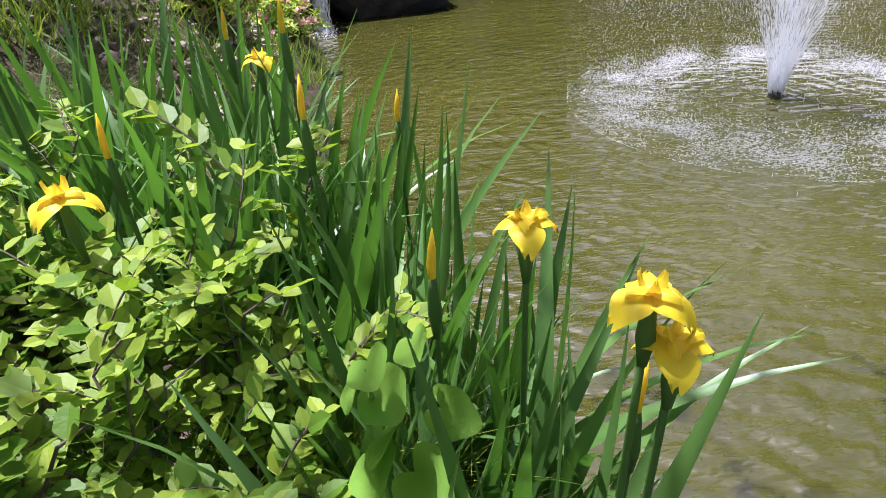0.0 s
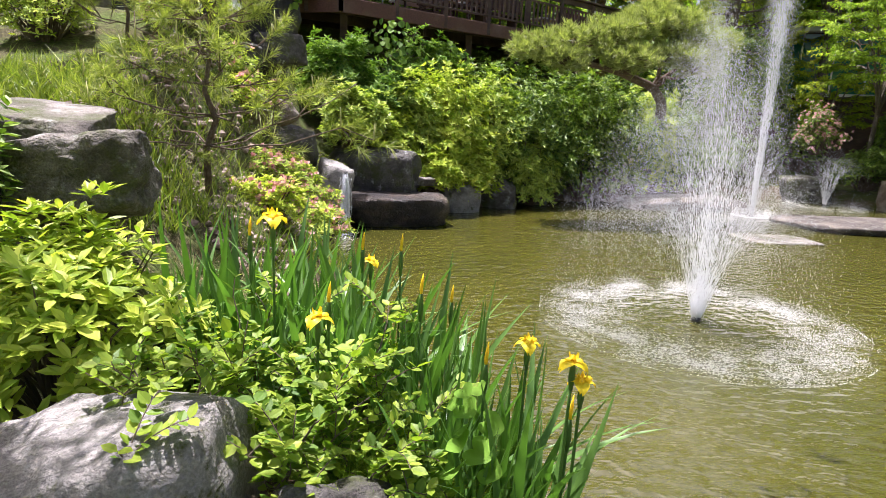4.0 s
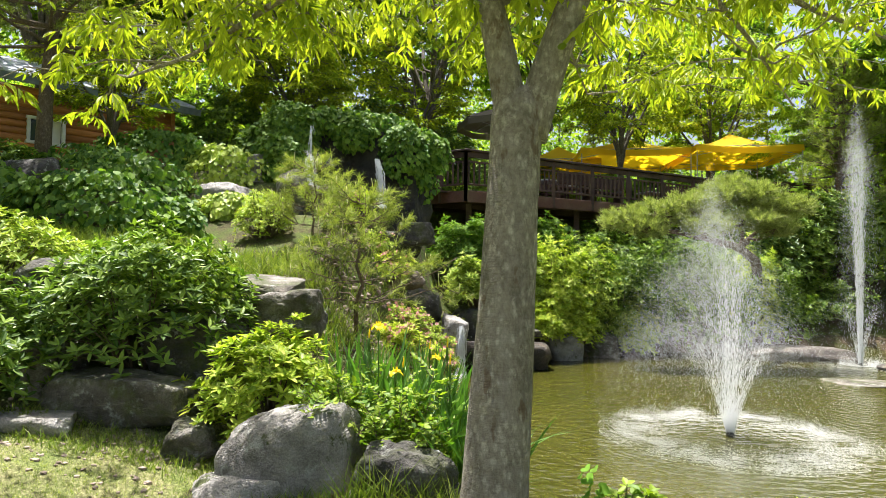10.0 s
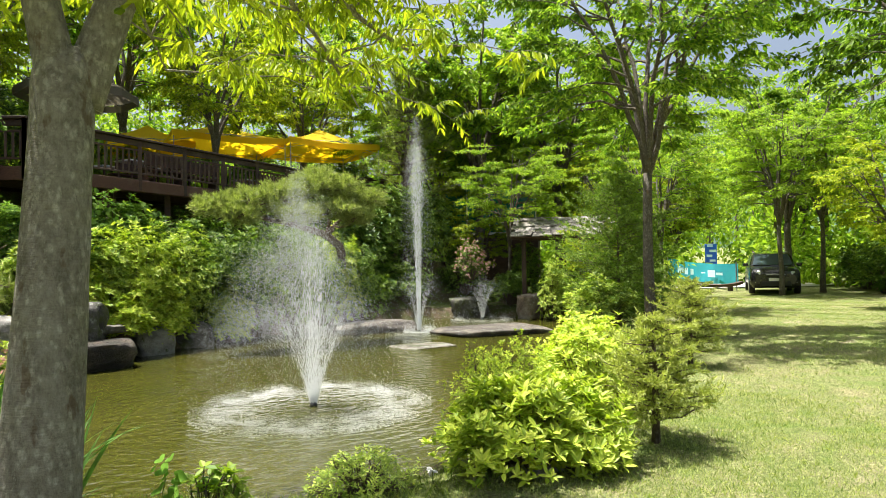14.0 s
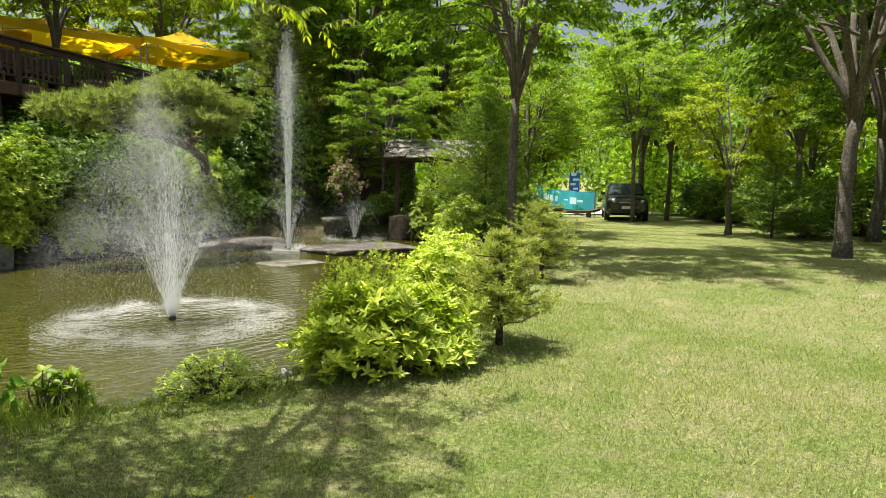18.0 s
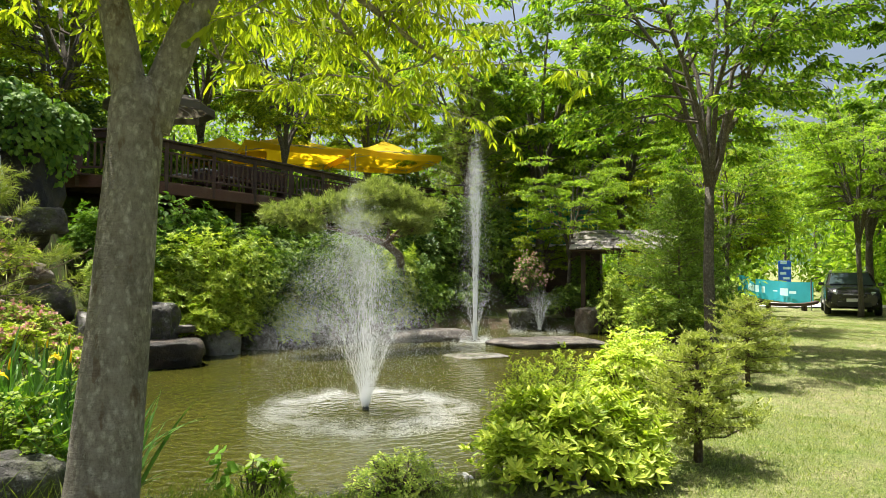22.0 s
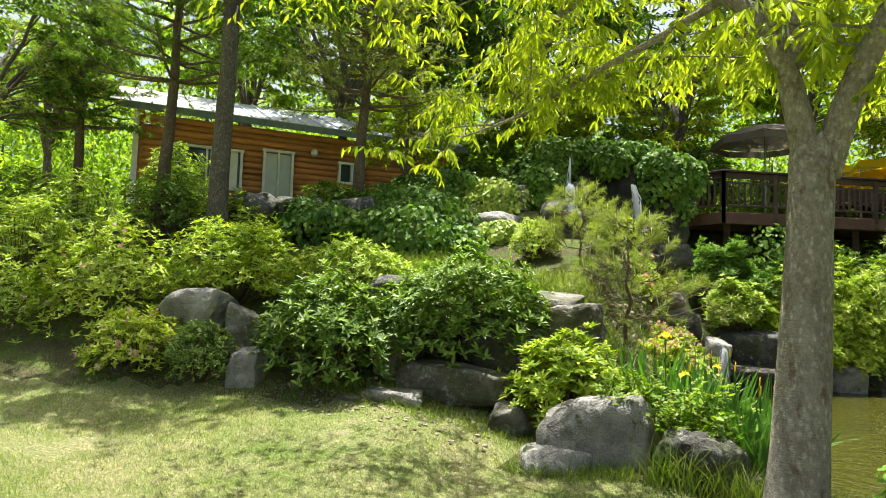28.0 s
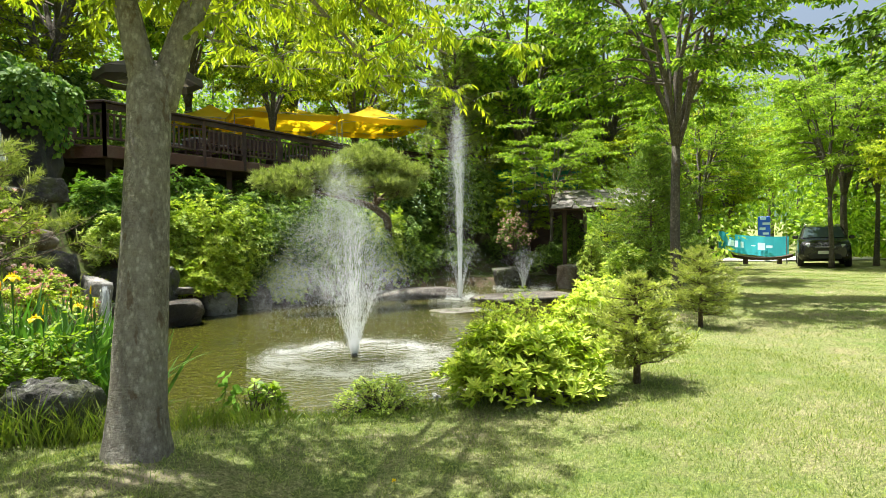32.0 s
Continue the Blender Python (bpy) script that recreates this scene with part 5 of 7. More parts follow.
for i, (x, y, s, rz, m) in enumerate([(12.4, 19.9, 0.9, 0.9, L_AZD), (13.6, 18.8, 0.9, 1.0, L_AZD), (13.2, 16.9, 0.8, 0.8, L_AZ), (11.7, 14.6, 0.9, 0.8, L_AZ), (9.9, 12.4, 0.9, 0.9, L_AZ), (14.2, 16.0, 1.0, 1.1, L_AZD), (12.9, 14.2, 0.9, 1.5, L_AZD), (12.6, 17.6, 0.6, 1.6, L_AZ), (13.4, 20.3, 0.8, 1.8, L_AZD), (11.8, 22.0, 0.9, 1.6, L_AZD), (13.6, 15.0, 0.7, 1.9, L_AZ)]):
    shrub("low_shrub", "low green shrub on the far bank of the pond", x, y, gz(x, y), s, s * 0.8, rz, 650, m, 100 + i, 0.11, rich=False)
shrub("yellow_azalea", "bright yellow-green azalea at the pond's near edge", 2.98, 5.6, -0.04, 0.80, 0.55, 0.55, 1300, L_AZY, 120, 0.085, aspect=0.38, lumps=0.4, lift=0.7)
shrub("spiraea_bush", "loose feathery light green bush beside the azalea", 3.25, 6.45, -0.15, 0.55, 0.45, 0.78, 1900, L_AZY, 121, 0.034, per=5, lumps=0.5, lift=0.8)
shrub("yellow_azalea", "yellow-green azalea between the spruce and the pond", 4.7, 6.95, -0.05, 0.7, 0.55, 0.68, 800, L_AZY, 122, 0.075, lumps=0.35)
shrub("low_bush", "small dark bush at the water's edge", 1.55, 5.66, -0.08, 0.42, 0.24, 0.3, 700, L_AZ, 123, 0.032, per=5, lumps=0.35)
shrub("yellow_azalea", "light green bush along the pond", 5.9, 8.35, -0.05, 0.75, 0.6, 0.68, 700, L_AZY, 124, 0.08, lumps=0.35)
for i, (x, y, s) in enumerate([(17, 3.5, 0.9), (19.0, 5.6, 0.8), (21.5, 9.5, 0.9), (24.5, 11.5, 1.0), (27, 14.5, 1.0), (18.5, 1.0, 1.0), (30, 16, 1.0), (26, 9, 1.1), (22.5, 6, 1.0)]):
    shrub("low_shrub", "low leafy shrub in the bed along the lawn", x, y, gz(x, y), s, s, s * 0.75, 520, L_AZD, 140 + i, 0.13, blossom=0.05, rich=False)


def ivy(name, label, spots, n, mat, seed, size=0.10):
    """Broad lobed leaves that lie over rocks and ground like tiles, drooping."""
    r = np.random.default_rng(seed)
    root = thing(name, label, "plant", pose(0, 0, 0))
    g, st = Geo(), Geo()
    for cx, cy, cz, sx, sy, sz in spots:
        d = rand_dirs(n, r, 0.35)
        d[:, 1] = np.where(d[:, 1] > 0.3, -d[:, 1], d[:, 1])
        lump = np.array([1 + 0.3 * noise.noise(Vector(q) * 2.0 + Vector((cx, cy, 0))) for q in d])
        p = np.array([cx, cy, cz]) + d * [sx, sy, sz] * (lump * r.uniform(0.85, 1.05, n))[:, None]
        out = unit(d + [0, -0.3, 0.35])
        dn = unit(np.array([0, 0, -1.0]) + out * 0.55 + r.normal(0, 0.35, (n, 3)))
        ln = size * r.uniform(0.6, 1.3, n)
        leaves(g, p, dn, out + r.normal(0, 0.25, (n, 3)), ln, ln * 0.95, 0.12, 0.15, True)
        for q in p[:: max(1, n // 12)]:
            tube(st, curve_pts((cx, cy + 0.1, cz - sz * 0.3), q, 6, 0.1, 0.04, r), 0.006, 4, False)
    part("foliage", g, mat, root, kind="stuff")
    part("branchwork", st, M_TWIG, root, kind="stuff")
    return root


ivy("ivy", "glossy green ivy hanging over the waterfall's rocks", [(-5.7, 15.2, 4.2, 1.0, 0.6, 0.85), (-5.4, 14.5, 3.9, 0.6, 0.5, 0.6), (-5.3, 15.2, 4.9, 0.7, 0.5, 0.55)], 1700, L_IVY, 50, 0.12)
ivy("ivy", "light green climber over the pale rocks", [(-6.3, 13.9, 3.6, 0.9, 0.6, 0.6), (-5.6, 12.8, 2.75, 0.8, 0.5, 0.35)], 1000, L_AZ, 51, 0.11)
ivy("ivy", "dark ivy on the bank below the log house", [(-7.6, 12.0, 3.1, 1.6, 0.9, 0.7), (-6.8, 10.6, 2.5, 1.3, 0.8, 0.65), (-8.6, 10.4, 2.7, 1.2, 0.8, 0.6), (-8.0, 14.0, 3.9, 1.6, 0.8, 0.7), (-5.9, 11.0, 2.3, 0.8, 0.6, 0.5)], 1700, L_IVY, 52, 0.11)
ivy("ivy", "ivy hanging beside the second fall", [(-2.55, 15.9, 3.9, 0.5, 0.5, 0.8), (-2.3, 15.9, 4.4, 0.5, 0.5, 0.5), (-3.9, 15.8, 4.95, 1.1, 0.5, 0.45), (-4.6, 15.5, 5.05, 0.6, 0.4, 0.35), (-2.75, 15.4, 4.3, 0.55, 0.4, 0.7), (-3.9, 15.35, 4.75, 0.5, 0.35, 0.4), (-5.2, 15.0, 4.6, 0.4, 0.4, 0.6)], 900, L_IVY, 53, 0.12)
for i, (x, y, s, rz) in enumerate([(-10.2, 9.6, 0.9, 0.9), (-11.6, 9.0, 1.0, 1.3), (-13.0, 8.0, 1.2, 1.5), (-9.0, 11.2, 0.9, 0.7), (-12.6, 10.0, 0.9, 1.6), (-14.8, 8.0, 1.2, 1.6), (-12.2, 6.6, 1.2, 1.2)]):
    shrub("garden_shrub", "leafy shrub before the log house", x, y, gz(x, y), s, s * 0.8, rz, 650, L_AZD if i % 2 else L_AZ, 180 + i, 0.11, rich=False)
for i, (x, y) in enumerate([(20.0, 4.0), (23.5, 8.5), (25.5, 12.6), (27.2, 15.2), (29.5, 17.2), (24.5, 2.0), (28, 6.0), (31, 12)]):
    shrub("hedge_shrub", "dark shrub in the bed along the lawn", x, y, gz(x, y), 1.5, 1.3, 1.7, 700, L_AZD, 200 + i, 0.17, rich=False)
# added shrubs: their dark leaves stand in for deep shade and the darkened deck
for i, (x, y) in enumerate([(-7.2, 20.5), (-5.0, 21.0), (-3.2, 24.5), (-1.2, 27.5), (1.0, 30.0), (3.4, 31.5), (6.2, 31.5), (9.2, 29.5), (-9.4, 19.6), (7.2, 22.6), (8.9, 23.2), (10.6, 23.0)]):
    shrub("tall_shrub", "tall dark shrub added to fill the deep shade round the deck", x, y, gz(x, y), 1.7, 1.4, 2.3 + 0.3 * (i % 3), 900, L_AZD, 260 + i, 0.2, rich=False)
ivy("creeper", "creeper trailing from under the deck", [(-0.6, 17.9, 2.6, 0.8, 0.3, 0.8), (0.8, 18.8, 2.5, 0.5, 0.3, 0.6)], 160, L_IVY, 54, 0.13)


# ---- fountains and falls ----
def drops(g, p, way, length, thick, fine=False):
    """Small stretched drops: three-sided spindles along way."""
    p, way = np.asarray(p, float), unit(np.asarray(way, float))
    n = len(p)
    length, thick = np.broadcast_to(length, n)[:, None], np.broadcast_to(thick, n)[:, None]
    a = unit(np.cross(way, np.array([0.31, 0.86, 0.4])))
    b = np.cross(way, a)
    ring = [p + thick * (math.cos(k * 2.0944) * a + math.sin(k * 2.0944) * b) for k in range(3)]
    v = np.stack([p - way * length, *ring, p + way * length], 1)
    k = np.arange(n)[:, None] * 5
    if fine:
        g.put(v[:, [0, 1, 2, 4]], *[np.arange(n)[:, None] * 4 + [t] for t in ([0, 1, 2], [3, 2, 1])])
        return
    g.put(v, *[k + [t] for t in ([0, 2, 1], [0, 3, 2], [0, 1, 3], [4, 1, 2], [4, 2, 3], [4, 3, 1])])


def fountain(name, label, x, y, streams, n_mist, n_ring, seed, size=1.0, drift=(-0.1, -0.1)):
    """Jets thrown up from one nozzle. streams: rings of (how many, where they land, how high, drops on each). Then drifting mist and a ring of splashes."""
    r = np.random.default_rng(seed)
    root = thing(name, label, "fountain", pose(x, y, POND_Z))
    g = Geo()
    tube(g, np.array([(0, 0, -0.5), (0, 0, 0.02), (0, 0, 0.05)]), [0.05, 0.05, 0.035], 12)
    part("nozzle", g.mesh("nozzle", True), M_BLACK, root, "black nozzle just above the water")
    jet, drp, mst = Geo(), Geo(), Geo()
    wide = max(q[1] for q in streams)
    for count, land, tall, each in streams:
        n = count * each
        k = np.repeat(np.arange(count), each)
        ang = (2 * np.pi * (np.arange(count) + r.uniform(-0.25, 0.25, count)) / count)[k]
        top = (tall * r.uniform(0.88, 1.06, count))[k] * r.uniform(0.93, 1.05, n)
        vz = np.sqrt(2 * 9.8 * top)
        T = 2 * vz / 9.8
        vr = (land * r.uniform(0.9, 1.08, count))[k] * r.uniform(0.92, 1.06, n) / T
        f = np.where(r.random(n) < 0.55, r.uniform(0, 1, n) ** 1.3 * 0.33, r.uniform(0.25, 1.0, n))
        t = f * T
        loose = (0.010 + 0.05 * f + 0.10 * np.clip(f - 0.12, 0, 1) ** 1.2 * land ** 0.5)[:, None]
        p = np.stack([np.cos(ang) * (0.03 + vr * t), np.sin(ang) * (0.03 + vr * t), 0.04 + vz * t - 4.9 * t * t], -1)
        p += r.normal(0, 1, (n, 3)) * loose + np.outer(np.clip(f - 0.3, 0, 1) ** 2, [*drift, 0])
        p[:, 2] = np.maximum(p[:, 2], 0.01)
        w = np.stack([np.cos(ang) * vr, np.sin(ang) * vr, vz - 9.8 * t], -1)
        low = f < 0.3
        fast = np.linalg.norm(w, axis=1)
        drops(jet, p[low], w[low], (0.004 + 0.0085 * fast[low]) * r.uniform(0.4, 1.2, low.sum()) * size, r.uniform(0.0015, 0.003, low.sum()) * size)
        drops(drp, p[~low], w[~low], (0.003 + 0.003 * fast[~low]) * r.uniform(0.4, 1.2, (~low).sum()) * size, r.uniform(0.0014, 0.0032, (~low).sum()) * size)
        m = int(n_mist * n / sum(q[0] * q[3] for q in streams))
        i = r.integers(0, n, m)
        f = r.beta(2.4, 1.6, m)
        t = f * T[i]
        q = np.stack([np.cos(ang[i]) * vr[i] * t, np.sin(ang[i]) * vr[i] * t, 0.04 + vz[i] * t - 4.9 * t * t], -1)
        q += r.normal(0, 0.13, (m, 3)) * [land ** 0.5, land ** 0.5, 1.0] + np.outer(f, [*drift, 0]) * 1.4
        q[:, 2] = np.maximum(q[:, 2], 0.02)
        drops(mst, q, rand_dirs(m, r), r.uniform(0.003, 0.0055, m) * size, r.uniform(0.002, 0.0036, m) * size, True)
    part("jet", jet, M_SPRAY, root, "dense white core of the jet", kind="stuff")
    part("spray", drp, M_SPRAY, root, "falling drops", kind="stuff")
    part("mist", mst, M_MIST, root, "fine drifting spray", kind="stuff")
    ring = Geo()
    for m, hi in ((n_ring, 0.045 * size), (n_ring * 3 // 4, 0.0)):
        a = r.uniform(0, 2 * np.pi, m * 2)
        q = np.clip(r.normal(0.90, 0.15, m * 2), 0.2, 1.15)
        clot = np.array([noise.noise(Vector((math.cos(b) * c * 4.2, math.sin(b) * c * 4.2, seed))) for b, c in zip(a, q)])
        keep = np.argsort(-clot - r.normal(0, 0.25, m * 2))[:m]
        a, q = a[keep], q[keep] * wide
        p = np.stack([np.cos(a) * q, np.sin(a) * q, r.exponential(hi, m) if hi else np.full(m, 0.006)], -1)
        if hi:
            drops(ring, p, rand_dirs(m, r, 1.0), r.uniform(0.004, 0.010, m) * size, r.uniform(0.002, 0.0035, m) * size, True)
        else:
            drops(ring, p, np.stack([-np.sin(a), np.cos(a), 0 * a], -1) + r.normal(0, 0.4, (m, 3)) * [1, 1, 0], r.uniform(0.006, 0.016, m), r.uniform(0.002, 0.005, m), True)
    part("splash_ring", ring, M_FOAM, root, "white ring of splashes on the water", kind="stuff")
    return root


fountain("pond_fountain", "wide white fountain in the middle of the pond", 2.5, 10.05, [(24, 1.4, 1.3, 200), (16, 1.0, 2.05, 220), (10, 0.5, 2.6, 240), (5, 0.15, 3.0, 260)], 85000, 13000, 1, 1.0, (-0.3, -0.1))
fountain("jet_fountain", "tall narrow fountain jet behind the flat rocks", 7.6, 17.3, [(8, 0.4, 5.0, 500), (5, 0.18, 5.6, 500)], 16000, 4000, 2, 1.4, (-0.05, 0))
fountain("low_fountain", "low flaring fountain at the pond's far end", 10.95, 19.4, [(14, 0.95, 1.15, 130), (6, 0.3, 1.4, 110)], 2500, 2500, 3, 1.3, (0, 0))
fountain("low_fountain", "low flaring ring of jets round the tall one", 7.6, 17.3, [(14, 0.95, 1.35, 130)], 1500, 1500, 4, 1.3, (0, 0))


def fall(name, label, a, b, width, n, seed):
    """Falling water: thin strands from a lip to a foot, with splashes."""
    r = np.random.default_rng(seed)
    root = thing(name, label, "waterfall")
    a, b = np.array(a, float), np.array(b, float)
    g = Geo()
    for k in range(n * 2):
        o = np.array([r.normal(0, width * 0.4), r.normal(0, 0.04), 0])
        fan = r.uniform(0.35, 1.0)
        t0, t1 = sorted(r.uniform(0, 1, 2) ** 1.15)
        t = np.linspace(t0, min(1, t1 + 0.2), 6)[:, None]
        p = a + (b - a) * np.c_[t ** 0.6, t ** 0.6, t] + o * np.c_[0.7 + 0.3 * t, 0.5 + 0 * t, 0 * t] * fan + np.c_[r.normal(0, 0.012, (6, 2)), np.zeros(6)]
        tube(g, p, r.uniform(0.003, 0.008) * np.linspace(1, 0.7, 6), 3, False)
    part("veil", g, M_SPRAY, root, "white strands of falling water", kind="stuff")
    s = Geo()
    m = n * 6
    p = b + r.normal(0, 1, (m, 3)) * [width * 0.6, 0.14, 0.03] + [0, -0.05, 0.03]
    p[:, 2] = np.maximum(p[:, 2], b[2] + 0.004)
    drops(s, p, rand_dirs(m, r, 0.8), r.uniform(0.006, 0.018, m), r.uniform(0.002, 0.005, m))
    part("splash", s, M_FOAM, root, kind="stuff")
    return root


fall("waterfall", "upper fall that breaks over a wet lip stone", (-4.70, 14.75, 4.85), (-4.66, 14.6, 4.12), 0.05, 18, 1)
fall("waterfall", "fall that drops from the lip stone to the ledge", (-4.62, 14.45, 4.1), (-4.42, 13.95, 3.36), 0.2, 130, 2)
fall("waterfall", "second fall beside the ivy, below the deck", (-3.32, 15.0, 4.12), (-3.1, 14.8, 3.0), 0.15, 110, 3)
fall("cascade", "low fall from the stream into the pond", (-1.32, 14.1, 0.6), (-1.32, 13.95, POND_Z), 0.14, 90, 5)


# ---- irises and the plants of the near bank ----
def blade_mesh(name, length, width, bow, seed):
    """A sword leaf: tapered, creased along the middle, bent over towards the tip."""
    r = np.random.default_rng(seed)
    n = 9
    t = np.linspace(0, 1, n)
    lean = bow * t ** 2.2 * length
    z = length * (t - 0.35 * abs(bow) * t ** 3)
    tw = r.uniform(-0.5, 0.5) * t
    w = width * np.interp(t, [0, 0.15, 0.6, 1], [0.75, 1.0, 0.8, 0.02]) / 2
    c = np.c_[lean, 0 * t, z]
    s = np.c_[np.sin(tw) * 0.2, np.cos(tw), 0 * t]
    crease = np.c_[w * 0.35, 0 * t, 0 * t]
    v = np.stack([c + s * w[:, None], c + crease, c - s * w[:, None]], 1).reshape(-1, 3)
    q = []
    for i in range(n - 1):
        for k in range(2):
            q.append([i * 3 + k, i * 3 + k + 1, i * 3 + k + 4, i * 3 + k + 3])
    me = mesh_np(name, v, [np.array(q)], True)
    me.materials.append(L_IRIS)
    return me


BLADES = [blade_mesh("leaf", l, w, b, i) for i, (l, w, b) in enumerate([(0.95, 0.046, 0.08), (0.85, 0.042, 0.18), (1.0, 0.046, 0.30), (0.75, 0.04, 0.05), (0.7, 0.036, 0.45), (0.9, 0.05, 0.14), (0.6, 0.034, 0.25), (0.85, 0.04, 0.6)])]


def iris_clump(label, x, y, z, rx, ry, n, seed, turn=0, lean=(0, 0), scale=1.0):
    r = np.random.default_rng(seed)
    root = thing("iris_clump", label, "plant", pose(x, y, z, 0, 0, turn), group="irises on the bank")
    for k in range(n):
        a, q = r.uniform(0, 6.28), math.sqrt(r.uniform(0, 1))
        px, py = math.cos(a) * q * rx, math.sin(a) * q * ry
        s = r.uniform(0.7, 1.15) * scale
        m = Matrix.Translation((px, py, -0.05)) @ pose(0, 0, 0, r.normal(-lean[1], 9), r.normal(lean[0], 9), 0) @ pose(0, 0, 0, 0, 0, r.uniform(0, 360)) @ Matrix.Diagonal((s, s, s, 1))
        part("leaf", BLADES[r.integers(0, len(BLADES))], L_IRIS, root, m=m)
    return root


def petal_mesh(name, length, width, curl, ruffle, seed):
    nu, nv = 9, 7
    v = []
    for i in range(nu):
        t = i / (nu - 1)
        w = width * math.sin(math.pi * min(1, 0.12 + 0.80 * t ** 0.75)) * (1 - 0.2 * t)
        ang = curl * t
        x = length * math.sin(ang) / curl
        z = length * (math.cos(ang) - 1) / curl
        for j in range(nv):
            s = j / (nv - 1) - 0.5
            v.append((x, s * 2 * w * 0.5, z + ruffle * length * math.sin(s * 9 + seed) * t * abs(s) * 1.4 - 0.5 * s * s * w))
    q = [[i * nv + j, i * nv + j + 1, (i + 1) * nv + j + 1, (i + 1) * nv + j] for i in range(nu - 1) for j in range(nv - 1)]
    me = mesh_np(name, np.array(v), [np.array(q)], True)
    me.materials.append(M_PETAL)
    return me


P_FALL = petal_mesh("petal", 0.074, 0.066, 1.9, 0.28, 1)
P_STD = petal_mesh("petal", 0.04, 0.024, -0.7, 0.25, 2)
P_ARM = petal_mesh("petal", 0.042, 0.03, 0.9, 0.25, 3)


def iris_flower(x, y, z, foot, turn=0, open_=True, s=1.0, lean=0.0):
    """A yellow flag iris on its stalk; closed buds where not open. z is the flower's heart."""
    root = thing("yellow_iris", "yellow flag iris in full bloom on a green stalk" if open_ else "yellow iris bud still rolled up on its stalk", "flower", group="yellow irises")
    g = Geo()
    tube(g, curve_pts((x - lean, y + 0.05, foot), (x, y, z - 0.05 * s), 8, 0.02), np.linspace(0.007, 0.005, 8), 6)
    part("stalk", g.mesh("stalk", True), L_IRIS, root)
    g = Geo()
    tube(g, np.array([(x, y, z - 0.12 * s), (x, y, z - 0.07 * s), (x, y, z - 0.02 * s), (x, y, z)]), [0.006, 0.012, 0.009, 0.006], 8)
    part("spathe", g.mesh("spathe", True), L_IRIS, root)
    if open_:
        for k in range(3):
            a = turn + 120 * k
            part("petal", P_FALL, M_PETAL, root, m=Matrix.Translation((x, y, z)) @ pose(0, 0, 0, 0, -28, a) @ Matrix.Diagonal((s, s, s, 1)))
            part("petal", P_STD, M_PETAL, root, m=Matrix.Translation((x, y, z)) @ pose(0, 0, 0, 0, -42, a + 60) @ Matrix.Diagonal((s, s, s, 1)))
            part("petal", P_ARM, M_PETAL, root, m=Matrix.Translation((x, y, z + 0.008)) @ pose(0, 0, 0, 0, -25, a) @ Matrix.Diagonal((s, s, s, 1)))
    else:
        g = Geo()
        tube(g, np.array([(x, y, z - 0.02), (x, y, z + 0.02 * s), (x + 0.003, y, z + 0.05 * s), (x + 0.006, y, z + 0.085 * s)]), np.array([0.005, 0.0075, 0.0065, 0.001]) * s, 8)
        part("bud", g.mesh("bud", True), M_PETAL, root)
    return root


iris_clump("dense clump of dark green iris leaves at the water's edge", -0.47, 6.25, -0.12, 0.27, 0.30, 190, 1, 0, (8, 5), 1.0)
iris_clump("tall clump of iris leaves over the water", -0.80, 6.95, -0.10, 0.38, 0.45, 220, 2, 0, (9, 0), 1.08)
iris_clump("tall clump of iris leaves beside the spiraea", -1.25, 7.15, 0.0, 0.40, 0.45, 150, 3, 0, (3, 0), 1.1)
iris_clump("tall clump of iris leaves under the bank", -1.62, 7.6, 0.1, 0.36, 0.42, 80, 6, 0, (0, 0), 1.05)
iris_clump("clump of iris leaves near the stream", -1.15, 8.1, 0.0, 0.3, 0.4, 60, 4, 0, (5, 0), 1.0)
iris_clump("reeds at the pond's far end", 13.0, 17.6, -0.25, 0.6, 0.4, 70, 5, 0, (0, 0), 1.0)
iris_flower(-0.30, 6.21, 0.855, -0.1, 20, True, 0.85)
iris_flower(-0.215, 5.97, 0.885, -0.15, 75, True, 0.82)
iris_flower(-0.185, 5.955, 0.825, -0.15, 10, True, 0.8)
iris_flower(-1.26, 6.76, 1.18, 0.0, 40, True, 1.1)
iris_flower(-1.05, 6.45, 0.86, 0.0, 0, True, 1.0)
iris_flower(-0.86, 7.35, 0.86, -0.1, 60, True, 0.9)
for bx, by, bz in ((-0.44, 6.24, 0.76), (-0.47, 7.03, 0.74), (-0.65, 6.63, 0.90), (-0.72, 7.01, 0.99), (-1.02, 6.6, 0.87), (-0.19, 6.02, 0.66), (-0.9, 7.2, 0.95), (-1.4, 7.0, 1.05)):
    iris_flower(bx, by, bz, -0.1, 0, False, 1.0)


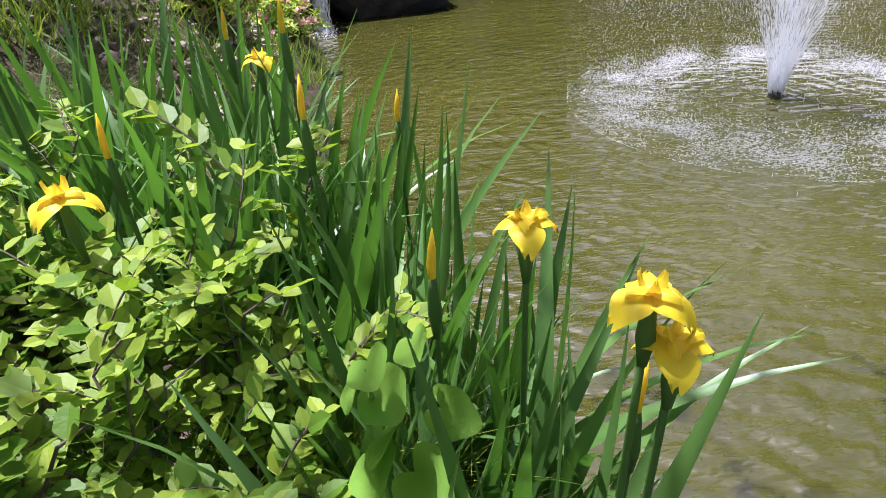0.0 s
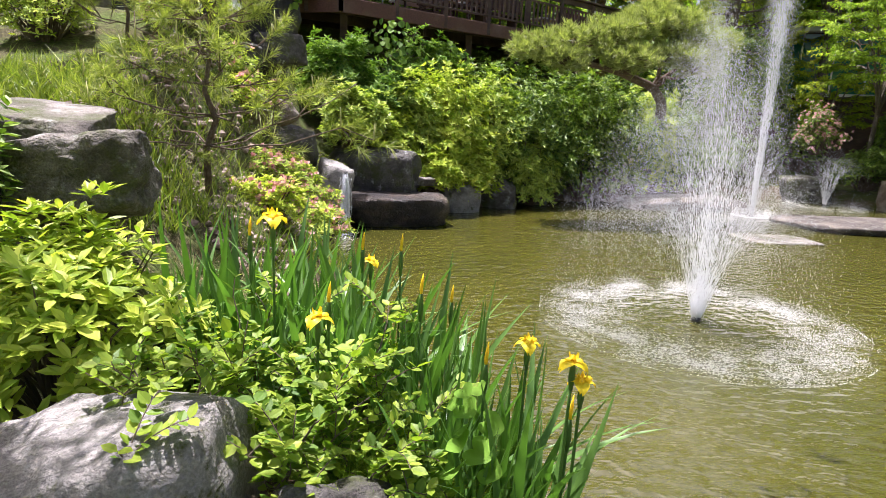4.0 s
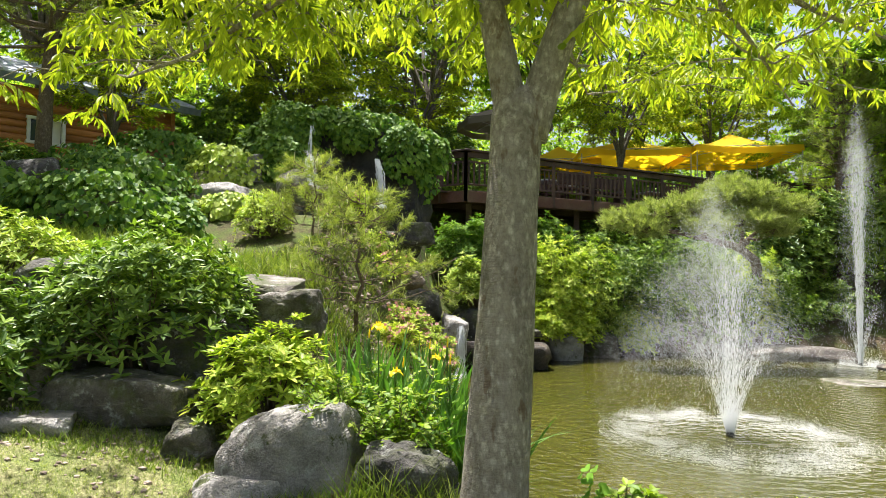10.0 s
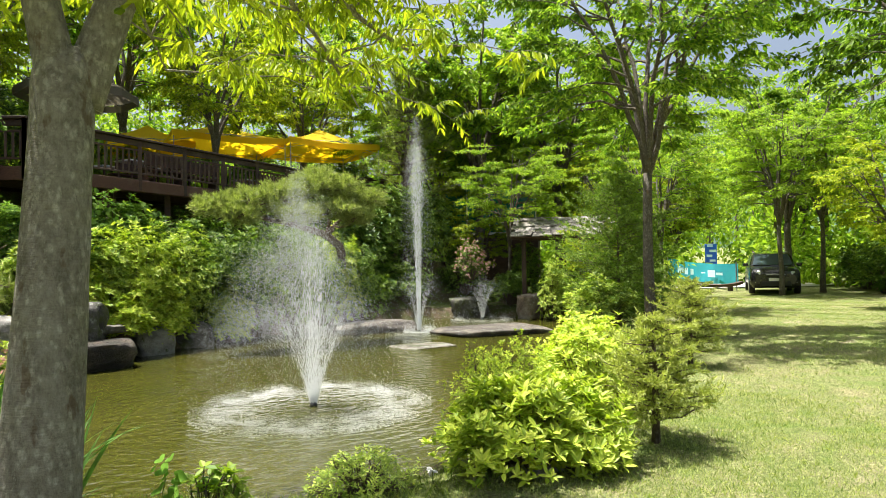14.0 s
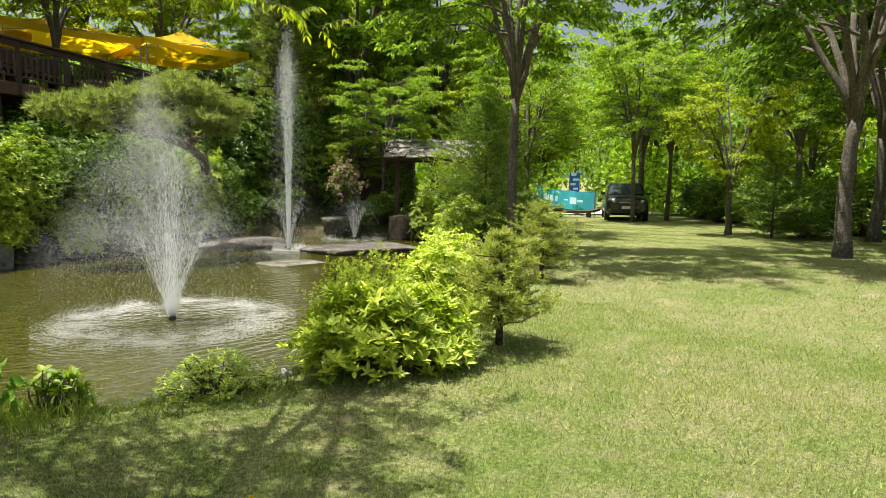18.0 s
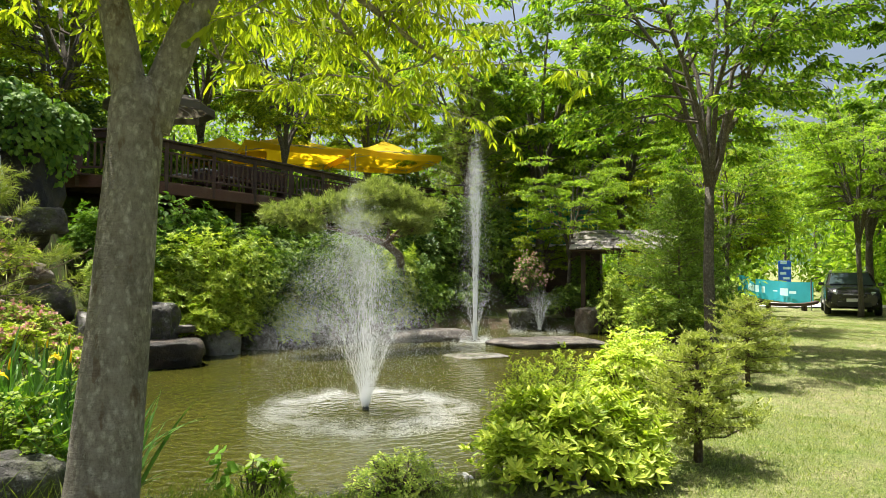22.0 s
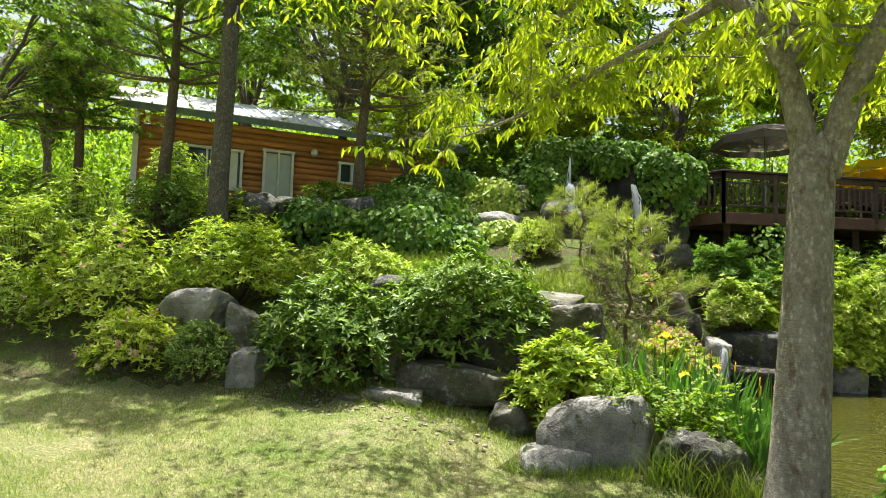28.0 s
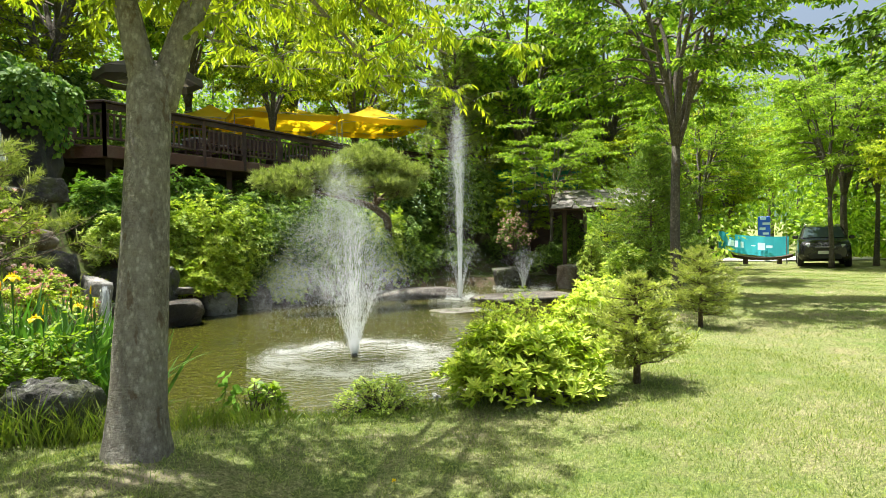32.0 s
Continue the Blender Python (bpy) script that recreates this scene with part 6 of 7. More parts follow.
def spiraea(label, x, y, z, n_stem, reach, leaf_len, seed, lean=(0, 0)):
    """A loose shrub of arching stems with opposite oval leaves."""
    r = np.random.default_rng(seed)
    root = thing("spiraea_shrub", label, "shrub", pose(x, y, z))
    st, g = Geo(), Geo()
    for k in range(n_stem):
        a = r.uniform(0, 6.28)
        ln = reach * r.uniform(0.55, 1.1)
        e = np.array([math.cos(a) * ln * 0.6 + lean[0] * ln, math.sin(a) * ln * 0.6 + lean[1] * ln, ln * r.uniform(0.55, 1.0)])
        s = np.array([r.normal(0, reach * 0.22), r.normal(0, reach * 0.22), -0.05])
        bp = curve_pts(s, e + s, 9, 0.05, 0.012, r)
        tube(st, bp, np.linspace(0.006, 0.002, 9), 5, False)
        stems = [bp[3:]]
        for q in range(4):
            b0 = bp[r.integers(3, 8)]
            e2 = b0 + rand_dirs(1, r, 0.5)[0] * reach * r.uniform(0.15, 0.35)
            tw = curve_pts(b0, e2, 5, 0.02, 0, r)
            tube(st, tw, 0.0022, 4, False)
            stems.append(tw)
        for tw in stems:
            m = 7
            u = np.linspace(0.15, 1, m) * (len(tw) - 1)
            p = np.repeat(np.stack([np.interp(u, np.arange(len(tw)), tw[:, c]) for c in range(3)], -1), 2, 0)
            d = unit(tw[-1] - tw[0])
            side = unit(np.cross(d, [0, 0, 1.0]) + r.normal(0, 0.2, 3))
            sg = np.tile([1, -1], m)[:, None]
            dd = unit(side[None] * sg + d[None] * 0.6 + r.normal(0, 0.25, (2 * m, 3)) + [0, 0, 0.15])
            l2 = leaf_len * r.uniform(0.6, 1.2, 2 * m)
            leaves(g, p, dd, rand_dirs(2 * m, r, 2.4), l2, l2 * 0.72, 0.08, 0.12, True)
    part("branchwork", st, M_TWIG, root, kind="stuff")
    part("foliage", g, L_SPIR, root, kind="stuff")
    return root


spiraea("light yellow-green shrub with oval leaves beside the irises", -1.12, 6.42, 0.2, 20, 0.74, 0.058, 1)
spiraea("light yellow-green shrub leaning over the boulder", -1.5, 6.7, 0.3, 18, 0.6, 0.052, 2)
spiraea("low light green shrub behind the mossy boulder", -0.88, 6.2, 0.18, 18, 0.55, 0.048, 3)


def broad_vine(x, y, z):
    """A vine with a few broad three-lobed leaves that climbs among the irises."""
    r = np.random.default_rng(5)
    root = thing("broad_leaved_vine", "vine with broad fresh green lobed leaves among the irises", "plant", pose(x, y, z))
    g = Geo()
    tube(g, curve_pts((0.0, 0.03, -0.5), (0, 0, 0.12), 8, 0, 0.015, r), 0.004, 6)
    part("stem", g.mesh("stem", True), L_IVY, root)
    for k, (px, py, pz, s, a) in enumerate([(-0.06, -0.02, 0.13, 0.042, 250), (-0.04, -0.04, 0.17, 0.036, 280), (-0.05, -0.06, 0.0, 0.05, 265), (-0.03, -0.02, 0.10, 0.046, 290), (-0.02, -0.05, 0.05, 0.05, 240), (0.01, -0.06, -0.04, 0.055, 300), (-0.06, -0.08, -0.10, 0.056, 250), (0.05, -0.08, -0.10, 0.05, 300), (0.06, 0.0, 0.03, 0.045, 320), (-0.09, -0.03, -0.15, 0.05, 230), (0.02, 0.02, 0.15, 0.034, 270)]):
        v, n = [(-0.22 * s, 0, 0.02 * s)], 28
        for j in range(n):
            t = 2 * math.pi * j / n
            rr = s * (1.0 + 0.20 * math.cos(t) ** 5 + 0.05 * math.cos(5 * t)) * (1 - 0.62 * math.exp(-((t - math.pi) / 0.32) ** 2))
            v.append((rr * math.cos(t) + 0.1 * s, rr * math.sin(t), 0.16 * s * abs(math.sin(t)) - 0.18 * s * max(0, math.cos(t)) ** 2))
        tri = np.array([[0, j + 1, (j + 1) % n + 1] for j in range(n)])
        me = mesh_np("leaf", np.array(v), [tri], True)
        part("leaf", me, L_VINE, root, m=pose(px, py, pz, 52 + r.normal(0, 10), r.normal(0, 12), a))
    return root


broad_vine(-0.5, 6.13, 0.56)
broad_vine(0.35, 5.75, 0.25)


def wisps(name, label, x, y, z, rx, ry, n, h, mat, seed, thick=0.0016, curl=0.5, category="plant", kind=""):
    """Fine wiry stalks: horsetail, long grass, dry stems."""
    r = np.random.default_rng(seed)
    g = Geo()
    k = np.arange(n)[:, None]
    a, q = r.uniform(0, 6.28, n), np.sqrt(r.uniform(0, 1, n))
    p = np.stack([np.cos(a) * q * rx, np.sin(a) * q * ry, np.zeros(n)], -1)
    if kind:
        p[:, 2] = ground_z(p[:, 0] + x, p[:, 1] + y) - z
    d = unit(np.stack([r.normal(0, curl, n), r.normal(0, curl, n), np.ones(n)], -1))
    ln = h * r.uniform(0.4, 1.1, n)[:, None]
    bend = np.stack([r.normal(0, 0.25, n), r.normal(0, 0.25, n), -np.abs(r.normal(0, 0.1, n))], -1) * ln
    s = unit(np.cross(d, rand_dirs(n, r))) * thick
    p1, p2 = p + d * ln * 0.5 + bend * 0.2, p + d * ln + bend
    g.put(np.stack([p - s, p + s, p1 - s, p1 + s, p2], 1), k * 5 + [[0, 1, 3, 2]], k * 5 + [[2, 3, 4]])
    me = g.mesh(name)
    me.materials.append(mat)
    ob = new(name, me)
    ob.matrix_basis = pose(x, y, z)
    return tagged(ob, label, category, kind=kind)


wisps("horsetail", "fine wiry green horsetail between the irises", -0.72, 6.3, 0.02, 0.26, 0.28, 2600, 0.46, L_SPIR, 1, 0.0011, 0.55, kind="stuff")
wisps("dry_stalks", "dry straw-coloured stalks on the bank", -0.8, 6.15, 0.1, 0.4, 0.3, 40, 0.4, L_STRAW, 2, 0.001, 1.2, kind="stuff")
wisps("dry_stalks", "tangle of dry stalks and thin twigs behind the irises", -1.7, 8.5, 0.3, 0.7, 0.6, 420, 0.55, L_STRAW, 21, 0.0016, 0.9, kind="stuff")
wisps("leaf_litter", "brown leaf litter and twigs under the shrubs", -1.2, 6.3, 0.15, 0.7, 0.6, 3000, 0.06, M_LITTER, 3, 0.012, 2.5, kind="stuff")
wisps("tall_grass", "tuft of long grass between the boulders", -0.62, 5.55, 0.02, 0.30, 0.16, 420, 0.35, L_TALL, 4, 0.003, 0.3, kind="stuff")
wisps("tall_grass", "long grass at the foot of the tree", 0.25, 5.5, 0.0, 0.55, 0.3, 420, 0.28, L_TALL, 5, 0.003, 0.35, kind="stuff")
wisps("tall_grass", "grass at the foot of the pale boulder", -1.75, 5.66, 0.0, 0.75, 0.14, 700, 0.16, L_TALL, 11, 0.003, 0.5, kind="stuff")
wisps("leaf_litter", "dead leaves on and between the boulders", -1.15, 5.95, 0.15, 0.5, 0.3, 900, 0.06, M_LITTER, 12, 0.013, 2.5, kind="stuff")
wisps("tall_grass", "tall weeds beside the mossy boulder", -0.95, 5.6, 0.0, 0.3, 0.12, 160, 0.45, L_TALL, 13, 0.005, 0.3, kind="stuff")
wisps("tall_grass", "grass on the terrace", -4.4, 9.4, 1.5, 2.2, 1.0, 7000, 0.32, L_TALL, 6, 0.005, 0.4, kind="stuff")
wisps("tall_grass", "grass on the upper terrace", -7.0, 9.2, 1.5, 1.8, 0.9, 5000, 0.3, L_TALL, 7, 0.005, 0.4, kind="stuff")
wisps("tall_grass", "grass between the stones of the bank", -3.4, 6.35, 0.0, 1.8, 0.25, 1500, 0.14, L_TALL, 8, 0.003, 0.5, kind="stuff")
wisps("tall_grass", "grass along the pond's near edge", 1.6, 5.55, 0.0, 1.6, 0.28, 800, 0.13, L_TALL, 9, 0.003, 0.5, kind="stuff")
wisps("tall_grass", "grass beside the stream", -2.2, 11.6, 0.6, 1.1, 2.2, 2600, 0.3, L_TALL, 10, 0.004, 0.5, kind="stuff")
shrub("young_plant", "small sapling with broad light leaves at the water's edge", 0.55, 5.72, -0.1, 0.3, 0.22, 0.34, 70, L_SPIR, 160, 0.08, aspect=0.6, per=4, lumps=0.4)


def gravel_slope():
    """Small pink-brown stones that lie loose on the slope by the stream."""
    r = np.random.default_rng(64)
    bm = bmesh.new()
    bmesh.ops.create_icosphere(bm, subdivisions=1, radius=1.0)
    base = np.array([v.co[:] for v in bm.verts])
    tri = np.array([[v.index for v in f.verts] for f in bm.faces])
    bm.free()
    g = Geo()
    n = 1700
    x, y = r.uniform(-3.4, -1.45, n), r.uniform(9.2, 14.2, n)
    x[:300], y[:300] = r.uniform(-5.6, -2.6, 300), r.uniform(5.7, 6.7, 300)
    z = ground_z(x, y)
    for k in range(n):
        s = min(0.055, r.lognormal(-3.7, 0.5)) if k >= 300 else 0.018 * r.uniform(0.5, 1.5)
        v = base * (1 + r.normal(0, 0.16, (len(base), 1))) * [s * r.uniform(0.8, 1.5), s, s * r.uniform(0.5, 0.9)]
        g.put(v + [x[k], y[k], z[k] + 0.2 * s], tri)
    me = g.mesh("gravel_slope")
    me.materials.append(M_GRAVEL)
    tagged(new("gravel_slope", me), "loose pink-brown stones on the slope beside the stream", "gravel", kind="stuff")


gravel_slope()


# ---- deck with its railing ----
def deck():
    c, d = Vector((-1.62, 18.0, 0)), Vector((6.6, 24.05, 0))
    l_end = Vector((-3.1, 18.75, 0))
    floor, top = 3.82, 4.9
    root = thing("timber_deck", "dark-stained timber deck on posts with a baluster railing", "deck")
    u = (d - c).normalized()
    back = Vector((-u.y, u.x, 0))
    z = Vector((0, 0, 1))
    # boards run along the front
    for k in range(44):
        o = back * (0.06 + 0.145 * k)
        g = Geo()
        beam(g, c + o + z * (floor - 0.02) - u * (0.0 if k < 3 else min(2.4, k * 0.2)), d + o + z * (floor - 0.02) + u * 1.5, 0.135, 0.04, 0)
        part("floor_board", g, M_DECK, root)

    def run(a, b, post_every):
        w = (b - a).normalized()
        ln = (b - a).length
        g = Geo()
        beam(g, a + z * (floor - 0.17), b + z * (floor - 0.17), 0.05, 0.30)
        part("fascia", g, M_FASCIA, root, "red-brown edge board")
        g = Geo()
        beam(g, a + z * (top - 0.03) - w * 0.08, b + z * (top - 0.03), 0.20, 0.05)
        beam(g, a + z * (top - 0.14) - w * 0.05, b + z * (top - 0.14), 0.05, 0.14)
        part("handrail", g, M_DECK, root)
        for hh in (0.16, 0.76):
            g = Geo()
            beam(g, a + z * (floor + hh), b + z * (floor + hh), 0.045, 0.05)
            part("rail", g, M_DECK, root)
        n = int(ln / post_every)
        for k in range(n + 1):
            g = Geo()
            p = a + w * (ln * k / n)
            beam(g, p + z * (floor - 0.3), p + z * (top - 0.06), 0.1, 0.1)
            part("post", g, M_DECK, root)
        m = int(ln / 0.165)
        for k in range(m):
            p = a + w * (ln * (k + 0.5) / m)
            g = Geo()
            beam(g, p + z * (floor + 0.16), p + z * (floor + 0.76), 0.04, 0.05, 0)
            part("baluster", g, M_DECK, root)

    run(c, d, 1.45)
    run(c, l_end, 0.82)
    run(d, d + Vector((3.2, 0.9, 0)), 1.4)
    for k in range(6):
        for o in (0.5, 3.0):
            p = c + u * (0.4 + 1.9 * k) + back * o
            g = Geo()
            beam(g, Vector((p.x, p.y, gz(p.x, p.y) - 0.3)), Vector((p.x, p.y, floor - 0.05)), 0.16, 0.16)
            part("support_post", g, M_DECK, root)
    for o in (0.35, 1.8, 3.4):
        g = Geo()
        beam(g, c + back * o + z * (floor - 0.17), d + back * o + z * (floor - 0.17), 0.08, 0.26)
        part("joist", g, M_DECK, root)
    return root


deck()


def tent(x, y, z, w, turn):
    """A pop-up pavilion with a yellow canvas roof on folding legs."""
    root = thing("yellow_canopy_tent", "yellow canvas pop-up tent standing on the deck", "tent", pose(x, y, z, 0, 0, turn), "tents on the deck")
    h, e, pk = w / 2, 2.35, 3.1
    n = 9
    g = Geo()
    # four sagging roof slopes with a valance
    cor = [(-h, -h), (h, -h), (h, h), (-h, h)]
    for k in range(4):
        a, b = np.array(cor[k]), np.array(cor[(k + 1) % 4])
        v = []
        for i in range(n):
            t = i / (n - 1)
            for j in range(n):
                s = j / (n - 1)
                q = (a * (1 - s) + b * s) * (1 - t)
                zz = e + (pk - e) * (t ** 1.15) - 0.10 * math.sin(math.pi * s) * (1 - t) - 0.08 * math.sin(math.pi * t)
                v.append((q[0], q[1], zz))
        g.put(v, [[i * n + j, i * n + j + 1, (i + 1) * n + j + 1, (i + 1) * n + j] for i in range(n - 1) for j in range(n - 1)])
    part("roof", g.mesh("roof", True), M_YELLOW, root, "sunlit yellow canvas roof")
    g = Geo()
    for k in range(4):
        a, b = np.array(cor[k]), np.array(cor[(k + 1) % 4])
        v = []
        for j in range(n):
            s = j / (n - 1)
            q = a * (1 - s) + b * s
            zz = e - 0.10 * math.sin(math.pi * s)
            v += [(q[0] * 1.003, q[1] * 1.003, zz), (q[0] * 1.006, q[1] * 1.006, zz - 0.22)]
        g.put(v, [[2 * j, 2 * j + 2, 2 * j + 3, 2 * j + 1] for j in range(n - 1)])
    part("valance", g, M_YELLOW, root)
    for px, py in cor:
        g = Geo()
        tube(g, np.array([(px * 0.98, py * 0.98, 0), (px * 0.98, py * 0.98, 1.2), (px * 0.98, py * 0.98, e)]), 0.02, 6)
        part("leg", g, M_STEEL, root)
    for k in range(4):
        a, b = np.array([*cor[k], e - 0.12]) * [0.98, 0.98, 1], np.array([*cor[(k + 1) % 4], e - 0.12]) * [0.98, 0.98, 1]
        m = (a + b) / 2 + [0, 0, 0.1]
        for p, q in ((a, m), (m, b), (a - [0, 0, 0.25], m), (b - [0, 0, 0.25], m), (m, np.array([0, 0, pk - 0.5]))):
            g = Geo()
            tube(g, np.array([p, (p + q) / 2, q]), 0.012, 5)
            part("truss_bar", g, M_STEEL, root)
    return root


tent(3.7, 26.4, 3.82, 3.9, 4)
tent(7.45, 26.0, 3.82, 3.6, 4)
tent(1.3, 28.2, 3.9, 3.0, 4)


def parasol(x, y, z):
    root = thing("grey_parasol", "weathered grey parasol with a white trim on the deck", "parasol", pose(x, y, z))
    g = Geo()
    tube(g, np.array([(0, 0, -0.28), (0, 0, 1.5), (0, 0, 2.9)]), 0.025, 8)
    part("pole", g, M_STEEL, root)
    n, r0 = 8, 1.55
    g = Geo()
    for k in range(n):
        a, b = 2 * math.pi * k / n, 2 * math.pi * (k + 1) / n
        v, m = [], 6
        for i in range(m):
            t = i / (m - 1)
            for j in range(m):
                s = j / (m - 1)
                px = (math.cos(a) * (1 - s) + math.cos(b) * s) * r0 * t
                py = (math.sin(a) * (1 - s) + math.sin(b) * s) * r0 * t
                v.append((px, py, 2.9 - 0.5 * t ** 1.3 - 0.05 * math.sin(math.pi * s) * t))
        g.put(v, [[i * m + j, i * m + j + 1, (i + 1) * m + j + 1, (i + 1) * m + j] for i in range(m - 1) for j in range(m - 1)])
        w = [(math.cos(q) * r0, math.sin(q) * r0, zz) for q in (a, b) for zz in (2.35, 2.15)]
        g.put(w, [[0, 1, 3, 2]])
    part("canopy", g.mesh("canopy", True), M_GREYC, root)
    for k in range(n):
        g = Geo()
        a = 2 * math.pi * k / n
        tube(g, np.array([(0, 0, 2.2), (math.cos(a) * 0.8, math.sin(a) * 0.8, 2.5), (math.cos(a) * r0, math.sin(a) * r0, 2.36)]), 0.008, 4)
        part("rib", g, M_STEEL, root)


parasol(-0.75, 21.9, 4.1)


def deck_table(x, y, turn, z=3.82):
    root = thing("garden_table", "white-topped table on the deck", "table", pose(x, y, z, 0, 0, turn), "tables on the deck")
    part("tabletop", boxmesh("tabletop", (1.4, 0.7, 0.04), 0.008), M_WHITE, root, m=pose(0, 0, 0.73))
    leg = boxmesh("leg", (0.05, 0.05, 0.71), 0.004)
    for px in (-0.6, 0.6):
        for py in (-0.28, 0.28):
            part("leg", leg, M_DECK, root, m=pose(px, py, 0.355))
    bench = thing("garden_bench", "dark wooden bench at the table", "bench", pose(x, y, z, 0, 0, turn) @ pose(0, -0.75, 0), "benches on the deck")
    part("seat", boxmesh("seat", (1.4, 0.36, 0.05), 0.008), M_DECK, bench, m=pose(0, 0, 0.44))
    part("backrest", boxmesh("backrest", (1.4, 0.05, 0.35), 0.008), M_DECK, bench, m=pose(0, -0.17, 0.7))
    leg2 = boxmesh("leg", (0.06, 0.34, 0.42), 0.004)
    for px in (-0.6, 0.6):
        part("leg", leg2, M_DECK, bench, m=pose(px, 0, 0.21))


for tx, ty in ((0.9, 21.8), (2.0, 22.9), (4.6, 24.9), (6.4, 25.9), (0.2, 23.2)):
    deck_table(tx, ty, 36)


# ---- log house ----
def log_house():
    a, b = Vector((-15.25, 10.83, 0)), Vector((-9.9, 18.09, 0))
    u = (b - a).normalized()
    inn = Vector((-u.y, u.x, 0))
    ln = (b - a).length
    z0, z1 = 3.5, 6.05
    root = thing("log_house", "orange log house with white window frames and a pale metal roof", "house")
    m = Matrix(((u.x, inn.x, 0, a.x), (u.y, inn.y, 0, a.y), (0, 0, 1, 0), (0, 0, 0, 1)))
    opens = [(0.85, 2.68, 4.2, 5.3, "window"), (3.3, 4.1, 3.5, 5.42, "door"), (5.5, 6.25, 4.7, 5.3, "window")]
    n = 15
    hgt = (z1 - z0) / n
    for k in range(n):
        zc = z0 + hgt * (k + 0.5)
        cuts = [(o[0], o[1]) for o in opens if o[2] < zc < o[3]]
        x = 0.0
        for c0, c1 in cuts + [(ln, ln)]:
            if c0 - x > 0.05:
                g = Geo()
                tube(g, np.array([(x, 0.1, zc), ((x + c0) / 2, 0.1, zc), (c0, 0.1, zc)]), hgt * 0.53, 8)
                part("log", g.mesh("log", True), M_LOG, root, m=m)
            x = c1
        g = Geo()
        tube(g, np.array([(0.08, 0, zc + hgt * 0.5), (0.08, 2.5, zc + hgt * 0.5), (0.08, 5, zc + hgt * 0.5)]), hgt * 0.53, 8)
        part("log", g.mesh("log", True), M_LOG, root, m=m)
    part("wall", boxmesh("wall", (0.1, 5, z1 - z0)), M_LOG, root, m=m @ pose(ln - 0.05, 2.5, (z0 + z1) / 2))
    part("wall", boxmesh("wall", (ln, 0.1, z1 - z0)), M_LOG, root, m=m @ pose(ln / 2, 4.95, (z0 + z1) / 2))
    # black sheet added behind the front: the room's darkness as colour
    part("wall", boxmesh("wall", (ln - 0.2, 0.05, z1 - z0)), M_BLACK, root, "black sheet that stands for the unlit room", m=m @ pose(ln / 2, 1.2, (z0 + z1) / 2))
    part("corner_post", boxmesh("corner_post", (0.14, 0.14, z1 - z0), 0.01), M_WHITE, root, m=m @ pose(-0.02, 0.0, (z0 + z1) / 2))
    for x0, x1, w0, w1, kind in opens:
        w = part(kind, boxmesh(kind, (x1 - x0, 0.03, w1 - w0)), M_GLASS if kind == "window" else M_TIN, root, m=m @ pose((x0 + x1) / 2, 0.12, (w0 + w1) / 2))
        fr = [((x1 - x0) + 0.12, 0.07, 0, (w1 - w0) / 2), ((x1 - x0) + 0.12, 0.07, 0, -(w1 - w0) / 2), (0.07, (w1 - w0), (x1 - x0) / 2, 0), (0.07, (w1 - w0), -(x1 - x0) / 2, 0), (0.05, (w1 - w0), 0, 0)]
        for sx, sz, ox, oz in fr:
            part("frame", boxmesh("frame", (sx, 0.12, sz), 0.006), M_WHITE, w, m=pose(ox, -0.12, oz))
        if kind == "window":
            part("curtain", boxmesh("curtain", ((x1 - x0) * 0.4, 0.01, w1 - w0 - 0.05)), M_WHITE, w, m=pose((x1 - x0) * 0.25, -0.025, 0))
    # roof: ribbed sheets sloping back from the eave
    tilt = 20
    for k in range(int(ln / 0.5) + 2):
        g = Geo()
        box(g, (0.49, 4.2, 0.02), None, 0)
        box(g, (0.05, 4.2, 0.06), Matrix.Translation((0.22, 0, 0.02)), 0)
        part("roof_sheet", g, M_TIN, root, m=m @ Matrix.Translation((-0.4 + 0.5 * k, -0.55, z1 + 0.12)) @ pose(0, 0, 0, tilt) @ pose(0, 2.1, 0))
    part("eave_board", boxmesh("eave_board", (ln + 1.0, 0.04, 0.18), 0.005), plain("green_grey_paint", (0.12, 0.15, 0.13), 0.6), root, m=m @ pose(ln / 2, -0.53, z1 + 0.02))
    part("gable", mesh_np("gable", [(0, 0, z1), (0, 3.5, z1), (0, 3.5, z1 + 0.9)], [np.array([[0, 1, 2]])]), M_LOG, root, m=m)
    part("wall_lamp", Geo().put(*sphere(0.11)), M_WHITE, root, "round white lamp on the wall", m=m @ pose(4.7, -0.12, 5.48))
    return root


def sphere(rad, nu=8, nv=12):
    v = [(rad * math.sin(math.pi * i / nu) * math.cos(2 * math.pi * j / nv), rad * math.sin(math.pi * i / nu) * math.sin(2 * math.pi * j / nv), rad * math.cos(math.pi * i / nu)) for i in range(nu + 1) for j in range(nv)]
    q = [[i * nv + j, (i + 1) * nv + j, (i + 1) * nv + (j + 1) % nv, i * nv + (j + 1) % nv] for i in range(nu) for j in range(nv)]
    return v, q


log_house()


